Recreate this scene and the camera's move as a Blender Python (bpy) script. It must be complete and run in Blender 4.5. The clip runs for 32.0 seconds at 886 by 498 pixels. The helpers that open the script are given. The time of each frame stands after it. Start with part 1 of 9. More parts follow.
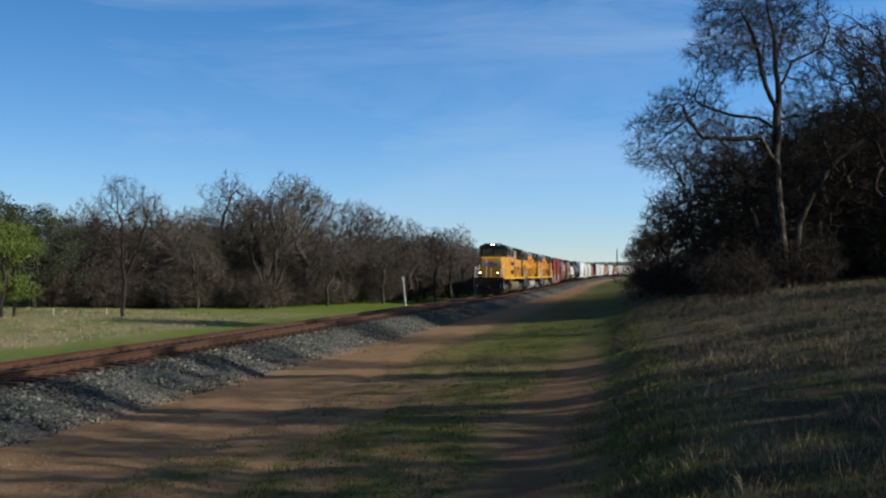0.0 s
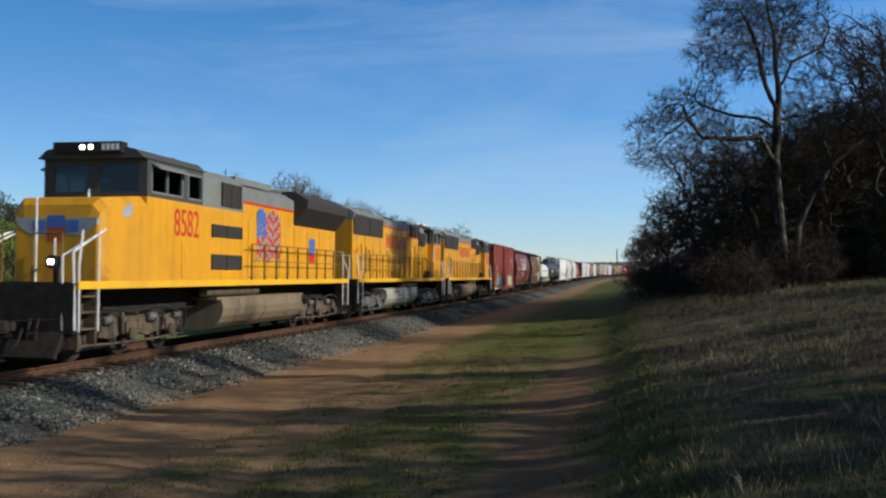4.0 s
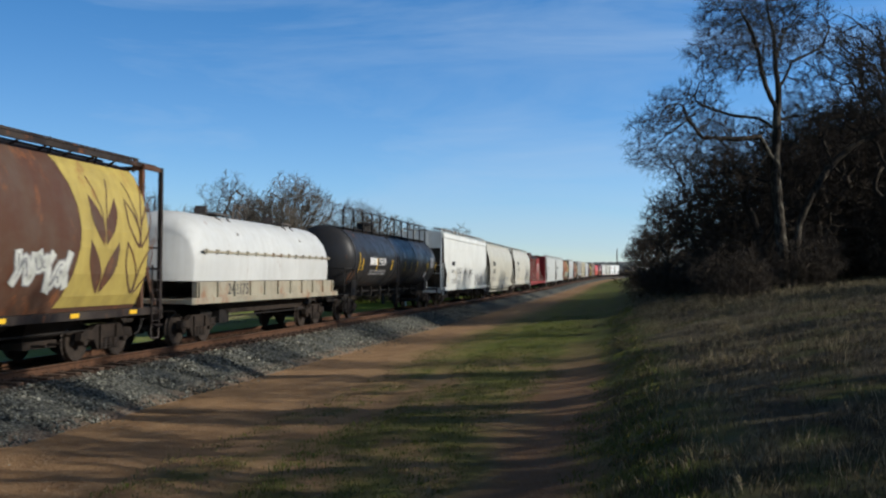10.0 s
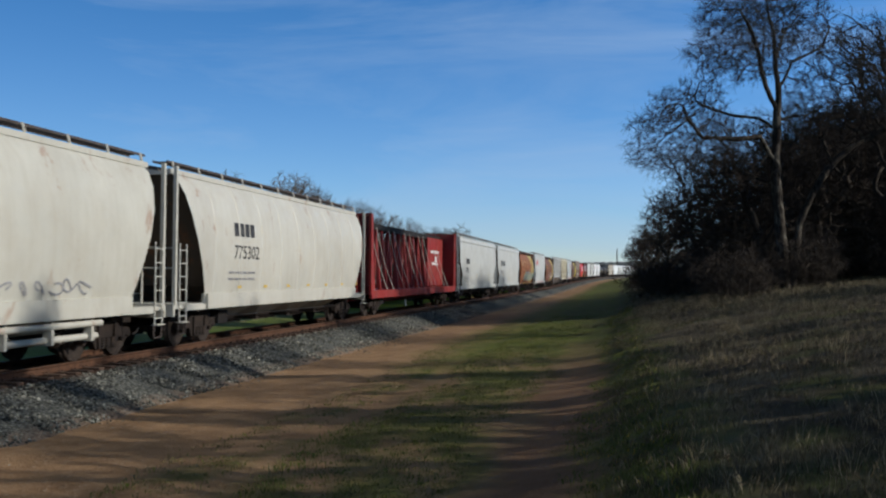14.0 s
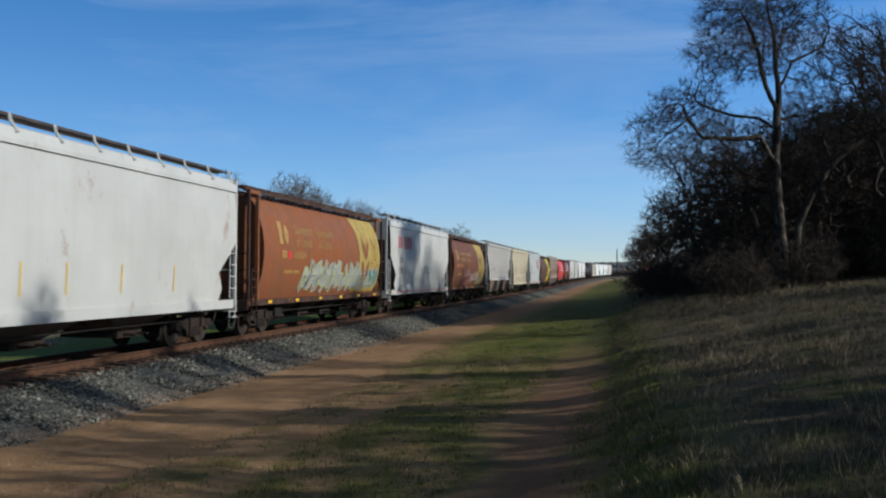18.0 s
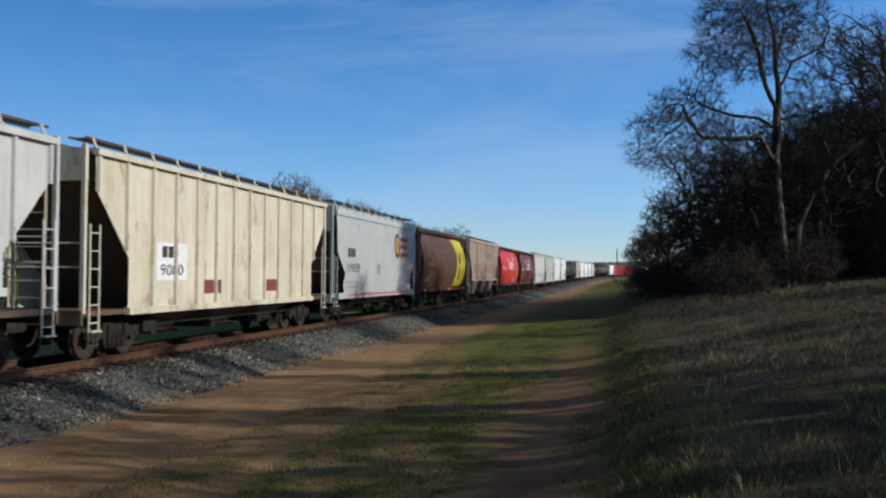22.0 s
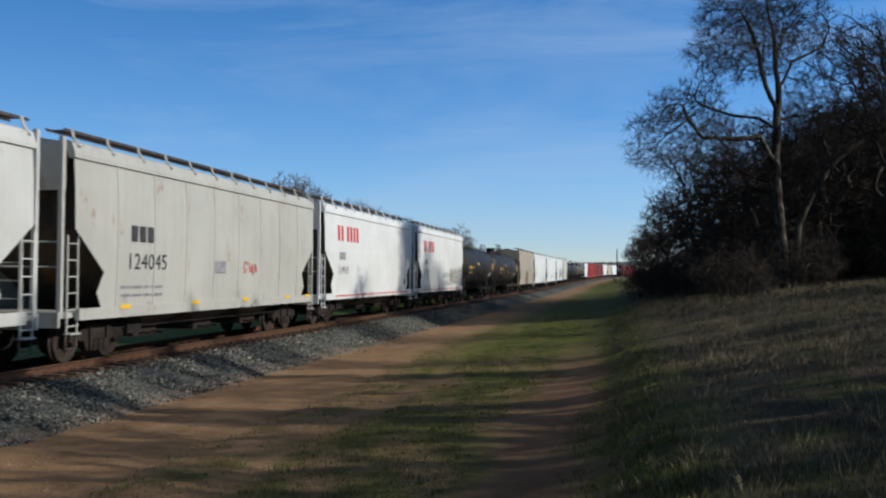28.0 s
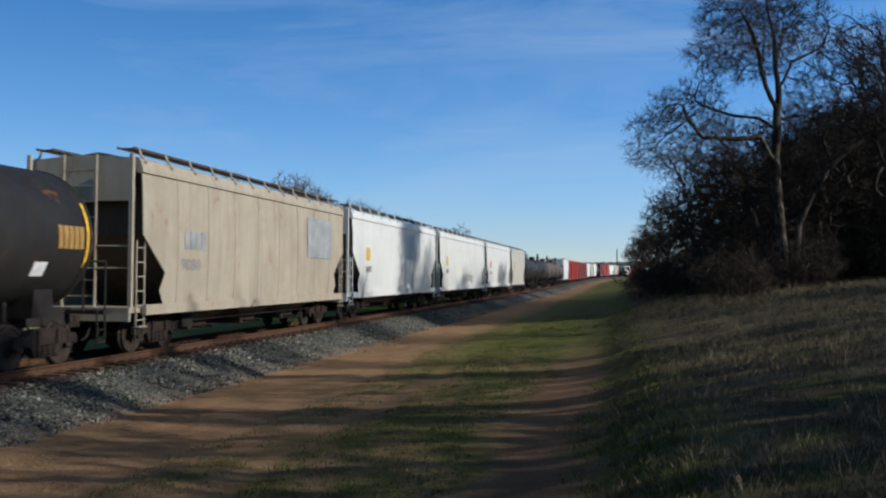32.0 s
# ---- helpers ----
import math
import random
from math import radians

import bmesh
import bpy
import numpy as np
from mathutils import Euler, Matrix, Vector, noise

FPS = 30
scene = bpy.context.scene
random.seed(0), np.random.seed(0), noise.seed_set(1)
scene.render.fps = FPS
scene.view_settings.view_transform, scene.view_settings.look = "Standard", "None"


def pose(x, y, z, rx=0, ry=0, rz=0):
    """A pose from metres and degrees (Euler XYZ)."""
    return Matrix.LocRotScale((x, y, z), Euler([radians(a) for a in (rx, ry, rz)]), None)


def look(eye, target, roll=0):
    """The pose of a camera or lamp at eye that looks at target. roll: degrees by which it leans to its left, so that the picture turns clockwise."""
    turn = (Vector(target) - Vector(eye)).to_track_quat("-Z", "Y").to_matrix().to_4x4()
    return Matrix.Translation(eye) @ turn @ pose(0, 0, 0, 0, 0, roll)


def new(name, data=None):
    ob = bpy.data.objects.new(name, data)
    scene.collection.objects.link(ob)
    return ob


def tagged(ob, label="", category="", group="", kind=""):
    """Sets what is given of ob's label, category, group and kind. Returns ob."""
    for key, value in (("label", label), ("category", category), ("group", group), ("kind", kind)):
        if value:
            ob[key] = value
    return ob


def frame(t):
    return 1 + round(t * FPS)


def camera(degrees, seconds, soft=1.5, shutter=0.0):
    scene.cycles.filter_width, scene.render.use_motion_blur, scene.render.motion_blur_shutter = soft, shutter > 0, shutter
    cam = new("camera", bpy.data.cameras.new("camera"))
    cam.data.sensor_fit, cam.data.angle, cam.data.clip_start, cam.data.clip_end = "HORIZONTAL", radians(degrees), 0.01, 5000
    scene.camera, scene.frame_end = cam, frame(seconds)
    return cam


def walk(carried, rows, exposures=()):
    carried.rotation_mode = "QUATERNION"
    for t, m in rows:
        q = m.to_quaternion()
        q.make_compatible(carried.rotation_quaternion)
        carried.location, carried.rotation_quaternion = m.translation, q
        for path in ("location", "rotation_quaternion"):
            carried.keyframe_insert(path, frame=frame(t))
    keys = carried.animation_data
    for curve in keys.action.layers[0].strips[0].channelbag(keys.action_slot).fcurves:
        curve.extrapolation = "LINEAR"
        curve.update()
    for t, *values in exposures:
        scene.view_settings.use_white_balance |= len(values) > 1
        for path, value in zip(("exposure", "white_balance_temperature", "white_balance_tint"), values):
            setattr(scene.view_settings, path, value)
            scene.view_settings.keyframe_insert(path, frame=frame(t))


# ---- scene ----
# Camera: held still on the bank beside the line.
EYE = Vector((0.0, 0.0, 2.087))
TILT, LEAN = radians(1.883), 0.455
cam = camera(50.74, 32.0, soft=2.2, shutter=0.12)
CAM_POSE = look(EYE, EYE + Vector((0, math.cos(TILT), math.sin(TILT))), LEAN)
walk(cam, [(0.0, CAM_POSE), (32.0, CAM_POSE)], exposures=[(0.0, 0.08, 6450, 10), (11.0, 0.08, 6450, 10), (12.2, 0.12, 6450, 10), (13.6, -0.12, 6200, 12), (16.0, -0.04, 6200, 12), (32.0, -0.04, 6200, 12)])

# The line: curvature (1/km) and rail height along it; s grows away from the camera.
CURVE_S = [-900, -120, -60, 10, 40, 80, 130, 190, 260, 330, 390, 450, 640, 760, 3000]
CURVE_K = [0, 0, 0.4, 0.81, 0.14, -0.05, 0.02, 0.06, 0.19, 0.4, 1.05, 1.2, 1.2, 0, 0]
RISE_S = [-900, -160, -60, 0, 100, 150, 200, 250, 300, 400, 450, 560, 900, 3000]
RISE_Z = [-0.55, -0.5, -0.3, 0, 0.52, 0.85, 1.45, 2.0, 2.5, 3.8, 4.3, 5.0, 5.5, 5.5]
DS = 2.0
LINE_S = np.arange(-900, 3000, DS)


def lay_line():
    k = np.interp(LINE_S, CURVE_S, CURVE_K) * 1e-3
    i0 = int(np.searchsorted(LINE_S, 0.0))
    a = np.cumsum(k) * DS
    a = a - a[i0] + radians(9.672)
    x, y = np.cumsum(np.sin(a)) * DS, np.cumsum(np.cos(a)) * DS
    x = x - x[i0] - 13.149 * math.cos(a[i0])
    y = y - y[i0] + 13.149 * math.sin(a[i0])
    z = np.interp(LINE_S, RISE_S, RISE_Z)
    w = np.hanning(31)
    z = np.convolve(np.pad(z, 15, mode="edge"), w / w.sum(), mode="valid")
    z = z - z[i0]
    return x, y, z, a


LINE_X, LINE_Y, LINE_Z, LINE_A = lay_line()


def on_line(s, lat=0.0, up=0.0):
    """The place at s along the line, lat metres to its right, up metres over the rail head."""
    x, y, z, a = (float(np.interp(s, LINE_S, v)) for v in (LINE_X, LINE_Y, LINE_Z, LINE_A))
    return Vector((x + lat * math.cos(a), y - lat * math.sin(a), z + up))


def beside(x, y):
    """For arrays of places: how far along the line they lie and how far to its right."""
    x, y = np.asarray(x, float).ravel(), np.asarray(y, float).ravel()
    s, lat = np.empty_like(x), np.empty_like(x)
    for i in range(0, len(x), 4000):
        dx, dy = x[i:i + 4000, None] - LINE_X[::2], y[i:i + 4000, None] - LINE_Y[::2]
        j = np.argmin(dx * dx + dy * dy, axis=1)
        n = np.arange(len(j))
        a = LINE_A[::2][j]
        dx, dy = dx[n, j], dy[n, j]
        s[i:i + 4000] = LINE_S[::2][j] + dx * np.sin(a) + dy * np.cos(a)
        lat[i:i + 4000] = dx * np.cos(a) - dy * np.sin(a)
    return s, lat


def run(t):
    """How far the train has come after t seconds."""
    return 18.694 * t + 0.03803 * t * t + 0.0002595 * t ** 3


# Daylight: a low winter sun from the right, over the wood.
SUN_AZ, SUN_UP = radians(107), radians(26)
world = bpy.data.worlds.new("sky")
scene.world = world
world.use_nodes = True
wn, wl = world.node_tree.nodes, world.node_tree.links
wn.clear()
w_out = wn.new("ShaderNodeOutputWorld")
w_bg = wn.new("ShaderNodeBackground")
w_sky = wn.new("ShaderNodeTexSky")
w_sky.sky_type, w_sky.sun_disc = "NISHITA", False
w_sky.sun_elevation, w_sky.sun_rotation = SUN_UP, SUN_AZ
w_sky.altitude, w_sky.air_density, w_sky.dust_density, w_sky.ozone_density = 100, 1.0, 0.0, 4.0
w_bg.inputs["Strength"].default_value = 0.088
# thin veils of high cloud
w_co = wn.new("ShaderNodeTexCoord")
w_map = wn.new("ShaderNodeMapping")
w_map.inputs["Scale"].default_value = (1.3, 1.3, 7.0)
w_map.inputs["Rotation"].default_value = (0.12, 0.05, 0.3)
w_noise = wn.new("ShaderNodeTexNoise")
w_noise.inputs["Scale"].default_value, w_noise.inputs["Detail"].default_value = 1.6, 7.0
w_noise.inputs["Roughness"].default_value, w_noise.inputs["Distortion"].default_value = 0.6, 0.6
w_ramp = wn.new("ShaderNodeValToRGB")
w_ramp.color_ramp.elements[0].position, w_ramp.color_ramp.elements[0].color = 0.46, (0, 0, 0, 1)
w_ramp.color_ramp.elements[1].position, w_ramp.color_ramp.elements[1].color = 0.78, (0.42, 0.42, 0.42, 1)
w_mix = wn.new("ShaderNodeMix")
w_mix.data_type = "RGBA"
w_mix.inputs["B"].default_value = (5.0, 6.6, 8.6, 1)
# deep winter blue overhead, paler towards the horizon
w_sep = wn.new("ShaderNodeSeparateXYZ")
w_tint = wn.new("ShaderNodeValToRGB")
for i, (p, c) in enumerate(((0.0, (1.14, 1.20, 1.40)), (0.10, (0.97, 1.25, 1.54)), (0.32, (0.50, 1.10, 1.50)), (0.50, (0.40, 0.60, 0.72)), (0.85, (0.34, 0.36, 0.36)))):
    if i > 1:
        w_tint.color_ramp.elements.new(p)
    w_tint.color_ramp.elements[i].position, w_tint.color_ramp.elements[i].color = p, (*c, 1)
w_mul = wn.new("ShaderNodeMix")
w_mul.data_type, w_mul.blend_type = "RGBA", "MULTIPLY"
w_mul.inputs["Factor"].default_value = 1.0
wl.new(w_co.outputs["Generated"], w_sep.inputs["Vector"])
wl.new(w_sep.outputs["Z"], w_tint.inputs["Fac"])
wl.new(w_sky.outputs["Color"], w_mul.inputs["A"])
wl.new(w_tint.outputs["Color"], w_mul.inputs["B"])
wl.new(w_co.outputs["Generated"], w_map.inputs["Vector"])
wl.new(w_map.outputs["Vector"], w_noise.inputs["Vector"])
w_drift = wn.new("ShaderNodeMath")
w_drift.operation = "MULTIPLY_ADD"
w_drift.inputs[1].default_value = 0.18
wl.new(w_sep.outputs["X"], w_drift.inputs[0])
wl.new(w_noise.outputs["Fac"], w_drift.inputs[2])
wl.new(w_drift.outputs[0], w_ramp.inputs["Fac"])
wl.new(w_ramp.outputs["Color"], w_mix.inputs["Factor"])
# brighter on the sun's side
w_side = wn.new("ShaderNodeMath")
w_side.operation = "MULTIPLY_ADD"
w_side.inputs[1].default_value, w_side.inputs[2].default_value = 0.42, 1.0
w_lit = wn.new("ShaderNodeVectorMath")
w_lit.operation = "SCALE"
wl.new(w_sep.outputs["X"], w_side.inputs[0])
wl.new(w_side.outputs[0], w_lit.inputs["Scale"])
wl.new(w_mul.outputs["Result"], w_lit.inputs[0])
wl.new(w_lit.outputs[0], w_mix.inputs["A"])
wl.new(w_mix.outputs["Result"], w_bg.inputs["Color"])
wl.new(w_bg.outputs["Background"], w_out.inputs["Surface"])

sun = new("sun", bpy.data.lights.new("sun", "SUN"))
sun.data.energy, sun.data.angle, sun.data.color = 4.65, radians(0.55), (1.0, 0.94, 0.84)
sun_way = Vector((math.sin(SUN_AZ) * math.cos(SUN_UP), math.cos(SUN_AZ) * math.cos(SUN_UP), math.sin(SUN_UP)))
sun.matrix_basis = look(sun_way * 200, (0, 0, 0))
# ---- shared tools ----


def part(name, bm, material, parent=None, label="", smooth=False):
    """One mesh object made from a bmesh, under a thing or a part."""
    me = bpy.data.meshes.new(name)
    bm.to_mesh(me)
    bm.free()
    return part_of(name, me, material, parent, label, smooth)


def part_of(name, me, material, parent=None, label="", smooth=False):
    for m in material if isinstance(material, (list, tuple)) else [material]:
        me.materials.append(m)
    if smooth:
        me.polygons.foreach_set("use_smooth", [True] * len(me.polygons))
    ob = new(name, me)
    ob.parent = parent
    if label:
        ob["label"] = label
    return ob


def share(name, ob, parent, at=None):
    """Another object on the mesh of ob."""
    o = new(name, ob.data)
    o.parent = parent
    if at is not None:
        o.matrix_basis = at
    if "label" in ob:
        o["label"] = ob["label"]
    return o


def mesh_from(name, verts, faces):
    me = bpy.data.meshes.new(name)
    me.from_pydata(verts, [], faces)
    me.update()
    return me


def box(bm, x0, x1, y0, y1, z0, z1, m=None):
    c = [(x, y, z) for x in (x0, x1) for y in (y0, y1) for z in (z0, z1)]
    v = [bm.verts.new(Vector(p) if m is None else m @ Vector(p)) for p in c]
    for f in ((0, 1, 3, 2), (4, 6, 7, 5), (0, 4, 5, 1), (2, 3, 7, 6), (0, 2, 6, 4), (1, 5, 7, 3)):
        bm.faces.new([v[i] for i in f])
    return v


def bevelled(bm, w, seg=1):
    bmesh.ops.bevel(bm, geom=list(bm.edges), offset=w, segments=seg, affect="EDGES", clamp_overlap=True)
    return bm


def prism(bm, outline, a, b, axis="y"):
    """An outline of (u, v) pushed through from a to b along an axis; u, v are x, z for y, x, y for z and y, z for x."""
    def at(u, v, w):
        return (u, w, v) if axis == "y" else (u, v, w) if axis == "z" else (w, u, v)
    lo = [bm.verts.new(at(u, v, a)) for u, v in outline]
    hi = [bm.verts.new(at(u, v, b)) for u, v in outline]
    n = len(outline)
    bm.faces.new(lo)
    bm.faces.new(hi[::-1])
    for i in range(n):
        bm.faces.new((lo[i], hi[i], hi[(i + 1) % n], lo[(i + 1) % n]))
    return lo, hi


def tidy(bm):
    bmesh.ops.recalc_face_normals(bm, faces=bm.faces)
    return bm


def rod(bm, p, q, r, n=8, caps=True, r2=None):
    """A round bar from p to q."""
    p, q = Vector(p), Vector(q)
    m = (q - p).to_track_quat("Z", "Y").to_matrix()
    r2 = r if r2 is None else r2
    a = [bm.verts.new(p + m @ Vector((r * math.cos(2 * math.pi * i / n), r * math.sin(2 * math.pi * i / n), 0))) for i in range(n)]
    b = [bm.verts.new(q + m @ Vector((r2 * math.cos(2 * math.pi * i / n), r2 * math.sin(2 * math.pi * i / n), 0))) for i in range(n)]
    for i in range(n):
        bm.faces.new((a[i], a[(i + 1) % n], b[(i + 1) % n], b[i]))
    if caps:
        bm.faces.new(a[::-1])
        bm.faces.new(b)


def pipe(bm, pts, r, n=6):
    for p, q in zip(pts[:-1], pts[1:]):
        rod(bm, p, q, r, n)


def lathe(bm, rings, axis_p, axis_d, n=16):
    """Rings (along, radius) turned round an axis."""
    p, d = Vector(axis_p), Vector(axis_d).normalized()
    m = d.to_track_quat("Z", "Y").to_matrix()
    last = None
    for along, r in rings:
        ring = [bm.verts.new(p + d * along + m @ Vector((r * math.cos(2 * math.pi * i / n), r * math.sin(2 * math.pi * i / n), 0))) for i in range(n)]
        if last:
            for i in range(n):
                bm.faces.new((last[i], last[(i + 1) % n], ring[(i + 1) % n], ring[i]))
        else:
            bm.faces.new(ring[::-1])
        last = ring
    bm.faces.new(last)


# ---- materials ----


class Shade:
    """A small builder for node materials."""

    def __init__(self, name, rough=0.6, metal=0.0, spec=0.5):
        self.m = bpy.data.materials.new(name)
        self.m.use_nodes = True
        self.t = self.m.node_tree
        self.b = self.t.nodes["Principled BSDF"]
        self.b.inputs["Roughness"].default_value = rough
        self.b.inputs["Metallic"].default_value = metal
        self.b.inputs["Specular IOR Level"].default_value = spec
        self.co = None

    def node(self, kind, **kw):
        n = self.t.nodes.new(kind)
        for k, v in kw.items():
            n.inputs[k.replace("_", " ")].default_value = v
        return n

    def link(self, a, b):
        self.t.links.new(a, b)

    def coords(self, scale=(1, 1, 1)):
        if self.co is None:
            self.co = self.node("ShaderNodeTexCoord")
        mp = self.node("ShaderNodeMapping")
        mp.inputs["Scale"].default_value = scale
        self.link(self.co.outputs["Object"], mp.inputs["Vector"])
        return mp.outputs["Vector"]

    def noise(self, size, detail=4.0, stretch=(1, 1, 1), rough=0.55, distort=0.0):
        n = self.node("ShaderNodeTexNoise", Scale=1.0 / size, Detail=detail, Roughness=rough, Distortion=distort)
        self.link(self.coords(stretch), n.inputs["Vector"])
        return n.outputs["Fac"]

    def ramp(self, fac, stops):
        r = self.node("ShaderNodeValToRGB")
        e = r.color_ramp.elements
        while len(e) < len(stops):
            e.new(0.5)
        for el, (p, c) in zip(e, stops):
            el.position = p
            el.color = (*c, 1) if isinstance(c, (tuple, list)) else (c, c, c, 1)
        self.link(fac, r.inputs["Fac"])
        return r.outputs["Color"]

    def mix(self, fac, a, b, blend="MIX"):
        n = self.node("ShaderNodeMix")
        n.data_type, n.blend_type = "RGBA", blend
        for key, v in (("Factor", fac), ("A", a), ("B", b)):
            if isinstance(v, (int, float)):
                n.inputs[key].default_value = v if key == "Factor" else (v, v, v, 1)
            elif isinstance(v, (tuple, list)):
                n.inputs[key].default_value = (*v, 1)
            else:
                self.link(v, n.inputs[key])
        return n.outputs["Result"]

    def math(self, op, a, b=0.0, c=0.0):
        n = self.node("ShaderNodeMath")
        n.operation = op
        for i, v in enumerate((a, b, c)):
            if isinstance(v, (int, float)):
                n.inputs[i].default_value = v
            else:
                self.link(v, n.inputs[i])
        return n.outputs[0]

    def attr(self, name):
        n = self.node("ShaderNodeAttribute")
        n.attribute_name = name
        return n.outputs["Fac"]

    def chance(self):
        return self.node("ShaderNodeObjectInfo").outputs["Random"]

    def island(self):
        return self.node("ShaderNodeNewGeometry").outputs["Random Per Island"]

    def color(self, v):
        if isinstance(v, (tuple, list)):
            self.b.inputs["Base Color"].default_value = (*v, 1)
        else:
            self.link(v, self.b.inputs["Base Color"])
        return self

    def roughness(self, v):
        self.link(v, self.b.inputs["Roughness"])
        return self

    def bump(self, fac, height, strength=1.0):
        n = self.node("ShaderNodeBump", Strength=strength, Distance=height)
        self.link(fac, n.inputs["Height"])
        self.link(n.outputs["Normal"], self.b.inputs["Normal"])
        return self


def paint(name, c, dirt=0.3, rust=0.0, rough=0.5, grime=(0.10, 0.08, 0.06), streak=0.25):
    """Weathered vehicle paint: fading, soot, rain streaks down the sheets, patches of rust."""
    s = Shade(name, rough, 0.0, 0.22)
    base = s.mix(s.ramp(s.noise(2.3, 5), [(0.3, 0.0), (0.75, 1.0)]), c, tuple(min(1, v * 0.80 + 0.015) for v in c))
    down = s.ramp(s.noise(0.28, 5, (1, 1, 0.07), 0.65), [(0.42, 0.0), (0.72, 1.0)])
    base = s.mix(s.math("MULTIPLY", down, streak), base, grime)
    spots = s.ramp(s.noise(0.9, 8, (1, 1, 1), 0.7), [(0.46, 0.0), (0.70, 1.0)])
    base = s.mix(s.math("MULTIPLY", spots, dirt), base, grime)
    if rust:
        r = s.ramp(s.noise(0.75, 9, (1, 1, 0.45), 0.72, 0.4), [(0.60 - 0.22 * rust, 0.0), (0.66 - 0.10 * rust, 1.0)])
        rc = s.mix(s.noise(0.08, 4), (0.16, 0.055, 0.022), (0.30, 0.125, 0.05))
        base = s.mix(s.math("MULTIPLY", r, min(1.0, 0.5 + rust * 0.5)), base, rc)
    s.color(base)
    s.roughness(s.ramp(s.noise(0.5, 5), [(0.3, max(0.05, rough - 0.1)), (0.75, min(1, rough + 0.2))]))
    s.bump(s.noise(0.9, 3, (1, 0.3, 1)), 0.012, 0.35)
    return s.m


def plain(name, a, b, size, rough=0.8, metal=0.0, bump=0.0, stretch=(1, 1, 1), vary=0.0, detail=5):
    s = Shade(name, rough, metal, 0.3)
    f = s.noise(size, detail, stretch)
    c = s.mix(s.ramp(f, [(0.3, 0.0), (0.72, 1.0)]), a, b)
    if vary:
        c = s.mix(1.0, c, s.ramp(s.chance(), [(0.0, 1 - vary), (1.0, 1 + vary)]), "MULTIPLY")
    s.color(c)
    if bump:
        s.bump(f, bump)
    return s.m


M_STEEL = plain("worn_steel", (0.05, 0.04, 0.035), (0.11, 0.09, 0.075), 0.25, 0.6, 0.3, 0.004)
M_BLACK = plain("black_running_gear", (0.007, 0.006, 0.0055), (0.022, 0.018, 0.015), 0.3, 0.75, 0.0, 0.006)
M_TRUCK = plain("dusty_cast_steel", (0.010, 0.0075, 0.006), (0.038, 0.026, 0.018), 0.22, 0.8, 0.1, 0.006)
M_TREAD = plain("wheel_tread", (0.022, 0.017, 0.013), (0.065, 0.050, 0.040), 0.15, 0.6, 0.3, 0.002)
M_RAIL = plain("rusty_rail", (0.048, 0.023, 0.012), (0.112, 0.053, 0.026), 0.12, 0.75, 0.1, 0.003)
M_RAILHEAD = plain("polished_rail_head", (0.085, 0.052, 0.034), (0.15, 0.095, 0.064), 0.6, 0.55, 0.5)
M_TIE = plain("weathered_tie", (0.030, 0.018, 0.012), (0.085, 0.052, 0.033), 0.10, 0.95, 0.0, 0.01, (0.3, 3, 1), 0.35)
M_WHITE = plain("white_marking", (0.72, 0.72, 0.70), (0.55, 0.55, 0.53), 0.15, 0.6)
M_MARKBLACK = plain("black_marking", (0.02, 0.02, 0.022), (0.06, 0.06, 0.06), 0.15, 0.6)
M_MARKGREY = plain("grey_marking", (0.16, 0.16, 0.165), (0.30, 0.30, 0.30), 0.15, 0.6)
M_MARKRED = plain("red_marking", (0.55, 0.035, 0.03), (0.42, 0.05, 0.04), 0.15, 0.55)
M_MARKYELLOW = plain("yellow_marking", (0.62, 0.42, 0.05), (0.48, 0.33, 0.08), 0.15, 0.55)
M_REFLECT = plain("yellow_reflector", (0.80, 0.50, 0.03), (0.62, 0.36, 0.03), 0.10, 0.4)
# Bark and twigs darkened in colour to carry the shade of the right-hand wood.
M_SHADEBARK = plain("shade_dark_bark", (0.014, 0.011, 0.008), (0.055, 0.043, 0.032), 0.10, 0.95, 0.0, 0.02, (1, 1, 0.35), 0.25)
M_SHADETWIG = plain("shade_dark_twigs", (0.019, 0.014, 0.0098), (0.052, 0.039, 0.028), 0.5, 0.95, 0.0, 0.0, (1, 1, 1), 0.30)


def pale_bark():
    """Furrowed dark bark with patches of pale lichen."""
    s = Shade("pale_bark", 0.95, 0.0, 0.2)
    furrow = s.noise(0.09, 5, (1, 1, 0.3))
    c = s.mix(s.ramp(furrow, [(0.36, 0.0), (0.64, 1.0)]), (0.008, 0.0065, 0.005), (0.048, 0.039, 0.029))
    lichen = s.math("MULTIPLY", s.ramp(s.noise(0.55, 6, (1, 1, 0.6), 0.65), [(0.50, 0.0), (0.60, 0.9)]), s.ramp(furrow, [(0.34, 0.1), (0.55, 1.0)]))
    s.color(s.mix(lichen, c, (0.118, 0.104, 0.080)))
    s.bump(furrow, 0.03)
    return s.m


M_PALEBARK = pale_bark()
# ---- train: shared pieces ----
CACHE = {}


def mpart(name, key, build, material, parent, at=None, label="", smooth=False):
    """A part whose mesh is built once for each key and then shared."""
    if key not in CACHE:
        bm = bmesh.new()
        build(bm)
        tidy(bm)
        me = bpy.data.meshes.new(name)
        bm.to_mesh(me)
        bm.free()
        for m in material if isinstance(material, (list, tuple)) else [material]:
            me.materials.append(m)
        if smooth:
            me.polygons.foreach_set("use_smooth", [True] * len(me.polygons))
        CACHE[key] = me
    ob = new(name, CACHE[key])
    ob.parent = parent
    if at is not None:
        ob.matrix_basis = at
    if label:
        ob["label"] = label
    return ob


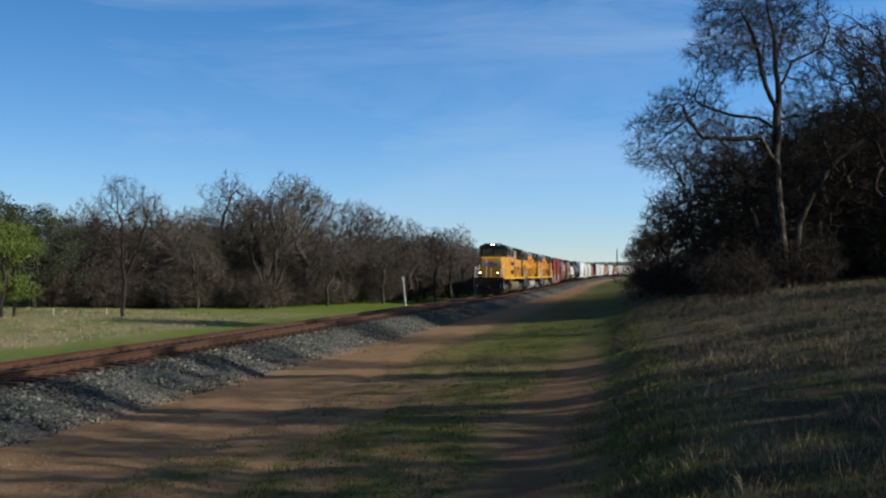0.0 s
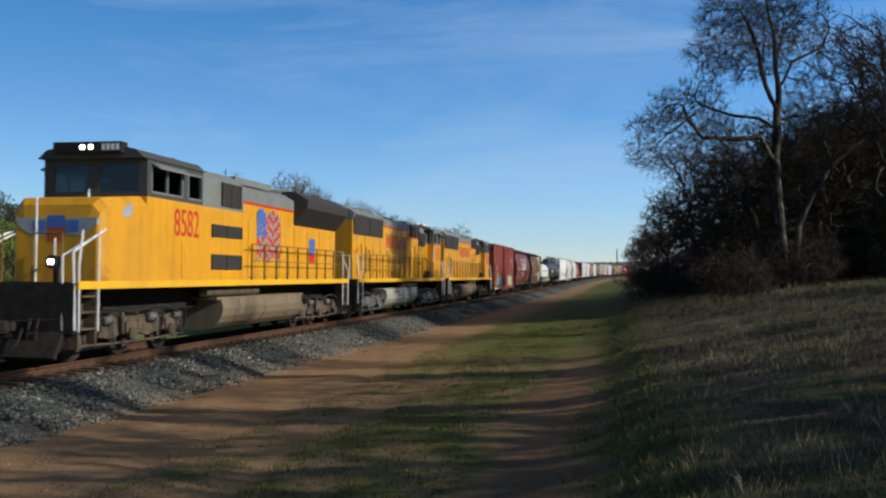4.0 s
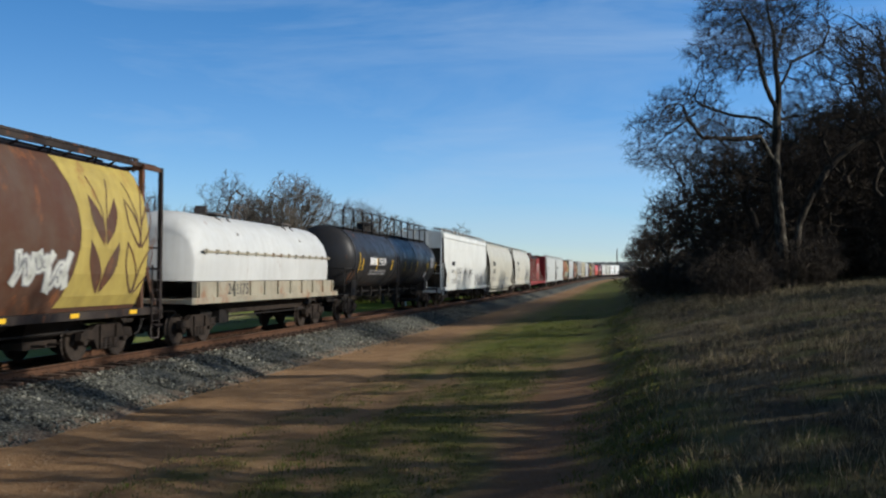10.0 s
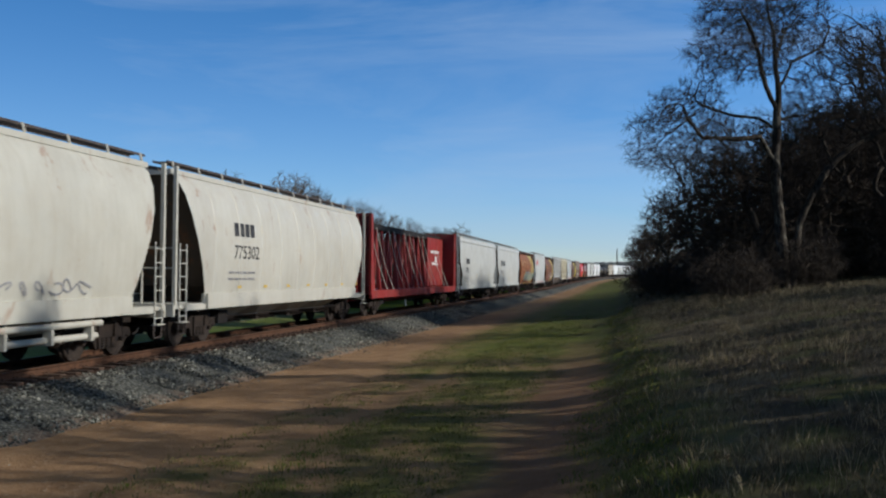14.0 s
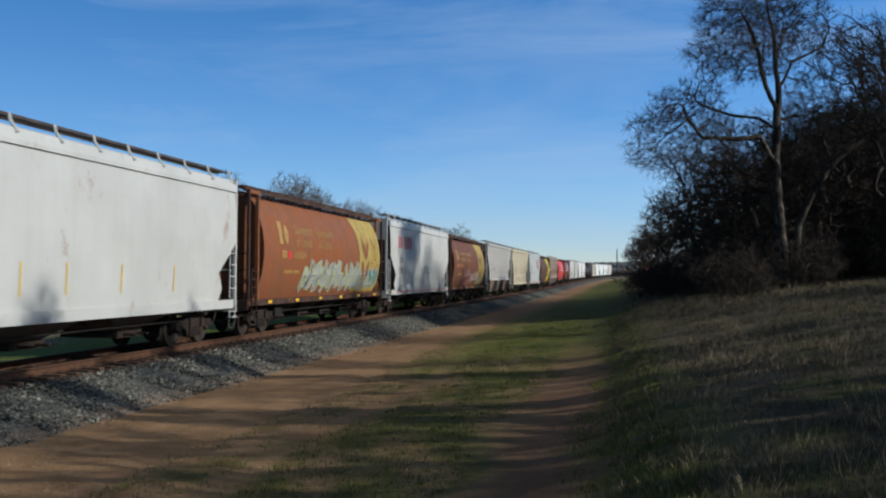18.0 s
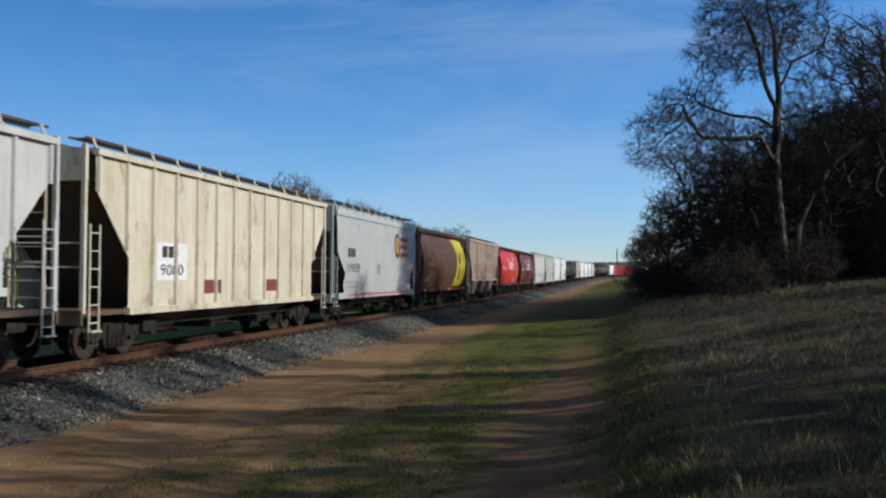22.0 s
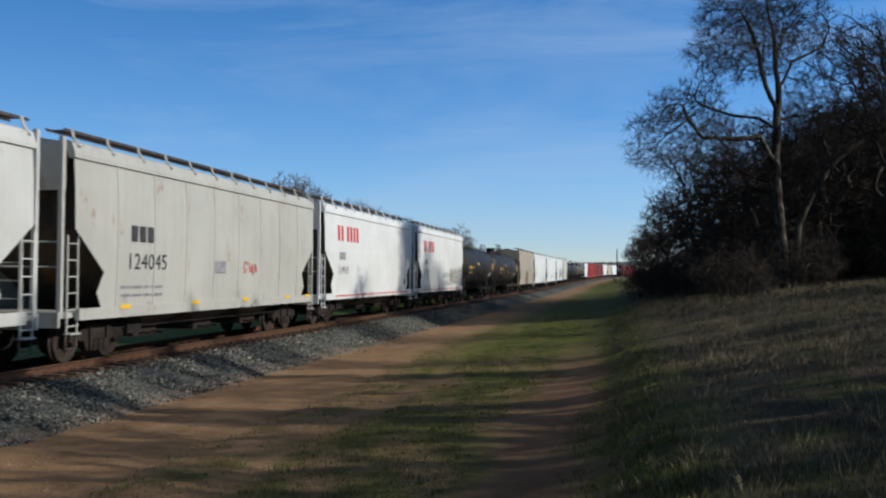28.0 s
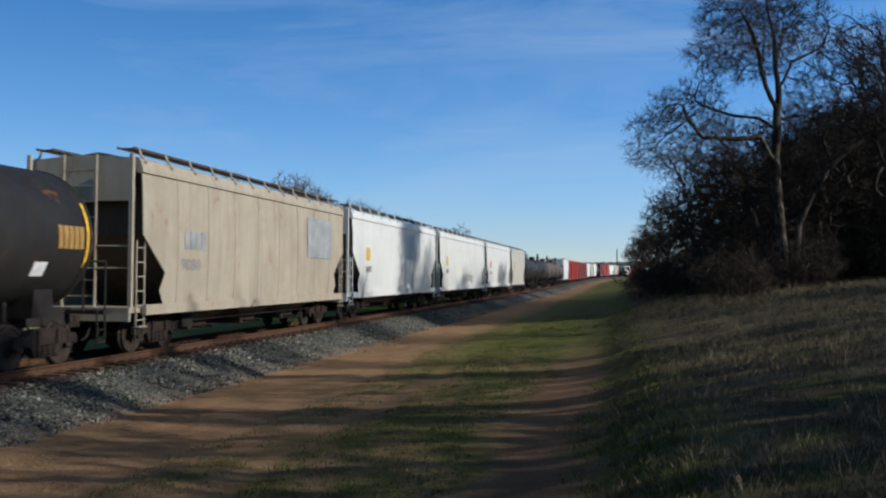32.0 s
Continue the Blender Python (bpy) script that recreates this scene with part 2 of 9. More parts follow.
def solid(name, build, material, parent, label="", smooth=False):
    bm = bmesh.new()
    build(bm)
    tidy(bm)
    return part(name, bm, material, parent, label, smooth)


def pieces(name, build, material, parent, label=""):
    """The separate bodies that one builder makes, each as a part of its own."""
    bm = bmesh.new()
    build(bm)
    tidy(bm)
    bm.verts.ensure_lookup_table()
    bm.verts.index_update()
    group = [-1] * len(bm.verts)
    n = 0
    for v in bm.verts:
        if group[v.index] >= 0:
            continue
        todo = [v]
        group[v.index] = n
        while todo:
            w = todo.pop()
            for e in w.link_edges:
                o = e.other_vert(w)
                if group[o.index] < 0:
                    group[o.index] = n
                    todo.append(o)
        n += 1
    for g in range(n):
        ids = [i for i in range(len(group)) if group[i] == g]
        at = {i: k for k, i in enumerate(ids)}
        me = mesh_from(name, [bm.verts[i].co.copy() for i in ids], [[at[v.index] for v in f.verts] for f in bm.faces if group[f.verts[0].index] == g])
        part_of(name, me, material, parent, label)
    bm.free()


def type_out(words):
    """Flat outlines of words in the built-in font, scaled to a height of 1: {word: (verts, faces, width)}."""
    obs = []
    for w in words:
        cu = bpy.data.curves.new("word", "FONT")
        cu.body, cu.size, cu.resolution_u = w, 1.0, 3
        obs.append((w, new("word", cu)))
    bpy.context.view_layer.update()
    deps = bpy.context.evaluated_depsgraph_get()
    out = {}
    for w, ob in obs:
        me = bpy.data.meshes.new_from_object(ob.evaluated_get(deps))
        v = np.array([tuple(p.co) for p in me.vertices])
        v = v - v.min(0)
        v = v / v[:, 1].max()
        out[w] = (v, [tuple(p.vertices) for p in me.polygons], v[:, 0].max())
        bpy.data.meshes.remove(me)
    for w, ob in obs:
        cu = ob.data
        bpy.data.objects.remove(ob)
        bpy.data.curves.remove(cu)
    return out


WORDS = type_out(["Canada", "Government", "of Canada", "Gouvernement", "du Canada", "4321", "4048", "8582", "607541", "605884",
                  "605997", "608673", "119159", "124045", "783017", "76227", "775302", "6077", "1921", "242175", "95889", "667430",
                  "663977", "123421", "9080", "124945", "74361"])


class Side:
    """The side of a car that lettering lies on: y over z, and which side it is."""

    def __init__(self, profile, side=1):
        self.z = [p[1] for p in profile]
        self.y = [p[0] for p in profile]
        self.side = side

    def at(self, x, z, off):
        return (x, self.side * (float(np.interp(z, self.z, self.y)) + off), z)

    def knots(self, lo, hi):
        return [z for z in self.z if lo < z < hi]


FLAT = Side([(1.53, 0.0), (1.53, 6.0)])


def lay(name, verts, faces, on, material, parent, off=0.012, label="", mats=None):
    """Lays flat (x, z) shapes on a side, cut where the side bends."""
    bm = bmesh.new()
    vs = [bm.verts.new((x, 0, z)) for x, z in verts]
    for i, f in enumerate(faces):
        try:
            fc = bm.faces.new([vs[j] for j in f])
            if mats:
                fc.material_index = mats[i]
        except ValueError:
            pass
    zz = [z for _, z in verts]
    for k in on.knots(min(zz), max(zz)):
        bmesh.ops.bisect_plane(bm, geom=bm.verts[:] + bm.edges[:] + bm.faces[:], plane_co=(0, 0, k), plane_no=(0, 0, 1))
    for v in bm.verts:
        v.co = on.at(v.co.x, v.co.z, off + (0.004 * v.co.y))
    bmesh.ops.recalc_face_normals(bm, faces=bm.faces)
    for f in bm.faces:
        if f.normal.y * on.side < 0:
            f.normal_flip()
    return part(name, bm, material, parent, label)


def letter(parent, word, x, z, height, on, material, width=None, name="lettering"):
    """A word that starts at x with its foot at z and runs to the reader's right."""
    v, faces, w = WORDS[word]
    k = height if width is None else width / w
    pts = [(x - on.side * a * k, z + b * height) for a, b, _ in v]
    return lay(name, pts, faces, on, material, parent)


def blocks(parent, groups, x, z, height, on, material, width, name="lettering", full=0.78):
    """Plain bars in place of writing: a bar for each letter of each word."""
    n = sum(groups) + 0.7 * (len(groups) - 1)
    w = width / n
    verts, faces = [], []
    a = 0.0
    for g in groups:
        for i in range(g):
            q = len(verts)
            x0, x1 = x - on.side * a * w, x - on.side * (a + full) * w
            verts += [(x0, z), (x1, z), (x1, z + height), (x0, z + height)]
            faces.append((q, q + 1, q + 2, q + 3))
            a += 1
        a += 0.7
    return tagged(lay(name, verts, faces, on, material, parent), kind="stuff")


def patch(parent, x0, x1, z0, z1, on, material, name="marking", off=0.012, label=""):
    return lay(name, [(x0, z0), (x1, z0), (x1, z1), (x0, z1)], [(0, 1, 2, 3)], on, material, parent, off, label)


def ribbon(verts, faces, pts, w):
    q = len(verts)
    for i, (x, z) in enumerate(pts):
        a, b = pts[max(i - 1, 0)], pts[min(i + 1, len(pts) - 1)]
        dx, dz = b[0] - a[0], b[1] - a[1]
        n = math.hypot(dx, dz) or 1
        verts += [(x - dz / n * w / 2, z + dx / n * w / 2), (x + dz / n * w / 2, z - dx / n * w / 2)]
    for i in range(len(pts) - 1):
        faces.append((q + 2 * i, q + 2 * i + 1, q + 2 * i + 3, q + 2 * i + 2))


def scrawl(parent, x0, x1, z0, z1, on, material, seed, strokes=7, w=0.05, label="spray-painted scrawl"):
    """Looping sprayed lines that spell nothing."""
    rng = random.Random(seed)
    verts, faces = [], []
    step = (x1 - x0) / strokes
    for i in range(strokes):
        cx = x0 + (i + 0.5) * step
        pts, a = [], rng.uniform(0, 6)
        turn = rng.choice((-1, 1)) * rng.uniform(3.5, 6.5)
        rx, rz = abs(step) * rng.uniform(0.35, 0.6), (z1 - z0) * rng.uniform(0.3, 0.5)
        k1, k2 = rng.uniform(0.3, 1.0), rng.uniform(1.4, 2.6)
        for j in range(15):
            t = j / 14
            ang = a + turn * t
            x = cx + rx * math.cos(ang) * (1 - k1 * 0.4 * t) + (t - 0.5) * step * 0.5
            z = (z0 + z1) / 2 + rz * math.sin(ang * k2 * 0.6) * (0.7 + 0.3 * math.cos(3 * t))
            pts.append((x, min(max(z, z0), z1)))
        ribbon(verts, faces, pts, w)
    return tagged(lay("graffiti", verts, faces, on, material, parent, 0.016, label), kind="stuff")


def curved(pts, times=2):
    """Corners cut off a line, again and again."""
    for _ in range(times):
        out = [pts[0]]
        for p, q in zip(pts[:-1], pts[1:]):
            out += [(p[0] * 0.75 + q[0] * 0.25, p[1] * 0.75 + q[1] * 0.25), (p[0] * 0.25 + q[0] * 0.75, p[1] * 0.25 + q[1] * 0.75)]
        pts = out + [pts[-1]]
    return pts


def bubble(parent, x0, x1, z0, z1, on, fill, line, seed, n=6, label="fat sprayed graffiti strokes with outlines", shine=None):
    """Fat overlapping sprayed strokes with outlines, that spell nothing."""
    rng = random.Random(seed)
    step, hh = (x1 - x0) / n, z1 - z0
    lines = []
    for i in range(n):
        a = x0 + i * step
        for _ in range(2):
            k = rng.choice((3, 4, 4, 5))
            up = rng.random() < 0.5
            pts = []
            for j in range(k):
                z = z0 + hh * (rng.uniform(0.78, 0.95) if up == (j % 2 == 0) else rng.uniform(0.05, 0.25))
                if 0 < j < k - 1 and rng.random() < 0.35:
                    z = z0 + hh * rng.uniform(0.4, 0.6)
                pts.append((a + step * (0.05 + 1.05 * j / (k - 1) + rng.uniform(-0.15, 0.15)), z))
            lines.append(curved(pts))
    w = min(abs(step) * 0.30, hh * 0.20)
    for name, width, off, mat, lb in (("graffiti_outline", w * 1.45, 0.014, line, ""), ("graffiti", w, 0.018, fill, label), ("graffiti_shine", w * 0.28, 0.022, shine or line, "")):
        verts, faces = [], []
        for q in lines:
            ribbon(verts, faces, q if name != "graffiti_shine" else q[2:len(q) // 2 + 1], width)
        tagged(lay(name, verts, faces, on, mat, parent, off, lb), kind="stuff")


def leaf(x, z, w, h, lean=0.0, n=9):
    """A pointed leaf standing on (x, z)."""
    pts = []
    for i in range(n + 1):
        t = i / n
        pts.append((x + w * math.sin(math.pi * t) * (1 - 0.25 * t) + lean * t, z + h * t))
    for i in range(n - 1, 0, -1):
        t = i / n
        pts.append((x - w * math.sin(math.pi * t) * (1 - 0.25 * t) + lean * t, z + h * t))
    return pts


def big_ear(parent, x, on, material, filled):
    """An ear of two pairs of fat leaves with awns, as painted on the yellow panels."""
    verts, faces = [], []
    for z, w, h, ln in ((2.72, 0.25, 1.15, 0.52), (1.58, 0.27, 1.25, 0.56)):
        for sgn in (1, -1):
            ring = leaf(x + sgn * 0.05, z, w, h, sgn * ln)
            if filled:
                q = len(verts)
                verts += ring
                faces.append(tuple(range(q, q + len(ring))))
            else:
                ribbon(verts, faces, ring + ring[:1], 0.06)
    for sgn in (1, -1):
        ribbon(verts, faces, [(x + sgn * 0.05, 3.15), (x + sgn * 0.12, 3.6), (x + sgn * 0.42, 4.3)], 0.05)
    return lay("wheat_emblem", verts, faces, on, material, parent, 0.018)


def wheat(parent, x, z, h, w, on, material, dark=None, name="wheat_emblem"):
    """The stylised ear of wheat: paired leaves and a middle one."""
    verts, faces = [], []
    for px, pz, ww, hh, ln in ((0, 0.42, 0.16, 0.58, 0.0), (-0.10, 0.16, 0.14, 0.62, -0.42), (0.10, 0.16, 0.14, 0.62, 0.42), (-0.06, 0.0, 0.09, 0.36, -0.34), (0.06, 0.0, 0.09, 0.36, 0.34)):
        ring = leaf(x + px * w, z + pz * h, ww * w, hh * h, ln * w)
        q = len(verts)
        if dark is None:
            verts += ring
            faces.append(tuple(range(q, q + len(ring))))
        else:
            ribbon(verts, faces, ring + ring[:1], 0.07)
    return lay(name, verts, faces, on, material, parent, 0.018)


# running gear -------------------------------------------------------------
WHEEL_R, LOCO_WHEEL_R = 0.4826, 0.533


def build_wheelset(r):
    def go(bm):
        for sgn in (-1, 1):
            lathe(bm, [(0.0, r + 0.028), (0.03, r + 0.028), (0.045, r), (0.13, r - 0.006), (0.13, r - 0.06), (0.10, r - 0.08), (0.085, 0.20), (0.12, 0.16), (0.14, 0.11)],
                  (0, sgn * 0.69, 0), (0, sgn, 0), 18)
            lathe(bm, [(0.0, 0.11), (0.20, 0.115), (0.215, 0.09)], (0, sgn * 0.86, 0), (0, sgn, 0), 12)
            for k in range(3):
                a = 2 * math.pi * k / 3
                rod(bm, (0.05 * math.cos(a), sgn * 1.07, 0.05 * math.sin(a)), (0.05 * math.cos(a), sgn * 1.095, 0.05 * math.sin(a)), 0.022, 6)
        rod(bm, (0, -0.69, 0), (0, 0.69, 0), 0.085, 10)
    return go


def build_truck(bm):
    for sgn in (-1, 1):
        y0, y1 = sgn * 0.93, sgn * 1.09
        top = [(-1.17, 0.50), (-1.12, 0.68), (-0.72, 0.72), (-0.50, 0.86), (0.50, 0.86), (0.72, 0.72), (1.12, 0.68), (1.17, 0.50), (1.02, 0.47), (0.98, 0.61), (0.82, 0.62), (0.76, 0.47)]
        low = [(0.62, 0.52), (0.44, 0.24), (-0.44, 0.24), (-0.62, 0.52), (-0.76, 0.47), (-0.82, 0.62), (-0.98, 0.61), (-1.02, 0.47)]
        prism(bm, top + low, y0, y1)
        for k in (-0.22, 0.0, 0.22):
            lathe(bm, [(0, 0.085), (0.03, 0.07), (0.06, 0.085), (0.09, 0.07), (0.12, 0.085), (0.15, 0.07), (0.18, 0.085), (0.21, 0.07), (0.24, 0.085)], (k, sgn * 1.12, 0.28), (0, 0, 1), 8)
        for k in (-0.36, 0.36):
            box(bm, k - 0.045, k + 0.045, sgn * 1.08, sgn * 1.15, 0.26, 0.82)
        for k in (-0.9, 0.9):
            box(bm, k - 0.15, k + 0.15, sgn * 0.90, sgn * 1.10, 0.53, 0.72)
    box(bm, -0.20, 0.20, -1.05, 1.05, 0.60, 0.80)
    box(bm, -0.30, 0.30, -0.30, 0.30, 0.78, 0.92)
    for k in (-0.38, 0.38):
        rod(bm, (k, -0.8, 0.42), (k, 0.8, 0.42), 0.06, 6)
        for sgn in (-1, 1):
            box(bm, k * 1.05 - 0.03, k * 1.05 + 0.03, sgn * 0.66, sgn * 0.84, 0.30, 0.56)


AXLES = {}


def add_truck(root, x):
    tr = mpart("truck", "truck", build_truck, M_TRUCK, root, pose(x, 0, 0), "dusty cast-steel bogie")
    for i, k in enumerate((0.9, -0.9)):
        w = mpart("wheelset", "wheelset", build_wheelset(WHEEL_R), M_TREAD, tr, pose(k, 0, WHEEL_R), "steel wheels on an axle", False)
        AXLES.setdefault(("car", i), []).append(w)
    return tr


def add_coupler(root, x, sgn, z=0.88):
    def go(bm):
        box(bm, -0.60, 0.05, -0.09, 0.09, -0.10, 0.10)
        prism(bm, [(0.05, -0.12), (0.20, -0.20), (0.34, -0.16), (0.30, 0.02), (0.42, 0.10), (0.30, 0.20), (0.10, 0.18), (0.05, 0.12)], -0.14, 0.14, "z")
        rod(bm, (-0.05, 0.10, 0.12), (-0.15, 1.30, 0.16), 0.018, 5)
    mpart("coupler", "coupler", go, M_TRUCK, root, pose(x - sgn * 0.36, 0, z, 0, 0, 0 if sgn > 0 else 180))

    def hose(bm):
        pipe(bm, [(0, 0, 0), (0.12, 0.02, -0.18), (0.22, 0.0, -0.36), (0.34, -0.05, -0.42)], 0.028, 6)
    mpart("brake_hose", "brake_hose", hose, M_BLACK, root, pose(x - sgn * 0.5, 0.35 * sgn, z - 0.05, 0, 0, 0 if sgn > 0 else 180))


def ladder(bm, height, width, rungs, r=0.016, depth=0.08):
    """Stiles and rungs in the x, z plane, standing on the origin."""
    for x in (-width / 2, width / 2):
        box(bm, x - 0.02, x + 0.02, -0.015, 0.015, 0, height)
    for i in range(rungs):
        z = height * (i + 0.5) / rungs
        rod(bm, (-width / 2, 0, z), (width / 2, 0, z), r, 6)


CARS = []          # (root, middle of the car at the start, turned end for end)
BOUNDS = [93.8, 116.3, 138.9, 161.8, 179.5, 197.4, 214.7, 230.4, 252.5, 273.5, 293.5, 313.2, 337.7, 358.6, 378.8, 397.1, 414.8, 432.5, 451.4,
          470.0, 486.6, 504.6, 523.3, 541.4, 559.4, 577.1, 594.8, 612.2, 629.3, 647.0, 666.8, 685.5, 705.7, 727.0, 745.7, 760.7]


def car_pose(mid, t, turned=False):
    s = mid - run(t)
    p, q = on_line(s - 6.2), on_line(s + 6.2)
    m = Matrix.Translation((p + q) / 2) @ (p - q).to_track_quat("X", "Z").to_matrix().to_4x4()
    return m @ pose(0, 0, 0, 0, 0, 180) if turned else m


def car(name, k, label, category, turned=False, group="cars of the freight train"):
    """An empty car number k of the train, standing at its place at the start."""
    root = new(name)
    root.empty_display_size = 0.5
    tagged(root, label, category, group)
    a, b = BOUNDS[k], BOUNDS[k + 1]
    root.matrix_basis = car_pose((a + b) / 2, 0.0, turned)
    CARS.append((root, (a + b) / 2, turned))
    return root, b - a
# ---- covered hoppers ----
# Dirty, rusty end paint, its base darkened for ends turned from the sun.
M_ENDSHADE = paint("shaded_end_brown", (0.085, 0.060, 0.040), 0.5, 0.3, 0.8)
# Stained brown for the bays, with the shadow below the sill coloured in.
M_BAYSHADE = paint("shaded_brown_bay", (0.14, 0.118, 0.092), 0.5, 0.35, 0.75)
# Grime plus a base tone darkened to imitate shade under the cars.
M_UNDERSHADE = paint("shaded_grimy_underside", (0.11, 0.10, 0.085), 0.5, 0.2, 0.7)
BARREL = [(1.16, 1.18), (1.36, 1.55), (1.52, 2.05), (1.60, 2.65), (1.60, 3.05), (1.54, 3.55), (1.40, 4.05), (1.18, 4.50), (0.98, 4.74)]
ROUND = [(1.40, 1.20), (1.52, 1.60), (1.60, 2.30), (1.62, 3.00), (1.56, 3.70), (1.42, 4.30), (1.22, 4.72), (1.05, 4.90)]
PANEL = [(1.53, 1.18), (1.57, 2.00), (1.59, 3.00), (1.57, 4.00), (1.53, 4.66), (1.53, 4.98)]


def side_sheet(bm, prof, end_front, end_rear, cols=10, thick=0.02):
    """Both side sheets, closed over the top, from a profile (y, z) and the x of each end at each height."""
    for sgn in (-1, 1):
        rows = []
        for y, z in prof:
            a, b = end_front(z), end_rear(z)
            rows.append([bm.verts.new((a + (b - a) * i / cols, sgn * y, z)) for i in range(cols + 1)])
        for r0, r1 in zip(rows[:-1], rows[1:]):
            for i in range(cols):
                bm.faces.new((r0[i], r0[i + 1], r1[i + 1], r1[i]) if sgn > 0 else (r0[i], r1[i], r1[i + 1], r0[i + 1]))


def ends(points):
    zz, xx = [p[1] for p in points], [p[0] for p in points]
    return lambda z: float(np.interp(z, zz, xx))


def under_hopper(root, L, mat, sill, bays, low=0.42):
    """The funnels under the sill and their gates."""
    span = L - 7.2
    w = span / bays
    for i in range(bays):
        cx = span / 2 - (i + 0.5) * w
        top, bot = w * 0.48, 0.55

        def funnel(bm, top=top, bot=bot):
            a = [bm.verts.new((x, y, sill)) for x, y in ((-top, -1.36), (top, -1.36), (top, 1.36), (-top, 1.36))]
            b = [bm.verts.new((x, y, low + 0.16)) for x, y in ((-bot, -0.72), (bot, -0.72), (bot, 0.72), (-bot, 0.72))]
            for k in range(4):
                bm.faces.new((a[k], a[(k + 1) % 4], b[(k + 1) % 4], b[k]))
            bm.faces.new(b)
            bm.faces.new(a[::-1])
        f = mpart("hopper_bay", ("bay", mat.name, round(w, 2), sill, low), funnel, mat, root, pose(cx, 0, 0))

        def gate(bm):
            box(bm, -0.62, 0.62, -0.80, 0.80, low, low + 0.17)
            rod(bm, (-0.3, -1.15, low + 0.08), (-0.3, 1.15, low + 0.08), 0.035, 8)
            rod(bm, (0.3, -1.15, low + 0.08), (0.3, 1.15, low + 0.08), 0.035, 8)
        mpart("discharge_gate", ("gate", low), gate, M_TRUCK, f)


def running_gear(root, L, pivot=2.55):
    for sgn in (1, -1):
        add_truck(root, sgn * (L / 2 - pivot))
        add_coupler(root, sgn * L / 2, sgn)

    def sill(bm):
        box(bm, -L / 2 + 0.5, L / 2 - 0.5, -0.28, 0.28, 0.80, 1.12)
    mpart("centre_sill", ("sill", round(L, 1)), sill, M_BLACK, root)

    def gear(bm):
        box(bm, L / 2 - 4.6, L / 2 - 3.9, 0.5, 1.1, 0.55, 0.95)
        rod(bm, (L / 2 - 3.7, 0.75, 0.85), (L / 2 - 2.9, 0.75, 0.85), 0.2, 10)
        rod(bm, (-L / 2 + 3.0, 1.0, 0.72), (L / 2 - 3.0, 1.0, 0.72), 0.025, 5)
        rod(bm, (-L / 2 + 3.0, -0.9, 0.66), (L / 2 - 3.0, -0.9, 0.66), 0.03, 5)
    mpart("brake_rigging", ("rig", round(L, 1)), gear, M_BLACK, root)


def roof_gear(root, h, roof_z, mat, eave_y, eave_z, posts=11, dark=None):
    """Hatch trough, two running boards and their supports."""
    dark = dark or M_STEEL
    out = max(eave_y - 0.22, 1.02)

    def trough(bm):
        n = 5
        for i in range(n):
            a = h - 0.5 - (2 * h - 1.0) * i / n
            b = a - (2 * h - 1.0) / n + 0.05
            prism(bm, [(-0.42, roof_z - 0.10), (-0.38, roof_z + 0.12), (0, roof_z + 0.18), (0.38, roof_z + 0.12), (0.42, roof_z - 0.10)], b, a, "x")
            box(bm, (a + b) / 2 - 0.05, (a + b) / 2 + 0.05, -0.36, 0.36, roof_z - 0.02, roof_z + 0.08)
    mpart("hatch_cover", ("trough", round(h, 1), roof_z, dark.name), trough, dark, root)
    for sgn in (1, -1):
        def board(bm):
            y0, y1 = sorted((sgn * (out - 0.46), sgn * out))
            box(bm, -h - 0.12, h + 0.12, y0, y0 + 0.03, roof_z + 0.16, roof_z + 0.22)
            box(bm, -h - 0.12, h + 0.12, y1 - 0.03, y1, roof_z + 0.16, roof_z + 0.22)
            k = int(2 * h / 0.16)
            for i in range(k):
                x = -h + 2 * h * (i + 0.5) / k
                box(bm, x - 0.03, x + 0.03, y0 + 0.03, y1 - 0.03, roof_z + 0.185, roof_z + 0.21)
        mpart("running_board", ("board", sgn, round(h, 1), roof_z, out, dark.name), board, dark, root)
        for i in range(posts):
            x = h - 0.15 - (2 * h - 0.3) * i / (posts - 1)

            def strut(bm, sgn=sgn):
                q = [(0, sgn * eave_y, eave_z - 0.10), (0, sgn * (out + 0.05), roof_z + 0.05), (0, sgn * out, roof_z + 0.22)]
                for p0, p1 in zip(q[:-1], q[1:]):
                    rod(bm, p0, p1, 0.035, 5)
            mpart("board_support", ("strut", sgn, mat.name, roof_z, eave_y), strut, mat, root, pose(x, 0, 0))


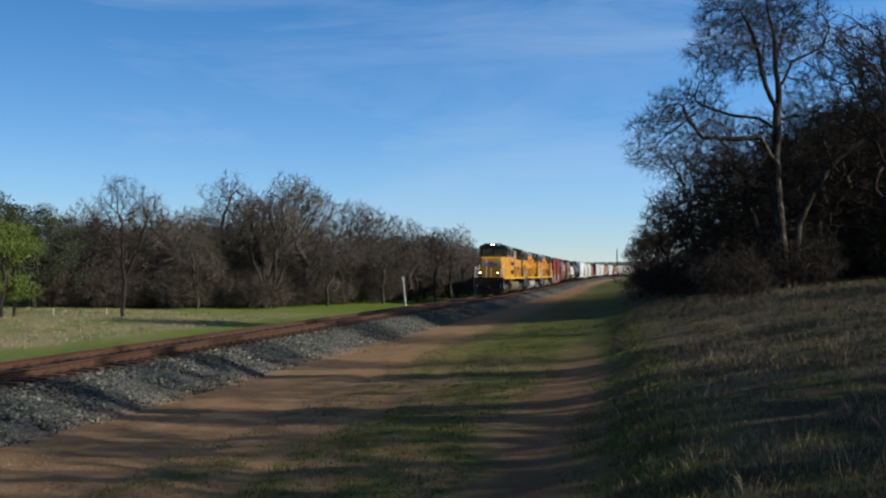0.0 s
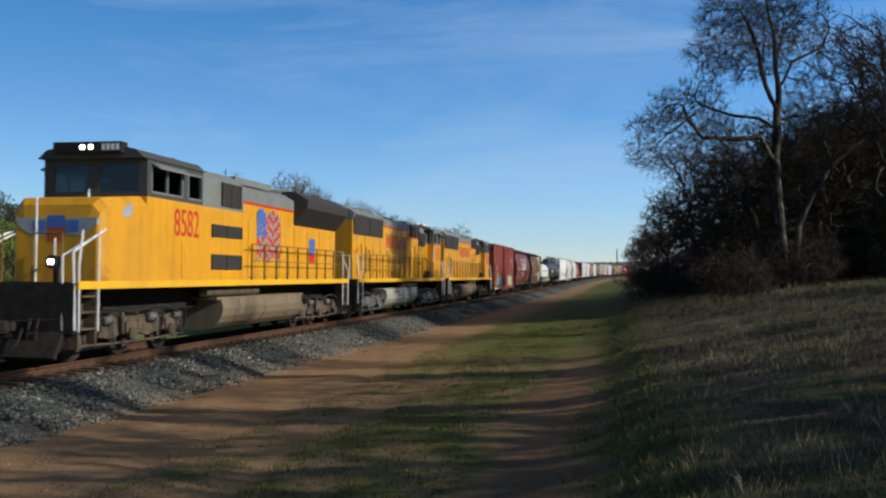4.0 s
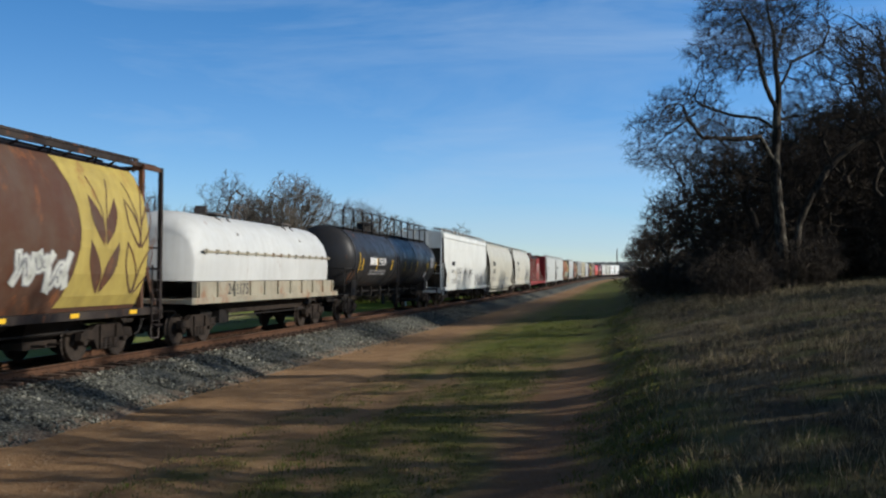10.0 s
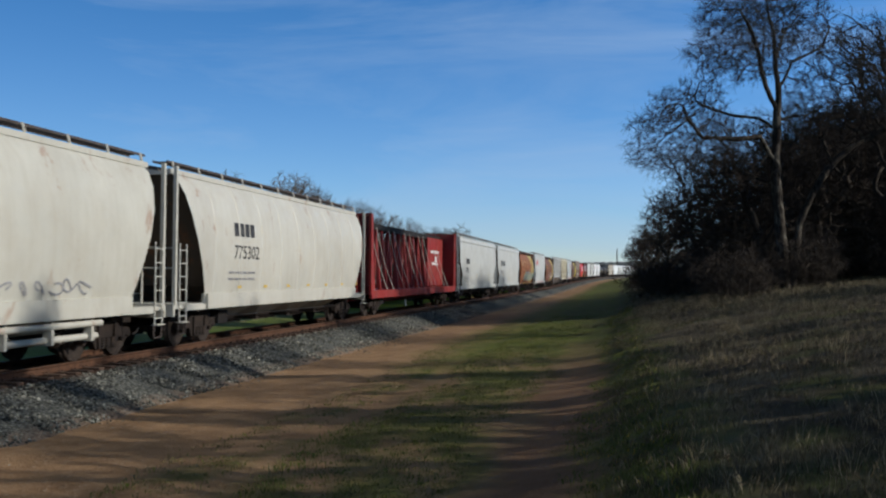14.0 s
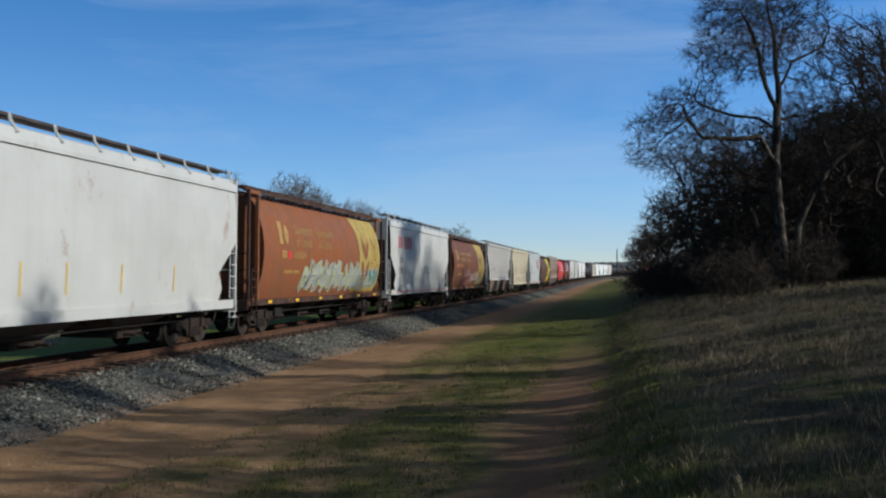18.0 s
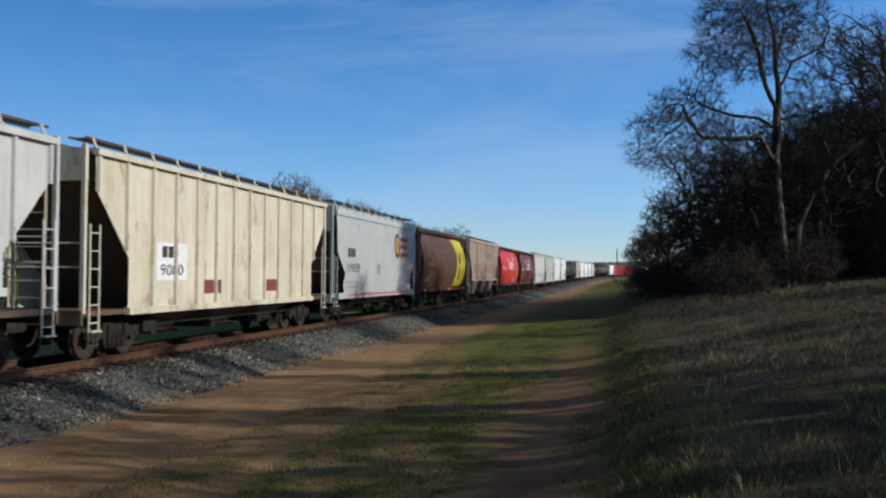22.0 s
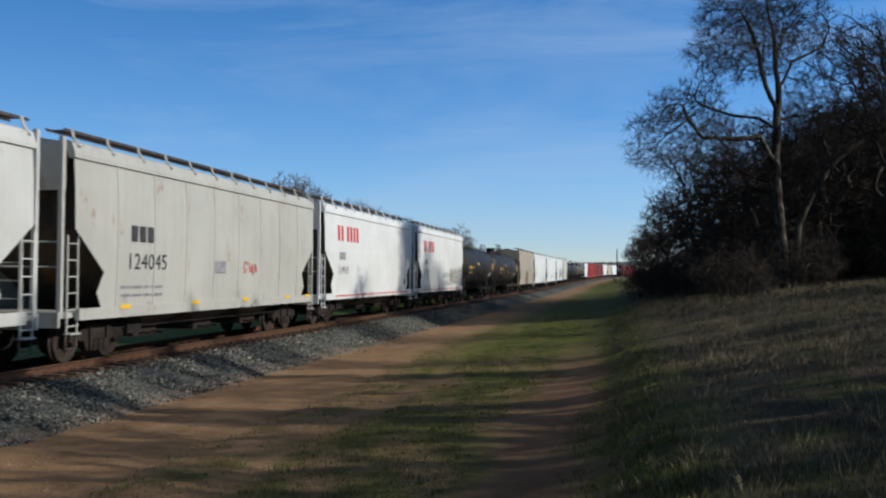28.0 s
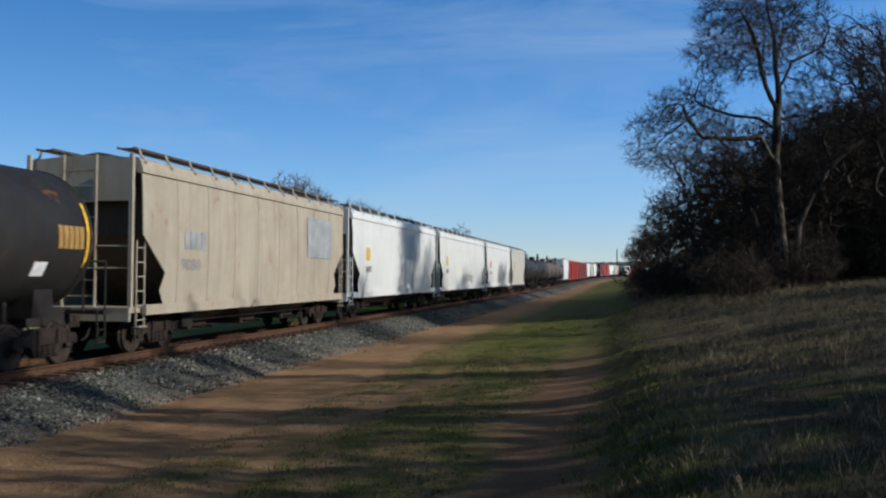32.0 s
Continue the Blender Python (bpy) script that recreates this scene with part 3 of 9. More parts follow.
def end_gear(root, h, xe, mat, deck, roof_z, ladder_top=2.75, brake=True, plate=0.0, floor=None):
    """Posts, platform, steps and grab irons at both ends."""
    for e in (1, -1):
        def deck_plate(bm):
            box(bm, *sorted((e * (h - 1.6), e * (xe + 0.12))), -1.42, 1.42, deck - 0.12, deck)
            box(bm, *sorted((e * (xe + 0.04), e * (xe + 0.12))), -1.46, 1.46, deck - 0.32, deck + 0.02)
        mpart("end_platform", ("platform", e, round(h, 2), round(xe, 2), (floor or mat).name, deck), deck_plate, floor or mat, root)

        def rail(bm):
            for z in (deck + 1.0, deck + 1.55):
                rod(bm, (e * xe, -1.40, z), (e * xe, 1.40, z), 0.028, 6)
            rod(bm, (e * xe, 0.45, deck), (e * xe, 0.45, roof_z), 0.03, 6)
            rod(bm, (e * xe, -0.45, deck), (e * xe, -0.45, roof_z), 0.03, 6)
            for i in range(9):
                z = deck + 0.3 + (roof_z - deck - 0.3) * i / 9
                rod(bm, (e * xe, -0.45, z), (e * xe, 0.45, z), 0.018, 5)
        mpart("end_railing", ("endrail", e, round(xe, 2), mat.name, deck, roof_z), rail, mat, root)
        for sgn in (1, -1):
            def post(bm):
                box(bm, -0.05, 0.05, -0.05, 0.05, deck - 0.05, roof_z)
            mpart("corner_post", ("post", mat.name, deck, roof_z), post, mat, root, pose(e * xe, sgn * 1.42, 0))

            def lad(bm):
                ladder(bm, ladder_top - 0.72, 0.40, 6)
                box(bm, -0.20, 0.20, -0.10, 0.10, 0.0, 0.03)
            mpart("ladder", ("ladder", mat.name, ladder_top), lad, mat, root, pose(e * (xe - 0.34), sgn * 1.50, 0.72))
    for e in (1, -1):
        for sgn in (1, -1):
            def stirrup(bm):
                pipe(bm, [(-0.2, 0, 0.75), (-0.2, 0, 0.40), (0.2, 0, 0.40), (0.2, 0, 0.75)], 0.022, 5)
            mpart("stirrup", "stirrup", stirrup, M_STEEL, root, pose(e * (xe - 0.34), sgn * 1.48, 0))
    for e in (1, -1) if plate else ():
        def top_plate(bm):
            box(bm, *sorted((e * (xe - 0.22), e * (xe - 0.18))), -1.38, 1.38, plate, roof_z - 0.10)
        mpart("end_plate", ("endplate", e, round(xe, 2), mat.name, plate), top_plate, mat, root)
    if brake:
        def wheel(bm):
            for i in range(14):
                a, b = 2 * math.pi * i / 14, 2 * math.pi * (i + 1) / 14
                rod(bm, (0, 0.28 * math.cos(a), 0.28 * math.sin(a)), (0, 0.28 * math.cos(b), 0.28 * math.sin(b)), 0.02, 5, False)
            for i in range(3):
                a = 2 * math.pi * i / 3
                rod(bm, (0.06, 0, 0), (0, 0.28 * math.cos(a), 0.28 * math.sin(a)), 0.015, 5, False)
        mpart("brake_wheel", ("brakewheel", mat.name), wheel, mat, root, pose(xe + 0.08, -0.75, deck + 1.25))


def slope_sheets(root, pts_front, half, mat):
    """The sloping end sheets: outline points (x, z) with half widths, at both ends."""
    for e in (1, -1):
        def go(bm):
            rows = [[bm.verts.new((e * x, y, z)) for y in (-w, w)] for (x, z), w in zip(pts_front, half)]
            for r0, r1 in zip(rows[:-1], rows[1:]):
                bm.faces.new((r0[0], r0[1], r1[1], r1[0]))
            rows2 = [[bm.verts.new((e * (x - 0.03), y, z)) for y in (-w, w)] for (x, z), w in zip(pts_front, half)]
            for r0, r1 in zip(rows2[:-1], rows2[1:]):
                bm.faces.new((r0[0], r1[0], r1[1], r0[1]))
        solid("slope_sheet", go, mat, root)


def reflectors(root, xs, z, on, material=None, size=(0.34, 0.10)):
    for x in xs:
        patch(root, x - size[0] / 2, x + size[0] / 2, z - size[1] / 2, z + size[1] / 2, on, material or M_REFLECT, "reflector", 0.02)


def barrel_hopper(k, label, mat, dark, category="grain hopper", marks=None, name="grain_hopper"):
    """A cylindrical grain hopper: barrel body, open framed ends, running boards along the top."""
    root, L = car(name, k, label, category)
    h = L / 2 - 1.55
    full = [(1.16, 1.18)] + BARREL[1:]
    solid("body", lambda bm: side_sheet(bm, full, lambda z: h, lambda z: -h, 1), mat, root, "", True)

    def roof(bm):
        prism(bm, [(-0.98, 4.74), (-0.60, 4.86), (0, 4.90), (0.60, 4.86), (0.98, 4.74), (0.95, 4.70), (-0.95, 4.70)], -h, h, "x")
    solid("roof", roof, dark, root)
    for e in (1, -1):
        def bulk(bm):
            ring = [(y, z) for y, z in BARREL]
            ring = ring + [(-y, z) for y, z in reversed(ring)]
            v = [bm.verts.new((e * (h - 0.02), y, z)) for y, z in ring]
            c = [bm.verts.new((e * (h - 0.02 - 0.55 * (4.74 - z) / 3.6), y * 0.55, z * 0.9 + 0.25)) for y, z in ring]
            n = len(v)
            for i in range(n):
                bm.faces.new((v[i], v[(i + 1) % n], c[(i + 1) % n], c[i]))
            bm.faces.new(c)
        solid("end_sheet", bulk, mat, root)

        def brace(bm):
            for sgn in (1, -1):
                rod(bm, (e * (h + 0.90), sgn * 1.30, 1.25), (e * (h + 0.02), sgn * 0.95, 4.35), 0.06, 6)
                box(bm, *sorted((e * (h - 0.02), e * (h + 0.10))), *sorted((sgn * 1.30, sgn * 1.42)), 1.2, 4.78)
                box(bm, *sorted((e * (h + 0.02), e * (h + 1.0))), *sorted((sgn * 1.36, sgn * 1.44)), 4.74, 4.86)
            box(bm, *sorted((e * (h - 0.02), e * (h + 0.10))), -1.42, 1.42, 4.70, 4.80)
        solid("end_brace", brace, mat, root)
    for sgn in (1, -1):
        def sill(bm):
            prism(bm, [(sgn * 1.10, 1.20), (sgn * 1.46, 1.20), (sgn * 1.46, 1.02), (sgn * 1.40, 1.02), (sgn * 1.40, 1.14), (sgn * 1.10, 1.14)], -L / 2 + 0.6, L / 2 - 0.6, "x")
        pieces("side_sill", sill, dark, root)

        def top_rail(bm):
            box(bm, -h - 0.95, h + 0.95, *sorted((sgn * 1.22, sgn * 1.30)), 4.80, 4.92)
            for i in range(16):
                x = h - 2 * h * i / 15
                rod(bm, (x, sgn * 0.98, 4.72), (x, sgn * 1.26, 4.86), 0.03, 5)
        mpart("roof_rail", ("roofrail", sgn, round(L, 1), dark.name), top_rail, dark, root)
    roof_gear(root, h + 0.4, 4.84, dark, 1.0, 4.78, 9, dark)
    end_gear(root, h, h + 0.95, dark, 1.20, 4.86, 2.3)
    under_hopper(root, L, M_BLACK, 1.16, 4, 0.40)
    running_gear(root, L)
    reflectors(root, [h - 0.9 - i * (2 * h - 1.4) / 5 for i in range(6)], 1.12, Side([(1.46, 0), (1.46, 6)]))
    return root, Side(full), h


def panel_hopper(k, label, mat, shift=0.0, sill=1.18, dark=None, category="covered hopper", name="covered_hopper", half=None, posts=13, seams=0, bays=3, stripe=None):
    """A flat-sided covered hopper with cut-away ends."""
    root, L = car(name, k, label, category)
    h = half or L / 2 - 0.75
    f = ends([(h - 1.25, 1.0), (h - 1.25, sill), (h - 0.95, 1.62), (h - 1.22, 2.10), (h, 3.05), (h, 6.0)])
    r = ends([(-(h - 1.25), 1.0), (-(h - 1.25), sill), (-(h - 0.95), 1.62), (-(h - 1.22), 2.10), (-h, 3.05), (-h, 6.0)])
    prof = [(1.53, 1.18), (1.55, 1.62), (1.57, 2.10), (1.59, 3.05), (1.57, 4.0), (1.53, 4.66)]
    solid("body", lambda bm: side_sheet(bm, prof, f, r, 8), mat, root)
    on = Side(prof)
    for sgn in (1, -1):
        def chord(bm):
            prism(bm, [(sgn * 1.46, 4.60), (sgn * 1.59, 4.62), (sgn * 1.585, 4.72), (sgn * 1.50, 4.96), (sgn * 1.40, 5.01), (sgn * 1.36, 4.98), (sgn * 1.42, 4.62)], -h - 0.05, h + 0.05, "x")
        solid("top_chord", chord, mat, root)

        def low(bm):
            box(bm, -h + 0.2, h - 0.2, *sorted((sgn * 1.48, sgn * 1.60)), sill - 0.16, sill + 0.10)
        pieces("side_sill", low, mat, root)
        if seams:
            def seam(bm):
                for i in range(seams):
                    x = h - 2 * h * (i + 1) / (seams + 1)
                    if abs(x) < h - 1.4:
                        for z0, z1 in ((1.3, 2.1), (2.1, 3.05), (3.05, 4.0), (4.0, 4.62)):
                            q = [bm.verts.new(Side(prof, sgn).at(xx, zz, oo)) for xx, zz, oo in ((x - 0.035, z0, 0.0), (x + 0.035, z0, 0.0), (x + 0.035, z1, 0.0), (x - 0.035, z1, 0.0))]
                            w = [bm.verts.new(Side(prof, sgn).at(xx, zz, oo)) for xx, zz, oo in ((x - 0.025, z0, 0.022), (x + 0.025, z0, 0.022), (x + 0.025, z1, 0.022), (x - 0.025, z1, 0.022))]
                            bm.faces.new(w)
                            for j in range(4):
                                bm.faces.new((q[j], q[(j + 1) % 4], w[(j + 1) % 4], w[j]))
            tagged(solid("side_seam", seam, mat, root), kind="stuff")

    def roof(bm):
        prism(bm, [(-1.42, 4.98), (-0.7, 5.06), (0, 5.08), (0.7, 5.06), (1.42, 4.98), (1.40, 4.94), (-1.40, 4.94)], -h, h, "x")
    solid("roof", roof, mat, root)
    slope_sheets(root, [(h - 0.35, 4.94), (h - 0.35, 3.05), (h - 3.1, 1.2)], [1.52, 1.52, 1.46], M_ENDSHADE)
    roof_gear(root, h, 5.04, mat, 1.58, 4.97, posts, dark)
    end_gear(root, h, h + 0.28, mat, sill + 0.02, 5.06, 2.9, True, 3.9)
    under_hopper(root, L, M_UNDERSHADE, sill, bays)
    running_gear(root, L)
    return root, on, h


def round_hopper(k, label, mat, dark=None, category="covered hopper", name="covered_hopper", seams=0):
    """A covered hopper with bulging sides that taper to the ends."""
    root, L = car(name, k, label, category)
    h = L / 2 - 0.75
    pts = [(h - 1.45, 1.0), (h - 1.45, 1.2), (h - 1.22, 1.7), (h - 0.95, 2.3), (h - 0.62, 3.0), (h - 0.34, 3.7), (h - 0.16, 4.3), (h - 0.04, 4.72), (h, 4.9), (h, 6)]
    f, r = ends(pts), ends([(-x, z) for x, z in pts])
    solid("body", lambda bm: side_sheet(bm, ROUND, f, r, 8), mat, root, "", True)
    on = Side(ROUND)
    for sgn in (1, -1):
        def chord(bm):
            box(bm, -h - 0.1, h + 0.1, *sorted((sgn * 1.0, sgn * 1.12)), 4.86, 5.0)
            prism(bm, [(sgn * 1.36, 1.50), (sgn * 1.57, 1.50), (sgn * 1.57, 1.06), (sgn * 1.36, 1.06)], -h + 1.4, h - 1.4, "x")
            box(bm, -h + 0.2, h - 0.2, *sorted((sgn * 1.30, sgn * 1.50)), 1.04, 1.20)
        pieces("side_sill", chord, mat, root)
        if seams:
            def seam(bm):
                zz = [z for _, z in ROUND][:-1]
                for i in range(seams):
                    x = h - 2 * h * (i + 1) / (seams + 1)
                    for z0, z1 in zip(zz[:-1], zz[1:]):
                        if abs(x) < f(z0) - 0.1:
                            w = [bm.verts.new(Side(ROUND, sgn).at(xx, z, o)) for xx, z, o in ((x - 0.03, z0, 0), (x, z0, 0.02), (x, z1, 0.02), (x - 0.03, z1, 0))]
                            u = [bm.verts.new(Side(ROUND, sgn).at(xx, z, o)) for xx, z, o in ((x + 0.03, z0, 0), (x + 0.03, z1, 0))]
                            bm.faces.new(w)
                            bm.faces.new((w[1], u[0], u[1], w[2]))
            tagged(solid("side_seam", seam, mat, root), kind="stuff")

    def roof(bm):
        prism(bm, [(-1.05, 4.88), (-0.5, 4.98), (0, 5.0), (0.5, 4.98), (1.05, 4.88), (1.0, 4.84), (-1.0, 4.84)], -h, h, "x")
    solid("roof", roof, mat, root)
    slope_sheets(root, [(h - 0.05, 4.86), (h - 0.45, 4.25), (h - 1.3, 3.0), (h - 2.15, 1.7), (h - 2.9, 1.2)], [1.05, 1.40, 1.58, 1.50, 1.40], M_ENDSHADE)
    roof_gear(root, h, 5.0, mat, 1.10, 4.98, 12, dark)
    end_gear(root, h, h + 0.40, mat, 1.22, 5.02, 2.9)
    under_hopper(root, L, mat, 1.16, 4, 0.50)
    running_gear(root, L)
    return root, on, h


def ribbed_hopper(k, label, mat, low=1.75, ribs=17, category="covered hopper", name="covered_hopper", white=None, openbays=True):
    """A covered hopper with outside ribs; the high-silled kind shows its sloping bays."""
    root, L = car(name, k, label, category)
    h = L / 2 - 0.85
    pts = [(h - 1.55, 1.0), (h - 1.55, 2.45), (h - 0.1, 3.95), (h, 4.05), (h, 6)]
    f, r = ends(pts), ends([(-x, z) for x, z in pts])
    prof = [(1.50, low), (1.50, 2.45), (1.50, 3.95), (1.50, 4.86)]
    solid("body", lambda bm: side_sheet(bm, prof, f, r, 6), mat, root)
    on = Side(prof)
    for sgn in (1, -1):
        for i in range(ribs):
            x = h - 0.10 - (2 * h - 0.2) * i / (ribs - 1)
            ax = abs(x)
            z0 = low if ax < h - 1.5 else 2.45 + (ax - (h - 1.55)) / 1.45 * 1.5

            def rib(bm, z0=z0):
                prism(bm, [(-0.055, sgn * 1.49), (-0.035, sgn * 1.585), (0.035, sgn * 1.585), (0.055, sgn * 1.49)], z0, 4.86, "z")
            mpart("rib", ("rib", sgn, mat.name, round(z0, 2)), rib, mat, root, pose(x, 0, 0))

        def chord(bm):
            prism(bm, [(sgn * 1.46, 4.80), (sgn * 1.62, 4.80), (sgn * 1.62, 4.94), (sgn * 1.40, 4.98)], -h - 0.05, h + 0.05, "x")
        solid("top_chord", chord, mat, root)

        def sill(bm):
            box(bm, -h + 1.5, h - 1.5, *sorted((sgn * 1.42, sgn * 1.58)), low - 0.14, low + 0.03)
        pieces("side_sill", sill, mat, root)

    def roof(bm):
        prism(bm, [(-1.42, 4.94), (-0.7, 5.02), (0, 5.04), (0.7, 5.02), (1.42, 4.94), (1.40, 4.90), (-1.40, 4.90)], -h, h, "x")
    solid("roof", roof, mat, root)
    slope_sheets(root, [(h - 0.1, 4.9), (h - 0.1, 4.2), (h - 3.4, low - 0.1)], [1.48, 1.48, 1.48], M_ENDSHADE)
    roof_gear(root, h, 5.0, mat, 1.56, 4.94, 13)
    end_gear(root, h, h + 0.30, mat, low if low < 1.5 else 1.3, 5.02, 3.2, True, 4.2, M_ENDSHADE)
    if openbays:
        span = 2 * h - 3.3
        w = span / 3
        for i in range(3):
            cx = span / 2 - (i + 0.5) * w

            def funnel(bm):
                t0 = w * 0.33
                a = [bm.verts.new((x, y, low - 0.1)) for x, y in ((-t0, -1.46), (t0, -1.46), (t0, 1.46), (-t0, 1.46))]
                b = [bm.verts.new((x, y, 0.55)) for x, y in ((t0 - 0.75, -1.38), (t0 + 0.25, -1.38), (t0 + 0.25, 1.38), (t0 - 0.75, 1.38))]
                for q in range(4):
                    bm.faces.new((a[q], a[(q + 1) % 4], b[(q + 1) % 4], b[q]))
                bm.faces.new(b)
            mpart("hopper_bay", ("slantbay", mat.name, round(w, 2)), funnel, M_BAYSHADE, root, pose(cx, 0, 0))

            def gate(bm):
                box(bm, w * 0.40 - 0.85, w * 0.40 + 0.3, -0.9, 0.9, 0.38, 0.56)
            mpart("discharge_gate", ("slantgate", round(w, 2)), gate, M_TRUCK, root, pose(cx, 0, 0))
    else:
        under_hopper(root, L, M_UNDERSHADE, low, 3)
    running_gear(root, L)
    return root, on, h
# ---- box, coil, tank and centre-beam cars ----


def boxcar(k, label, mat, plates=True, name="boxcar"):
    root, L = car(name, k, label, "boxcar")
    h = L / 2 - 0.82
    top, low = 5.02, 0.95

    def shell(bm):
        box(bm, -h, h, -1.50, 1.50, low, top)
    solid("body", shell, mat, root)
    on = Side([(1.50, 0), (1.50, 6)])
    for sgn in (1, -1):
        xs = [h - 0.75 - i * (h - 2.4) / 5 for i in range(6)] + [-(h - 0.75 - i * (h - 2.9) / 4) for i in range(4)]
        for x in xs:
            def rib(bm):
                prism(bm, [(-0.03, sgn * 1.495), (-0.02, sgn * 1.53), (0.02, sgn * 1.53), (0.03, sgn * 1.495)], low + 0.05, top - 0.06, "z")
            mpart("side_seam", ("seam", sgn, mat.name), rib, mat, root, pose(x, 0, 0))

        def sill(bm):
            box(bm, -h - 0.02, h + 0.02, *sorted((sgn * 1.44, sgn * 1.55)), low - 0.22, low + 0.02)
            box(bm, -2.4, 2.6, *sorted((sgn * 1.40, sgn * 1.53)), low - 0.42, low - 0.20)
        pieces("side_sill", sill, mat, root)

        def eave(bm):
            box(bm, -h - 0.03, h + 0.03, *sorted((sgn * 1.44, sgn * 1.56)), top - 0.07, top + 0.05)
        solid("eave", eave, mat, root)

        def tracks(bm):
            box(bm, -4.9, 1.5, *sorted((sgn * 1.50, sgn * 1.60)), top - 0.20, top - 0.12)
            box(bm, -4.9, 1.5, *sorted((sgn * 1.50, sgn * 1.58)), low + 0.02, low + 0.10)
        pieces("door_track", tracks, mat, root)

        def door(bm):
            box(bm, -1.84, 1.26, *sorted((sgn * 1.51, sgn * 1.565)), low + 0.10, top - 0.20)
        d = solid("door", door, mat, root)
        for z in (1.15, 2.15, 3.45, 4.72):
            mpart("door_brace", ("brace", sgn, mat.name), lambda bm: box(bm, -1.84, 1.26, *sorted((sgn * 1.566, sgn * 1.60)), -0.05, 0.05), mat, d, pose(0, 0, z))
        for x in (-1.80, -0.30, 1.22):
            mpart("door_stile", ("stile", sgn, mat.name), lambda bm: box(bm, -0.05, 0.05, *sorted((sgn * 1.566, sgn * 1.605)), low + 0.10, top - 0.20), mat, d, pose(x, 0, 0))

        for x in (-1.40, 0.75):
            mpart("lock_bar", ("lockbar", sgn, mat.name), lambda bm: rod(bm, (0, sgn * 1.63, low + 0.1), (0, sgn * 1.63, top - 0.3), 0.03, 6), mat, d, pose(x, 0, 0))

        def lad(bm):
            ladder(bm, 3.2, 0.46, 8)
        for e in (1, -1):
            mpart("ladder", ("boxladder", mat.name), lad, mat, root, pose(e * (h - 0.35), sgn * 1.56, 0.50))
    for e in (1, -1):
        for i in range(10):
            z = low + 0.25 + i * (top - low - 0.9) / 10
            mpart("end_corrugation", ("corr", e, mat.name, round(h, 2)), lambda bm: prism(bm, [(e * h, 0), (e * (h + 0.10), 0.10), (e * (h + 0.10), 0.20), (e * h, 0.32)], -1.38, 1.38), mat, root, pose(0, 0, z))
        for y in (-1.46, 1.46):
            mpart("corner_post", ("boxpost", e, mat.name, round(h, 2)), lambda bm: box(bm, *sorted((e * h, e * (h + 0.05))), -0.05, 0.05, low, top), mat, root, pose(0, y, 0))

    def roof(bm):
        n = 13
        for i in range(n):
            a, b = -h + 2 * h * i / n, -h + 2 * h * (i + 1) / n
            prism(bm, [(-1.5, top), (-0.75, top + 0.09), (0, top + 0.13), (0.75, top + 0.09), (1.5, top), (1.5, top - 0.02), (-1.5, top - 0.02)], a + 0.02, b - 0.02, "x")
            prism(bm, [(-1.5, top + 0.02), (0, top + 0.17), (1.5, top + 0.02), (0, top + 0.1)], b - 0.04, b + 0.04, "x")
    solid("roof", roof, mat, root)
    running_gear(root, L, 2.7)
    return root, on, h


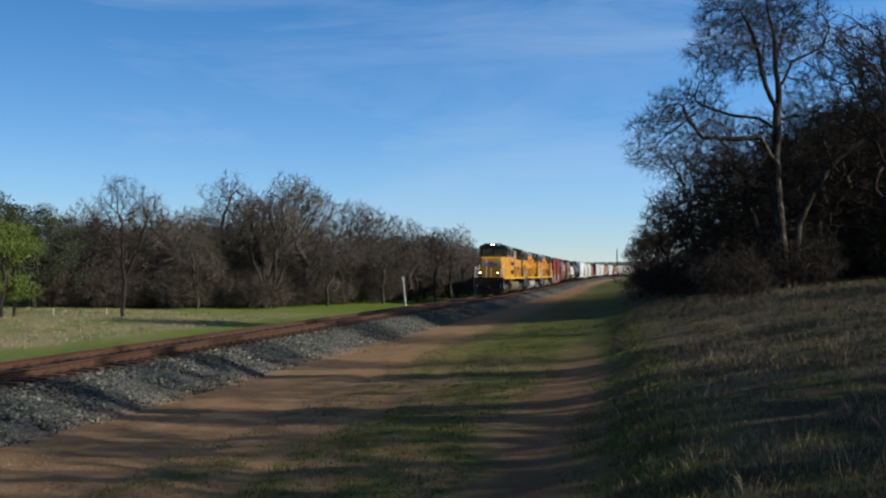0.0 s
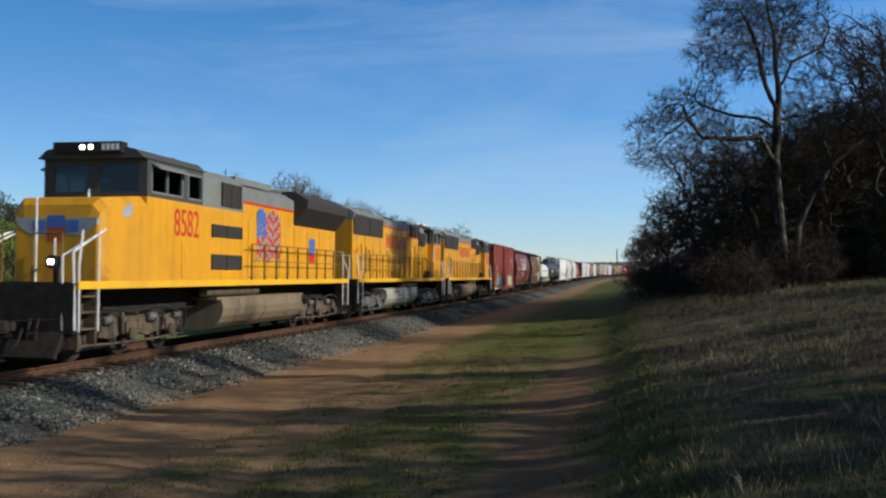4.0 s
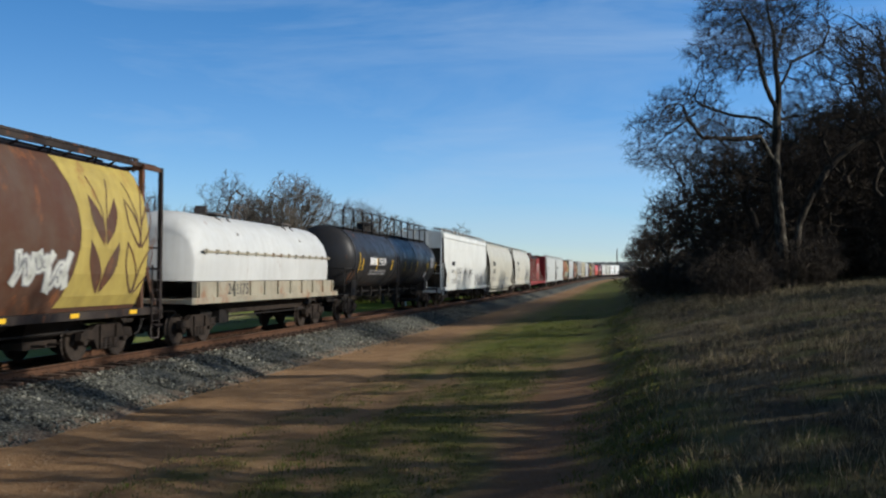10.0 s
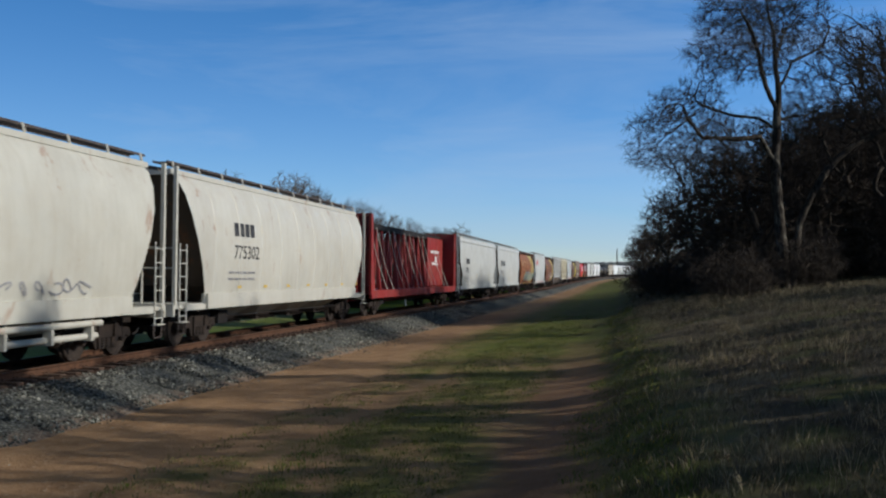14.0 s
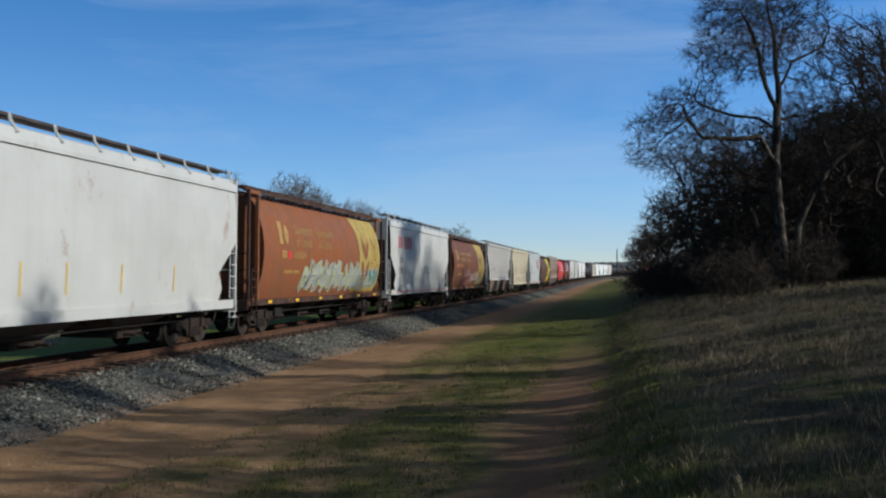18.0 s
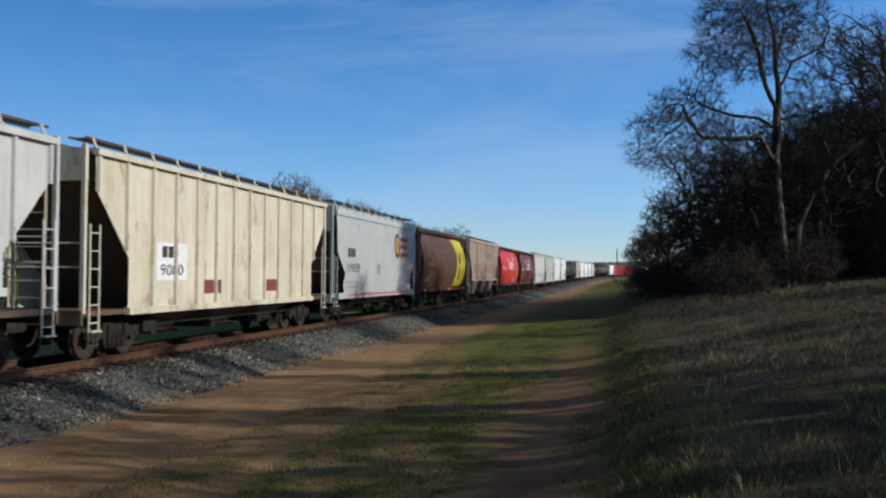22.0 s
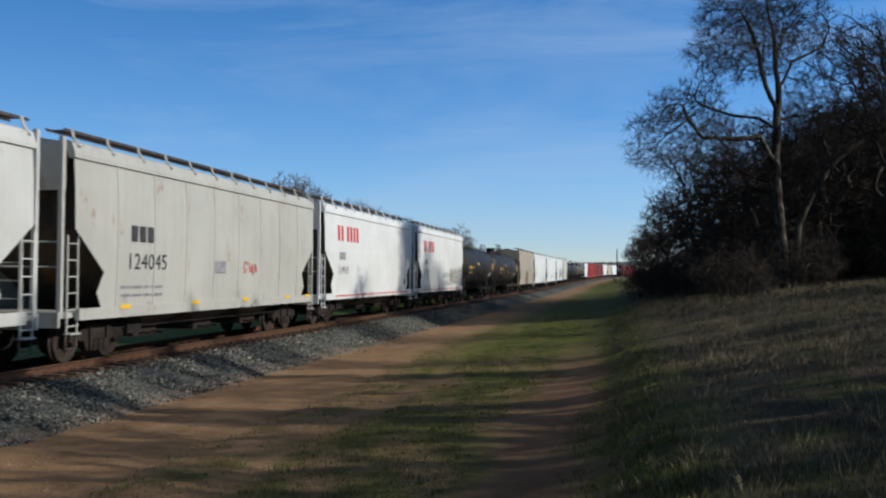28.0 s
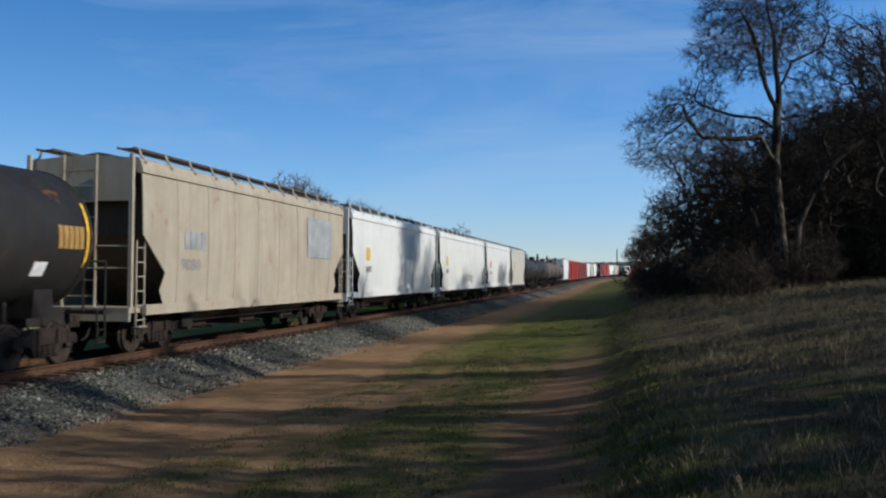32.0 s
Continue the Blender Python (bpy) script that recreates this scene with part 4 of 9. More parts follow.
def tank_car(k, label, mat, long_rail=False, name="tank_car", R=1.52, gap=1.25):
    root, L = car(name, k, label, "tank car")
    cz = 2.84
    h = L / 2 - gap

    def shell(bm):
        rings = []
        for i in range(7):
            a = math.pi / 2 * i / 6
            rings.append((h - 0.75 + 0.75 * math.sin(a), R * max(math.cos(a), 0.02)))
        full = [(-x, r) for x, r in reversed(rings)] + [(-h * 0.34, R)] + [(h * 0.34, R)] + rings
        lathe(bm, full, (0, 0, cz), (1, 0, 0), 36)
    solid("tank", shell, mat, root, "", True)
    on = Side([(math.sqrt(max(R * R - (z - cz) ** 2, 0.01)), z) for z in [1.5 + 0.17 * i for i in range(17)]])

    for x in (h - 0.72, 0.15 * h, -0.35 * h, -h + 0.72):
        mpart("weld_band", ("weld", mat.name, R), lambda bm: lathe(bm, [(-0.05, R), (-0.03, R + 0.022), (0.03, R + 0.022), (0.05, R)], (0, 0, cz), (1, 0, 0), 36), mat, root, pose(x, 0, 0))
    for e in (1, -1):
        def stub(bm):
            box(bm, *sorted((e * (h - 2.8), e * (L / 2 - 0.5))), -0.40, 0.40, 0.85, 1.25)
            for sgn in (-1, 1):
                prism(bm, [(e * (h - 2.2), 1.1), (e * (h - 1.4), 1.1), (e * (h - 1.5), 1.95), (e * (h - 2.1), 1.95)], *sorted((sgn * 0.35, sgn * 1.10)))
            box(bm, *sorted((e * (h + 0.1), e * (L / 2 - 0.45))), -1.42, 1.42, 1.10, 1.20)
        solid("stub_sill", stub, M_BLACK, root)

        xr = e * (L / 2 - 0.62)
        for sgn in (-1, 1):
            def rail(bm):
                pipe(bm, [(xr, 0, 2.35), (xr, sgn * 1.38, 2.35), (xr, sgn * 1.38, 0.45)], 0.025, 6)
                pipe(bm, [(xr, sgn * 1.38, 2.35), (e * (h - 0.9), sgn * 1.50, 2.35), (e * (h - 0.9), sgn * 1.50, 1.2)], 0.025, 6)
            solid("end_railing", rail, M_BLACK, root)

            def stirrup(bm):
                pipe(bm, [(xr, sgn * 1.40, 0.46), (xr - e * 0.4, sgn * 1.42, 0.46), (xr - e * 0.4, sgn * 1.42, 1.2)], 0.022, 5)
                rod(bm, (xr, sgn * 1.40, 0.75), (xr - e * 0.4, sgn * 1.42, 0.75), 0.02, 5)
            solid("stirrup", stirrup, M_BLACK, root)
    rail_y = 0.78
    lo = cz + math.sqrt(R * R - rail_y * rail_y)

    def hatch(bm):
        lathe(bm, [(0, 0.42), (0.35, 0.42), (0.38, 0.46), (0.48, 0.46), (0.52, 0.30)], (0, 0, cz + R - 0.06), (0, 0, 1), 16)
        for x in (-0.9, 0.85):
            lathe(bm, [(0, 0.14), (0.22, 0.14), (0.26, 0.09)], (x, 0.15, cz + R - 0.03), (0, 0, 1), 10)
    hx = 2.2 if long_rail else 2.6
    ht = solid("hatch", hatch, M_BLACK, root)
    ht.matrix_basis = pose(hx, 0, 0)
    a, b, n = (h - 1.0, -h + 0.7, 12) if long_rail else (hx + 1.5, hx - 1.7, 4)
    for sgn in (1, -1):
        def rails(bm):
            xs = [a + (b - a) * i / (n - 1) for i in range(n)]
            for x in xs:
                box(bm, x - 0.03, x + 0.03, *sorted((sgn * rail_y, sgn * (rail_y + 0.06))), lo - 0.06, 5.18)
            for z in (5.18,) if long_rail else (5.18,):
                box(bm, b - 0.03, a + 0.03, *sorted((sgn * rail_y, sgn * (rail_y + 0.06))), z - 0.03, z + 0.03)
        if sgn > 0 or not long_rail:
            solid("top_railing", rails, M_BLACK, root)

        def walkway(bm):
            box(bm, b, a, *sorted((sgn * (rail_y - 0.42), sgn * rail_y)), lo + 0.10, lo + 0.14)
        solid("walkway", walkway, M_BLACK, root)

        def lad(bm):
            for x in (-0.22, 0.22):
                rod(bm, (x, sgn * 1.52, 0.55), (x, sgn * 1.55, 3.0), 0.022, 6)
                rod(bm, (x, sgn * 1.55, 3.0), (x, sgn * rail_y, lo + 0.1), 0.022, 6)
            for i in range(8):
                rod(bm, (-0.22, sgn * 1.53, 0.6 + 0.32 * i), (0.22, sgn * 1.53, 0.6 + 0.32 * i), 0.018, 5)
        ld = solid("ladder", lad, M_BLACK, root)
        ld.matrix_basis = pose(hx - 1.2, 0, 0)

    def low(bm):
        rod(bm, (-h + 2.5, 0.6, 1.25), (h - 2.5, 0.6, 1.25), 0.04, 6)
        for i in range(9):
            x = -h + 2.6 + (2 * h - 5.2) * i / 8
            box(bm, x - 0.06, x + 0.06, 0.35, 0.75, 1.02, 1.50)
        lathe(bm, [(0, 0.20), (0.35, 0.20), (0.40, 0.14), (0.62, 0.14)], (0.4, 0, 1.5), (0, 0, -1), 12)
    solid("heater_pipe", low, M_BLACK, root)
    for e in (1, -1):
        add_truck(root, e * (L / 2 - 2.45))
        add_coupler(root, e * L / 2, e)
    return root, on, h


def coil_car(k):
    root, L = car("coil_car", k, "white hooded coil-steel car with a grimy cream side sill", "coil car")
    white = paint("stained_white_hood", (0.55, 0.56, 0.54), 0.16, 0.03, 0.45, (0.30, 0.28, 0.24))
    cream = paint("grimy_cream", (0.34, 0.31, 0.23), 0.55, 0.30, 0.6)
    h = L / 2 - 1.0
    hood = h - 0.6

    def chassis(bm):
        for sgn in (1, -1):
            box(bm, -h + 0.5, h - 0.5, *sorted((sgn * 1.34, sgn * 1.50)), 1.36, 1.84)
            box(bm, -h, h, *sorted((sgn * 1.40, sgn * 1.58)), 1.20, 1.38)
            for i in range(11):
                x = -h + 0.6 + (2 * h - 1.2) * i / 10
                box(bm, x - 0.05, x + 0.05, *sorted((sgn * 1.48, sgn * 1.56)), 1.36, 1.84)
        box(bm, -h, h, -1.4, 1.4, 1.22, 1.34)
    solid("deck", chassis, cream, root)

    def truss(bm):
        for sgn in (1, -1):
            prism(bm, [(-h + 2.0, 1.22), (h - 2.0, 1.22), (h - 3.6, 0.82), (-h + 3.6, 0.82)], *sorted((sgn * 0.9, sgn * 1.1)))
    solid("belly_frame", truss, M_TRUCK, root)

    prof = [(1.42, 1.86), (1.46, 2.30), (1.46, 2.72), (1.40, 3.05), (1.26, 3.38), (1.02, 3.66), (0.68, 3.86), (0.30, 3.95), (0.0, 3.97)]
    full = prof + [(-y, z) for y, z in reversed(prof[:-1])]

    def cover(bm):
        last = None
        for i in range(23):
            t = (-1 + 2 * i / 22)
            x = hood * math.copysign(1 - (1 - abs(t)) ** 1.7, t)
            ax = abs(x)
            q = max(0.0, (ax - (hood - 0.85)) / 0.85)
            sc = math.sqrt(max(0.0, 1 - 0.92 * q * q))
            ring = [bm.verts.new((x, y * (1 - 0.10 * q * q), 1.86 + (z - 1.86) * (0.62 + 0.38 * sc))) for y, z in full]
            if last:
                for j in range(len(ring) - 1):
                    bm.faces.new((last[j], last[j + 1], ring[j + 1], ring[j]))
            else:
                bm.faces.new(ring)
            last = ring
        bm.faces.new(last[::-1])
    solid("hood", cover, white, root, "rust-streaked white arched hood", True)

    def belt(bm):
        for sgn in (1, -1):
            box(bm, -hood + 0.3, hood - 0.3, *sorted((sgn * 1.44, sgn * 1.50)), 2.70, 2.76)
            for i in range(16):
                x = -hood + 0.5 + (2 * hood - 1.0) * i / 15
                box(bm, x - 0.06, x + 0.06, *sorted((sgn * 1.46, sgn * 1.53)), 2.68, 2.80)
    solid("hood_belt", belt, cream, root)
    for x in (hood - 3.2, -hood + 3.4):
        def bracket(bm):
            for sgn in (1, -1):
                pipe(bm, [(-0.45, sgn * 0.70, 3.86), (0.0, sgn * 1.28, 3.30), (0.45, sgn * 0.70, 3.86)], 0.05, 6)
            box(bm, -0.55, 0.55, -0.75, 0.75, 3.96, 4.02)
            prism(bm, [(-0.12, 4.0), (0.12, 4.0), (0.0, 4.28)], -0.2, 0.2)
        b = solid("lifting_bracket", bracket, M_STEEL, root)
        b.matrix_basis = pose(x, 0, 0)

    def hoop(bm):
        for x in (-0.25, 0.25):
            pts = [(x + 0.35 * math.cos(a), 0.0, 3.95 + 0.55 * math.sin(a)) for a in [math.pi * i / 8 for i in range(9)]]
            pipe(bm, pts, 0.035, 6)
    solid("lifting_hoop", hoop, M_STEEL, root)
    on = Side([(1.50, 0), (1.50, 6)])
    letter(root, "242175", h - 2.6, 1.44, 0.34, on, M_MARKBLACK, 1.6, "number")
    running_gear(root, L, 2.5)
    return root


def centre_beam(k):
    red = paint("beam_car_red", (0.26, 0.022, 0.020), 0.35, 0.12, 0.5)
    root, L = car("centre_beam_flatcar", k, "empty dark red centre-beam lumber car with end bulkheads", "flatcar")
    h = L / 2 - 0.85

    def deck(bm):
        box(bm, -h, h, -1.5, 1.5, 1.15, 1.28)
        for sgn in (1, -1):
            box(bm, -h, h, *sorted((sgn * 1.38, sgn * 1.52)), 0.92, 1.30)
            prism(bm, [(-h + 4.0, 0.95), (h - 4.0, 0.95), (h - 5.2, 0.62), (-h + 5.2, 0.62)], *sorted((sgn * 0.5, sgn * 0.7)))
        box(bm, -h, h, -0.35, 0.35, 0.75, 1.16)
    solid("deck", deck, red, root)

    def top(bm):
        box(bm, -h, h, -0.34, 0.34, 4.62, 4.80)
        for sgn in (1, -1):
            box(bm, -h, h, *sorted((sgn * 0.28, sgn * 0.40)), 4.50, 4.82)
    solid("top_chord", top, M_BLACK, root)
    n = 17
    for i in range(n):
        x = h - 1.0 - (2 * h - 2.0) * i / (n - 1)

        def post(bm):
            for sgn in (1, -1):
                prism(bm, [(-0.09, sgn * 0.62), (0.09, sgn * 0.62), (0.09, sgn * 0.50), (-0.09, sgn * 0.50)], 1.28, 1.30, "z")
                v = [(sgn * 0.68, 1.28), (sgn * 0.50, 1.28), (sgn * 0.26, 4.62), (sgn * 0.36, 4.62)]
                prism(bm, v, -0.09, 0.09, "x")
        mpart("post", "beam_post", post, red, root, pose(x, 0, 0))
        if i % 2 == 0 and i + 1 < n:
            def diag(bm):
                for sgn in (1, -1):
                    rod(bm, (0, sgn * 0.62, 1.4), ((2 * h - 2.0) / (n - 1) * -1, sgn * 0.40, 4.5), 0.05, 6)
            mpart("diagonal", "beam_diag", diag, red, root, pose(x, 0, 0))

        def strap(bm):
            for sgn in (1, -1):
                pipe(bm, [(0.3, sgn * 1.45, 1.3), (0.25, sgn * 0.95, 2.6), (0.1, sgn * 0.42, 4.6)], 0.018, 4)
        if i % 3 != 1:
            mpart("strap", "beam_strap", strap, M_PALESTRAP, root, pose(x, 0, 0), "slack pale tie-down strap")
    for e in (1, -1):
        def bulk(bm):
            box(bm, *sorted((e * (h - 0.10), e * (h - 0.02))), -1.48, 1.48, 1.28, 5.05)
        bh = solid("bulkhead", bulk, red, root)
        for y in (-1.46, -0.75, 0, 0.75, 1.46):
            mpart("bulkhead_post", ("bulkpost", e, round(h, 2)), lambda bm: box(bm, *sorted((e * (h - 0.02), e * (h + 0.16))), -0.06, 0.06, 1.1, 5.05), red, bh, pose(0, y, 0))
        for z in (1.5, 2.1, 2.7, 3.3, 3.9, 4.5, 5.0):
            mpart("bulkhead_bar", ("bulkbar", e, round(h, 2)), lambda bm: box(bm, *sorted((e * (h - 0.02), e * (h + 0.10))), -1.40, 1.40, -0.05, 0.05), red, bh, pose(0, 0, z))
        for y in (-1.48, 1.48):
            solid("bulkhead_gusset", lambda bm: prism(bm, [(e * (h - 0.11), 1.28), (e * (h - 0.11), 5.05), (e * (h - 0.30), 5.05), (e * (h - 0.55), 1.28)], *sorted((y, y * 0.96))), red, bh)
    for sgn in (1, -1):
        def panel(bm):
            box(bm, -h + 0.4, -h + 5.6, *sorted((sgn * 0.56, sgn * 0.62)), 1.35, 4.60)
        solid("sign_panel", panel, red, root)
    on = Side([(0.62, 0), (0.62, 6)])
    blocks(root, [7, 6], -h + 4.6, 3.55, 0.20, on, M_WHITE, 2.8)
    blocks(root, [3, 5], -h + 4.3, 2.75, 0.20, on, M_WHITE, 2.2)
    patch(root, -h + 3.2, -h + 2.5, 3.0, 3.35, on, M_WHITE, "emblem")
    running_gear(root, L, 3.0)
    return root


M_PALESTRAP = plain("pale_strap", (0.45, 0.42, 0.36), (0.30, 0.27, 0.22), 0.1, 0.8)
# ---- locomotives ----
M_YELLOW = paint("loco_yellow", (0.68, 0.315, 0.010), 0.22, 0.06, 0.42, (0.16, 0.09, 0.03), 0.30)
M_OLDYELLOW = paint("faded_loco_yellow", (0.64, 0.30, 0.016), 0.28, 0.10, 0.45, (0.20, 0.12, 0.05), 0.35)
M_HARBOR = paint("loco_grey", (0.19, 0.205, 0.185), 0.35, 0.0, 0.5)
M_TANKGREY = paint("fuel_tank_grey", (0.36, 0.365, 0.30), 0.40, 0.08, 0.55, (0.15, 0.12, 0.09), 0.5)
M_TANKBROWNISH = paint("fuel_tank_dusty", (0.20, 0.155, 0.095), 0.45, 0.1, 0.6, (0.09, 0.07, 0.05), 0.5)
M_SILVER = plain("dusty_silver_truck", (0.05, 0.05, 0.047), (0.22, 0.22, 0.21), 0.18, 0.55, 0.35, 0.01)
M_BROWNTRUCK = plain("dust_brown_truck", (0.045, 0.034, 0.022), (0.15, 0.113, 0.072), 0.18, 0.8, 0.1, 0.01)
M_GRILLE = plain("dark_grille", (0.026, 0.023, 0.020), (0.060, 0.054, 0.046), 0.05, 0.7)
M_LOCORED = plain("loco_red", (0.55, 0.03, 0.015), (0.42, 0.03, 0.02), 0.15, 0.5)
M_CABDARK = paint("dark_cab_grey", (0.055, 0.058, 0.055), 0.3, 0.0, 0.55)
M_CABIN = plain("cab_inside", (0.03, 0.032, 0.034), (0.06, 0.06, 0.06), 0.3, 0.8)
M_SILL = paint("sill_stripe", (0.80, 0.43, 0.02), 0.20, 0.0, 0.4, (0.3, 0.16, 0.03))
M_GRAB = plain("white_grab_iron", (0.70, 0.70, 0.68), (0.50, 0.50, 0.48), 0.1, 0.5)


def glass_material():
    s = Shade("window_glass", 0.03, 0.0, 0.5)
    s.color((0.16, 0.19, 0.19))
    s.b.inputs["Transmission Weight"].default_value = 1.0
    s.b.inputs["IOR"].default_value = 1.45
    return s.m


def lamp_material():
    s = Shade("lit_headlight", 0.2)
    s.color((1, 0.95, 0.85))
    s.b.inputs["Emission Color"].default_value = (1.0, 0.93, 0.80, 1)
    s.b.inputs["Emission Strength"].default_value = 7.0
    return s.m


M_GLASS, M_LAMP = glass_material(), lamp_material()
M_WINGBLUE = plain("emblem_blue", (0.05, 0.11, 0.36), (0.08, 0.15, 0.40), 0.2, 0.45)
M_WINGGREY = plain("wing_grey", (0.24, 0.27, 0.30), (0.33, 0.35, 0.37), 0.2, 0.45)


def loco_truck(root, x, material, flip):
    """A three-axle truck: centre frame, cast side frames, journals, springs, brake cylinders, sand and air pipes."""
    key = material.name
    tr = mpart("truck", ("locotruck", key), lambda bm: box(bm, -2.6, 2.6, -0.5, 0.5, 0.55, 0.95), material, root, pose(x, 0, 0), "three-axle bogie with brake cylinders")
    for sgn in (1, -1):
        def side(bm):
            y0, y1 = sorted((sgn * 0.94, sgn * 1.12))
            prism(bm, [(-2.75, 0.62), (-2.7, 0.95), (-2.2, 1.02), (-1.5, 0.88), (-0.6, 0.98), (0.6, 0.98), (1.5, 0.88), (2.2, 1.02), (2.7, 0.95), (2.75, 0.62), (2.35, 0.50), (1.7, 0.58), (0.9, 0.46), (0.3, 0.58), (-0.3, 0.58), (-0.9, 0.46), (-1.7, 0.58), (-2.35, 0.50)], y0, y1)
        mpart("side_frame", ("locoside", key, sgn), side, material, tr)

        def journal(bm):
            lathe(bm, [(0, 0.19), (0.14, 0.19), (0.17, 0.12)], (0, sgn * 1.10, LOCO_WHEEL_R), (0, sgn, 0), 12)
            box(bm, -0.26, 0.26, *sorted((sgn * 1.08, sgn * 1.18)), 0.58, 0.86)

        def spring(bm):
            lathe(bm, [(0, 0.10), (0.05, 0.08), (0.10, 0.10), (0.15, 0.08), (0.20, 0.10), (0.25, 0.08)], (0, sgn * 1.10, 0.66), (0, 0, 1), 8)

        def cylinder(bm):
            lathe(bm, [(-0.06, 0.05), (0.0, 0.06), (0.02, 0.125), (0.10, 0.125), (0.12, 0.11), (0.34, 0.11), (0.37, 0.07)], (0, sgn * 1.18, 0.93), (1, 0, 0), 12)
            rod(bm, (0, sgn * 1.22, 0.90), (-0.12, sgn * 1.22, 0.40), 0.03, 6)

        def sander(bm):
            pipe(bm, [(0, sgn * 1.20, 1.10), (0.04, sgn * 1.22, 0.72), (0.22, sgn * 1.10, 0.30)], 0.026, 6)

        def shock(bm):
            rod(bm, (0, sgn * 1.20, 0.58), (0.10, sgn * 1.24, 1.12), 0.055, 8)
        for ax in (-2.08, 0.0, 2.08):
            mpart("journal_box", ("locojournal", key, sgn), journal, material, tr, pose(ax, 0, 0))
            for dx in (-0.42, 0.42):
                mpart("coil_spring", ("locospring", key, sgn), spring, material, tr, pose(ax + dx, 0, 0))
        for cx in (-2.55, -1.15, 1.0, 2.5):
            mpart("brake_cylinder", ("lococyl", key, sgn), cylinder, M_SILVER, tr, pose(cx, 0, 0))
        for cx in (-2.9, -1.6, 1.5, 2.8):
            mpart("sand_pipe", ("locosand", key, sgn), sander, M_BLACK, tr, pose(cx, 0, 0))
        mpart("damper", ("locoshock", key, sgn), shock, material, tr, pose(0.5, 0, 0))
        mpart("air_pipe", ("locopipe", key, sgn), lambda bm: pipe(bm, [(-2.9, sgn * 1.2, 0.42), (-1.0, sgn * 1.22, 0.36), (1.0, sgn * 1.22, 0.36), (2.9, sgn * 1.2, 0.42)], 0.03, 6), material, tr)
        mpart("motor_cable", ("lococable", key, sgn), lambda bm: pipe(bm, [(-2.4, sgn * 1.24, 1.05), (-1.4, sgn * 1.26, 1.22), (0.2, sgn * 1.24, 1.10), (1.6, sgn * 1.26, 1.24)], 0.045, 6), M_BLACK, tr)
    for i, k in enumerate((2.08, 0.0, -2.08)):
        w = mpart("wheelset", "locowheels", build_wheelset(LOCO_WHEEL_R), M_TREAD, tr, pose(k, 0, LOCO_WHEEL_R), "steel wheels on an axle")
        AXLES.setdefault(("turned" if flip else "loco", i), []).append(w)


def grid_panel(bm, x0, x1, y, z0, z1, sgn, bars=9, t=0.05):
    box(bm, x0, x1, *sorted((sgn * y, sgn * (y + t * 0.4))), z0, z1)
    for i in range(bars):
        z = z0 + (z1 - z0) * (i + 0.5) / bars
        box(bm, x0, x1, *sorted((sgn * (y + t * 0.4), sgn * (y + t))), z - 0.018, z + 0.018)
    for x in (x0, (x0 + x1) / 2, x1):
        box(bm, x - 0.03, x + 0.03, *sorted((sgn * (y + t * 0.3), sgn * (y + t * 1.2))), z0, z1)


def hood_door(bm, x0, x1, y, z0, z1, sgn):
    box(bm, x0, x1, *sorted((sgn * (y - 0.01), sgn * (y + 0.018))), z0, z1)
    for z in (z0 + 0.2, z1 - 0.2):
        rod(bm, (x0 + 0.05, sgn * (y + 0.02), z - 0.05), (x0 + 0.05, sgn * (y + 0.02), z + 0.05), 0.025, 6)
    box(bm, x1 - 0.12, x1 - 0.06, *sorted((sgn * (y + 0.01), sgn * (y + 0.05))), (z0 + z1) / 2 - 0.1, (z0 + z1) / 2 + 0.1)


def handrail(root, pts, sgn, posts, y, deck, z=3.06):
    """A walkway rail along one side: a top bar, a middle bar and a stanchion at each place."""
    def bars(bm):
        rod(bm, (pts[0], sgn * y, z), (pts[1], sgn * y, z), 0.022, 6)
        rod(bm, (pts[0], sgn * y, (z + deck) / 2 + 0.05), (pts[1], sgn * y, (z + deck) / 2 + 0.05), 0.016, 6)
    solid("handrail", bars, M_BROWNRAIL, root)
    for i in range(posts):
        x = pts[0] + (pts[1] - pts[0]) * i / (posts - 1)

        def post(bm):
            box(bm, -0.025, 0.025, -0.025, 0.025, deck - 0.12, z)
        mpart("stanchion", ("stanchion", deck, z), post, M_BROWNRAIL, root, pose(x, sgn * y, 0))


M_BROWNRAIL = plain("dark_handrail", (0.10, 0.065, 0.02), (0.20, 0.13, 0.03), 0.3, 0.6)


def roof_fan(bm):
    lathe(bm, [(0, 0.66), (0.10, 0.66), (0.16, 0.60), (0.16, 0.2), (0.19, 0.12)], (0, 0, 0), (0, 0, 1), 20)


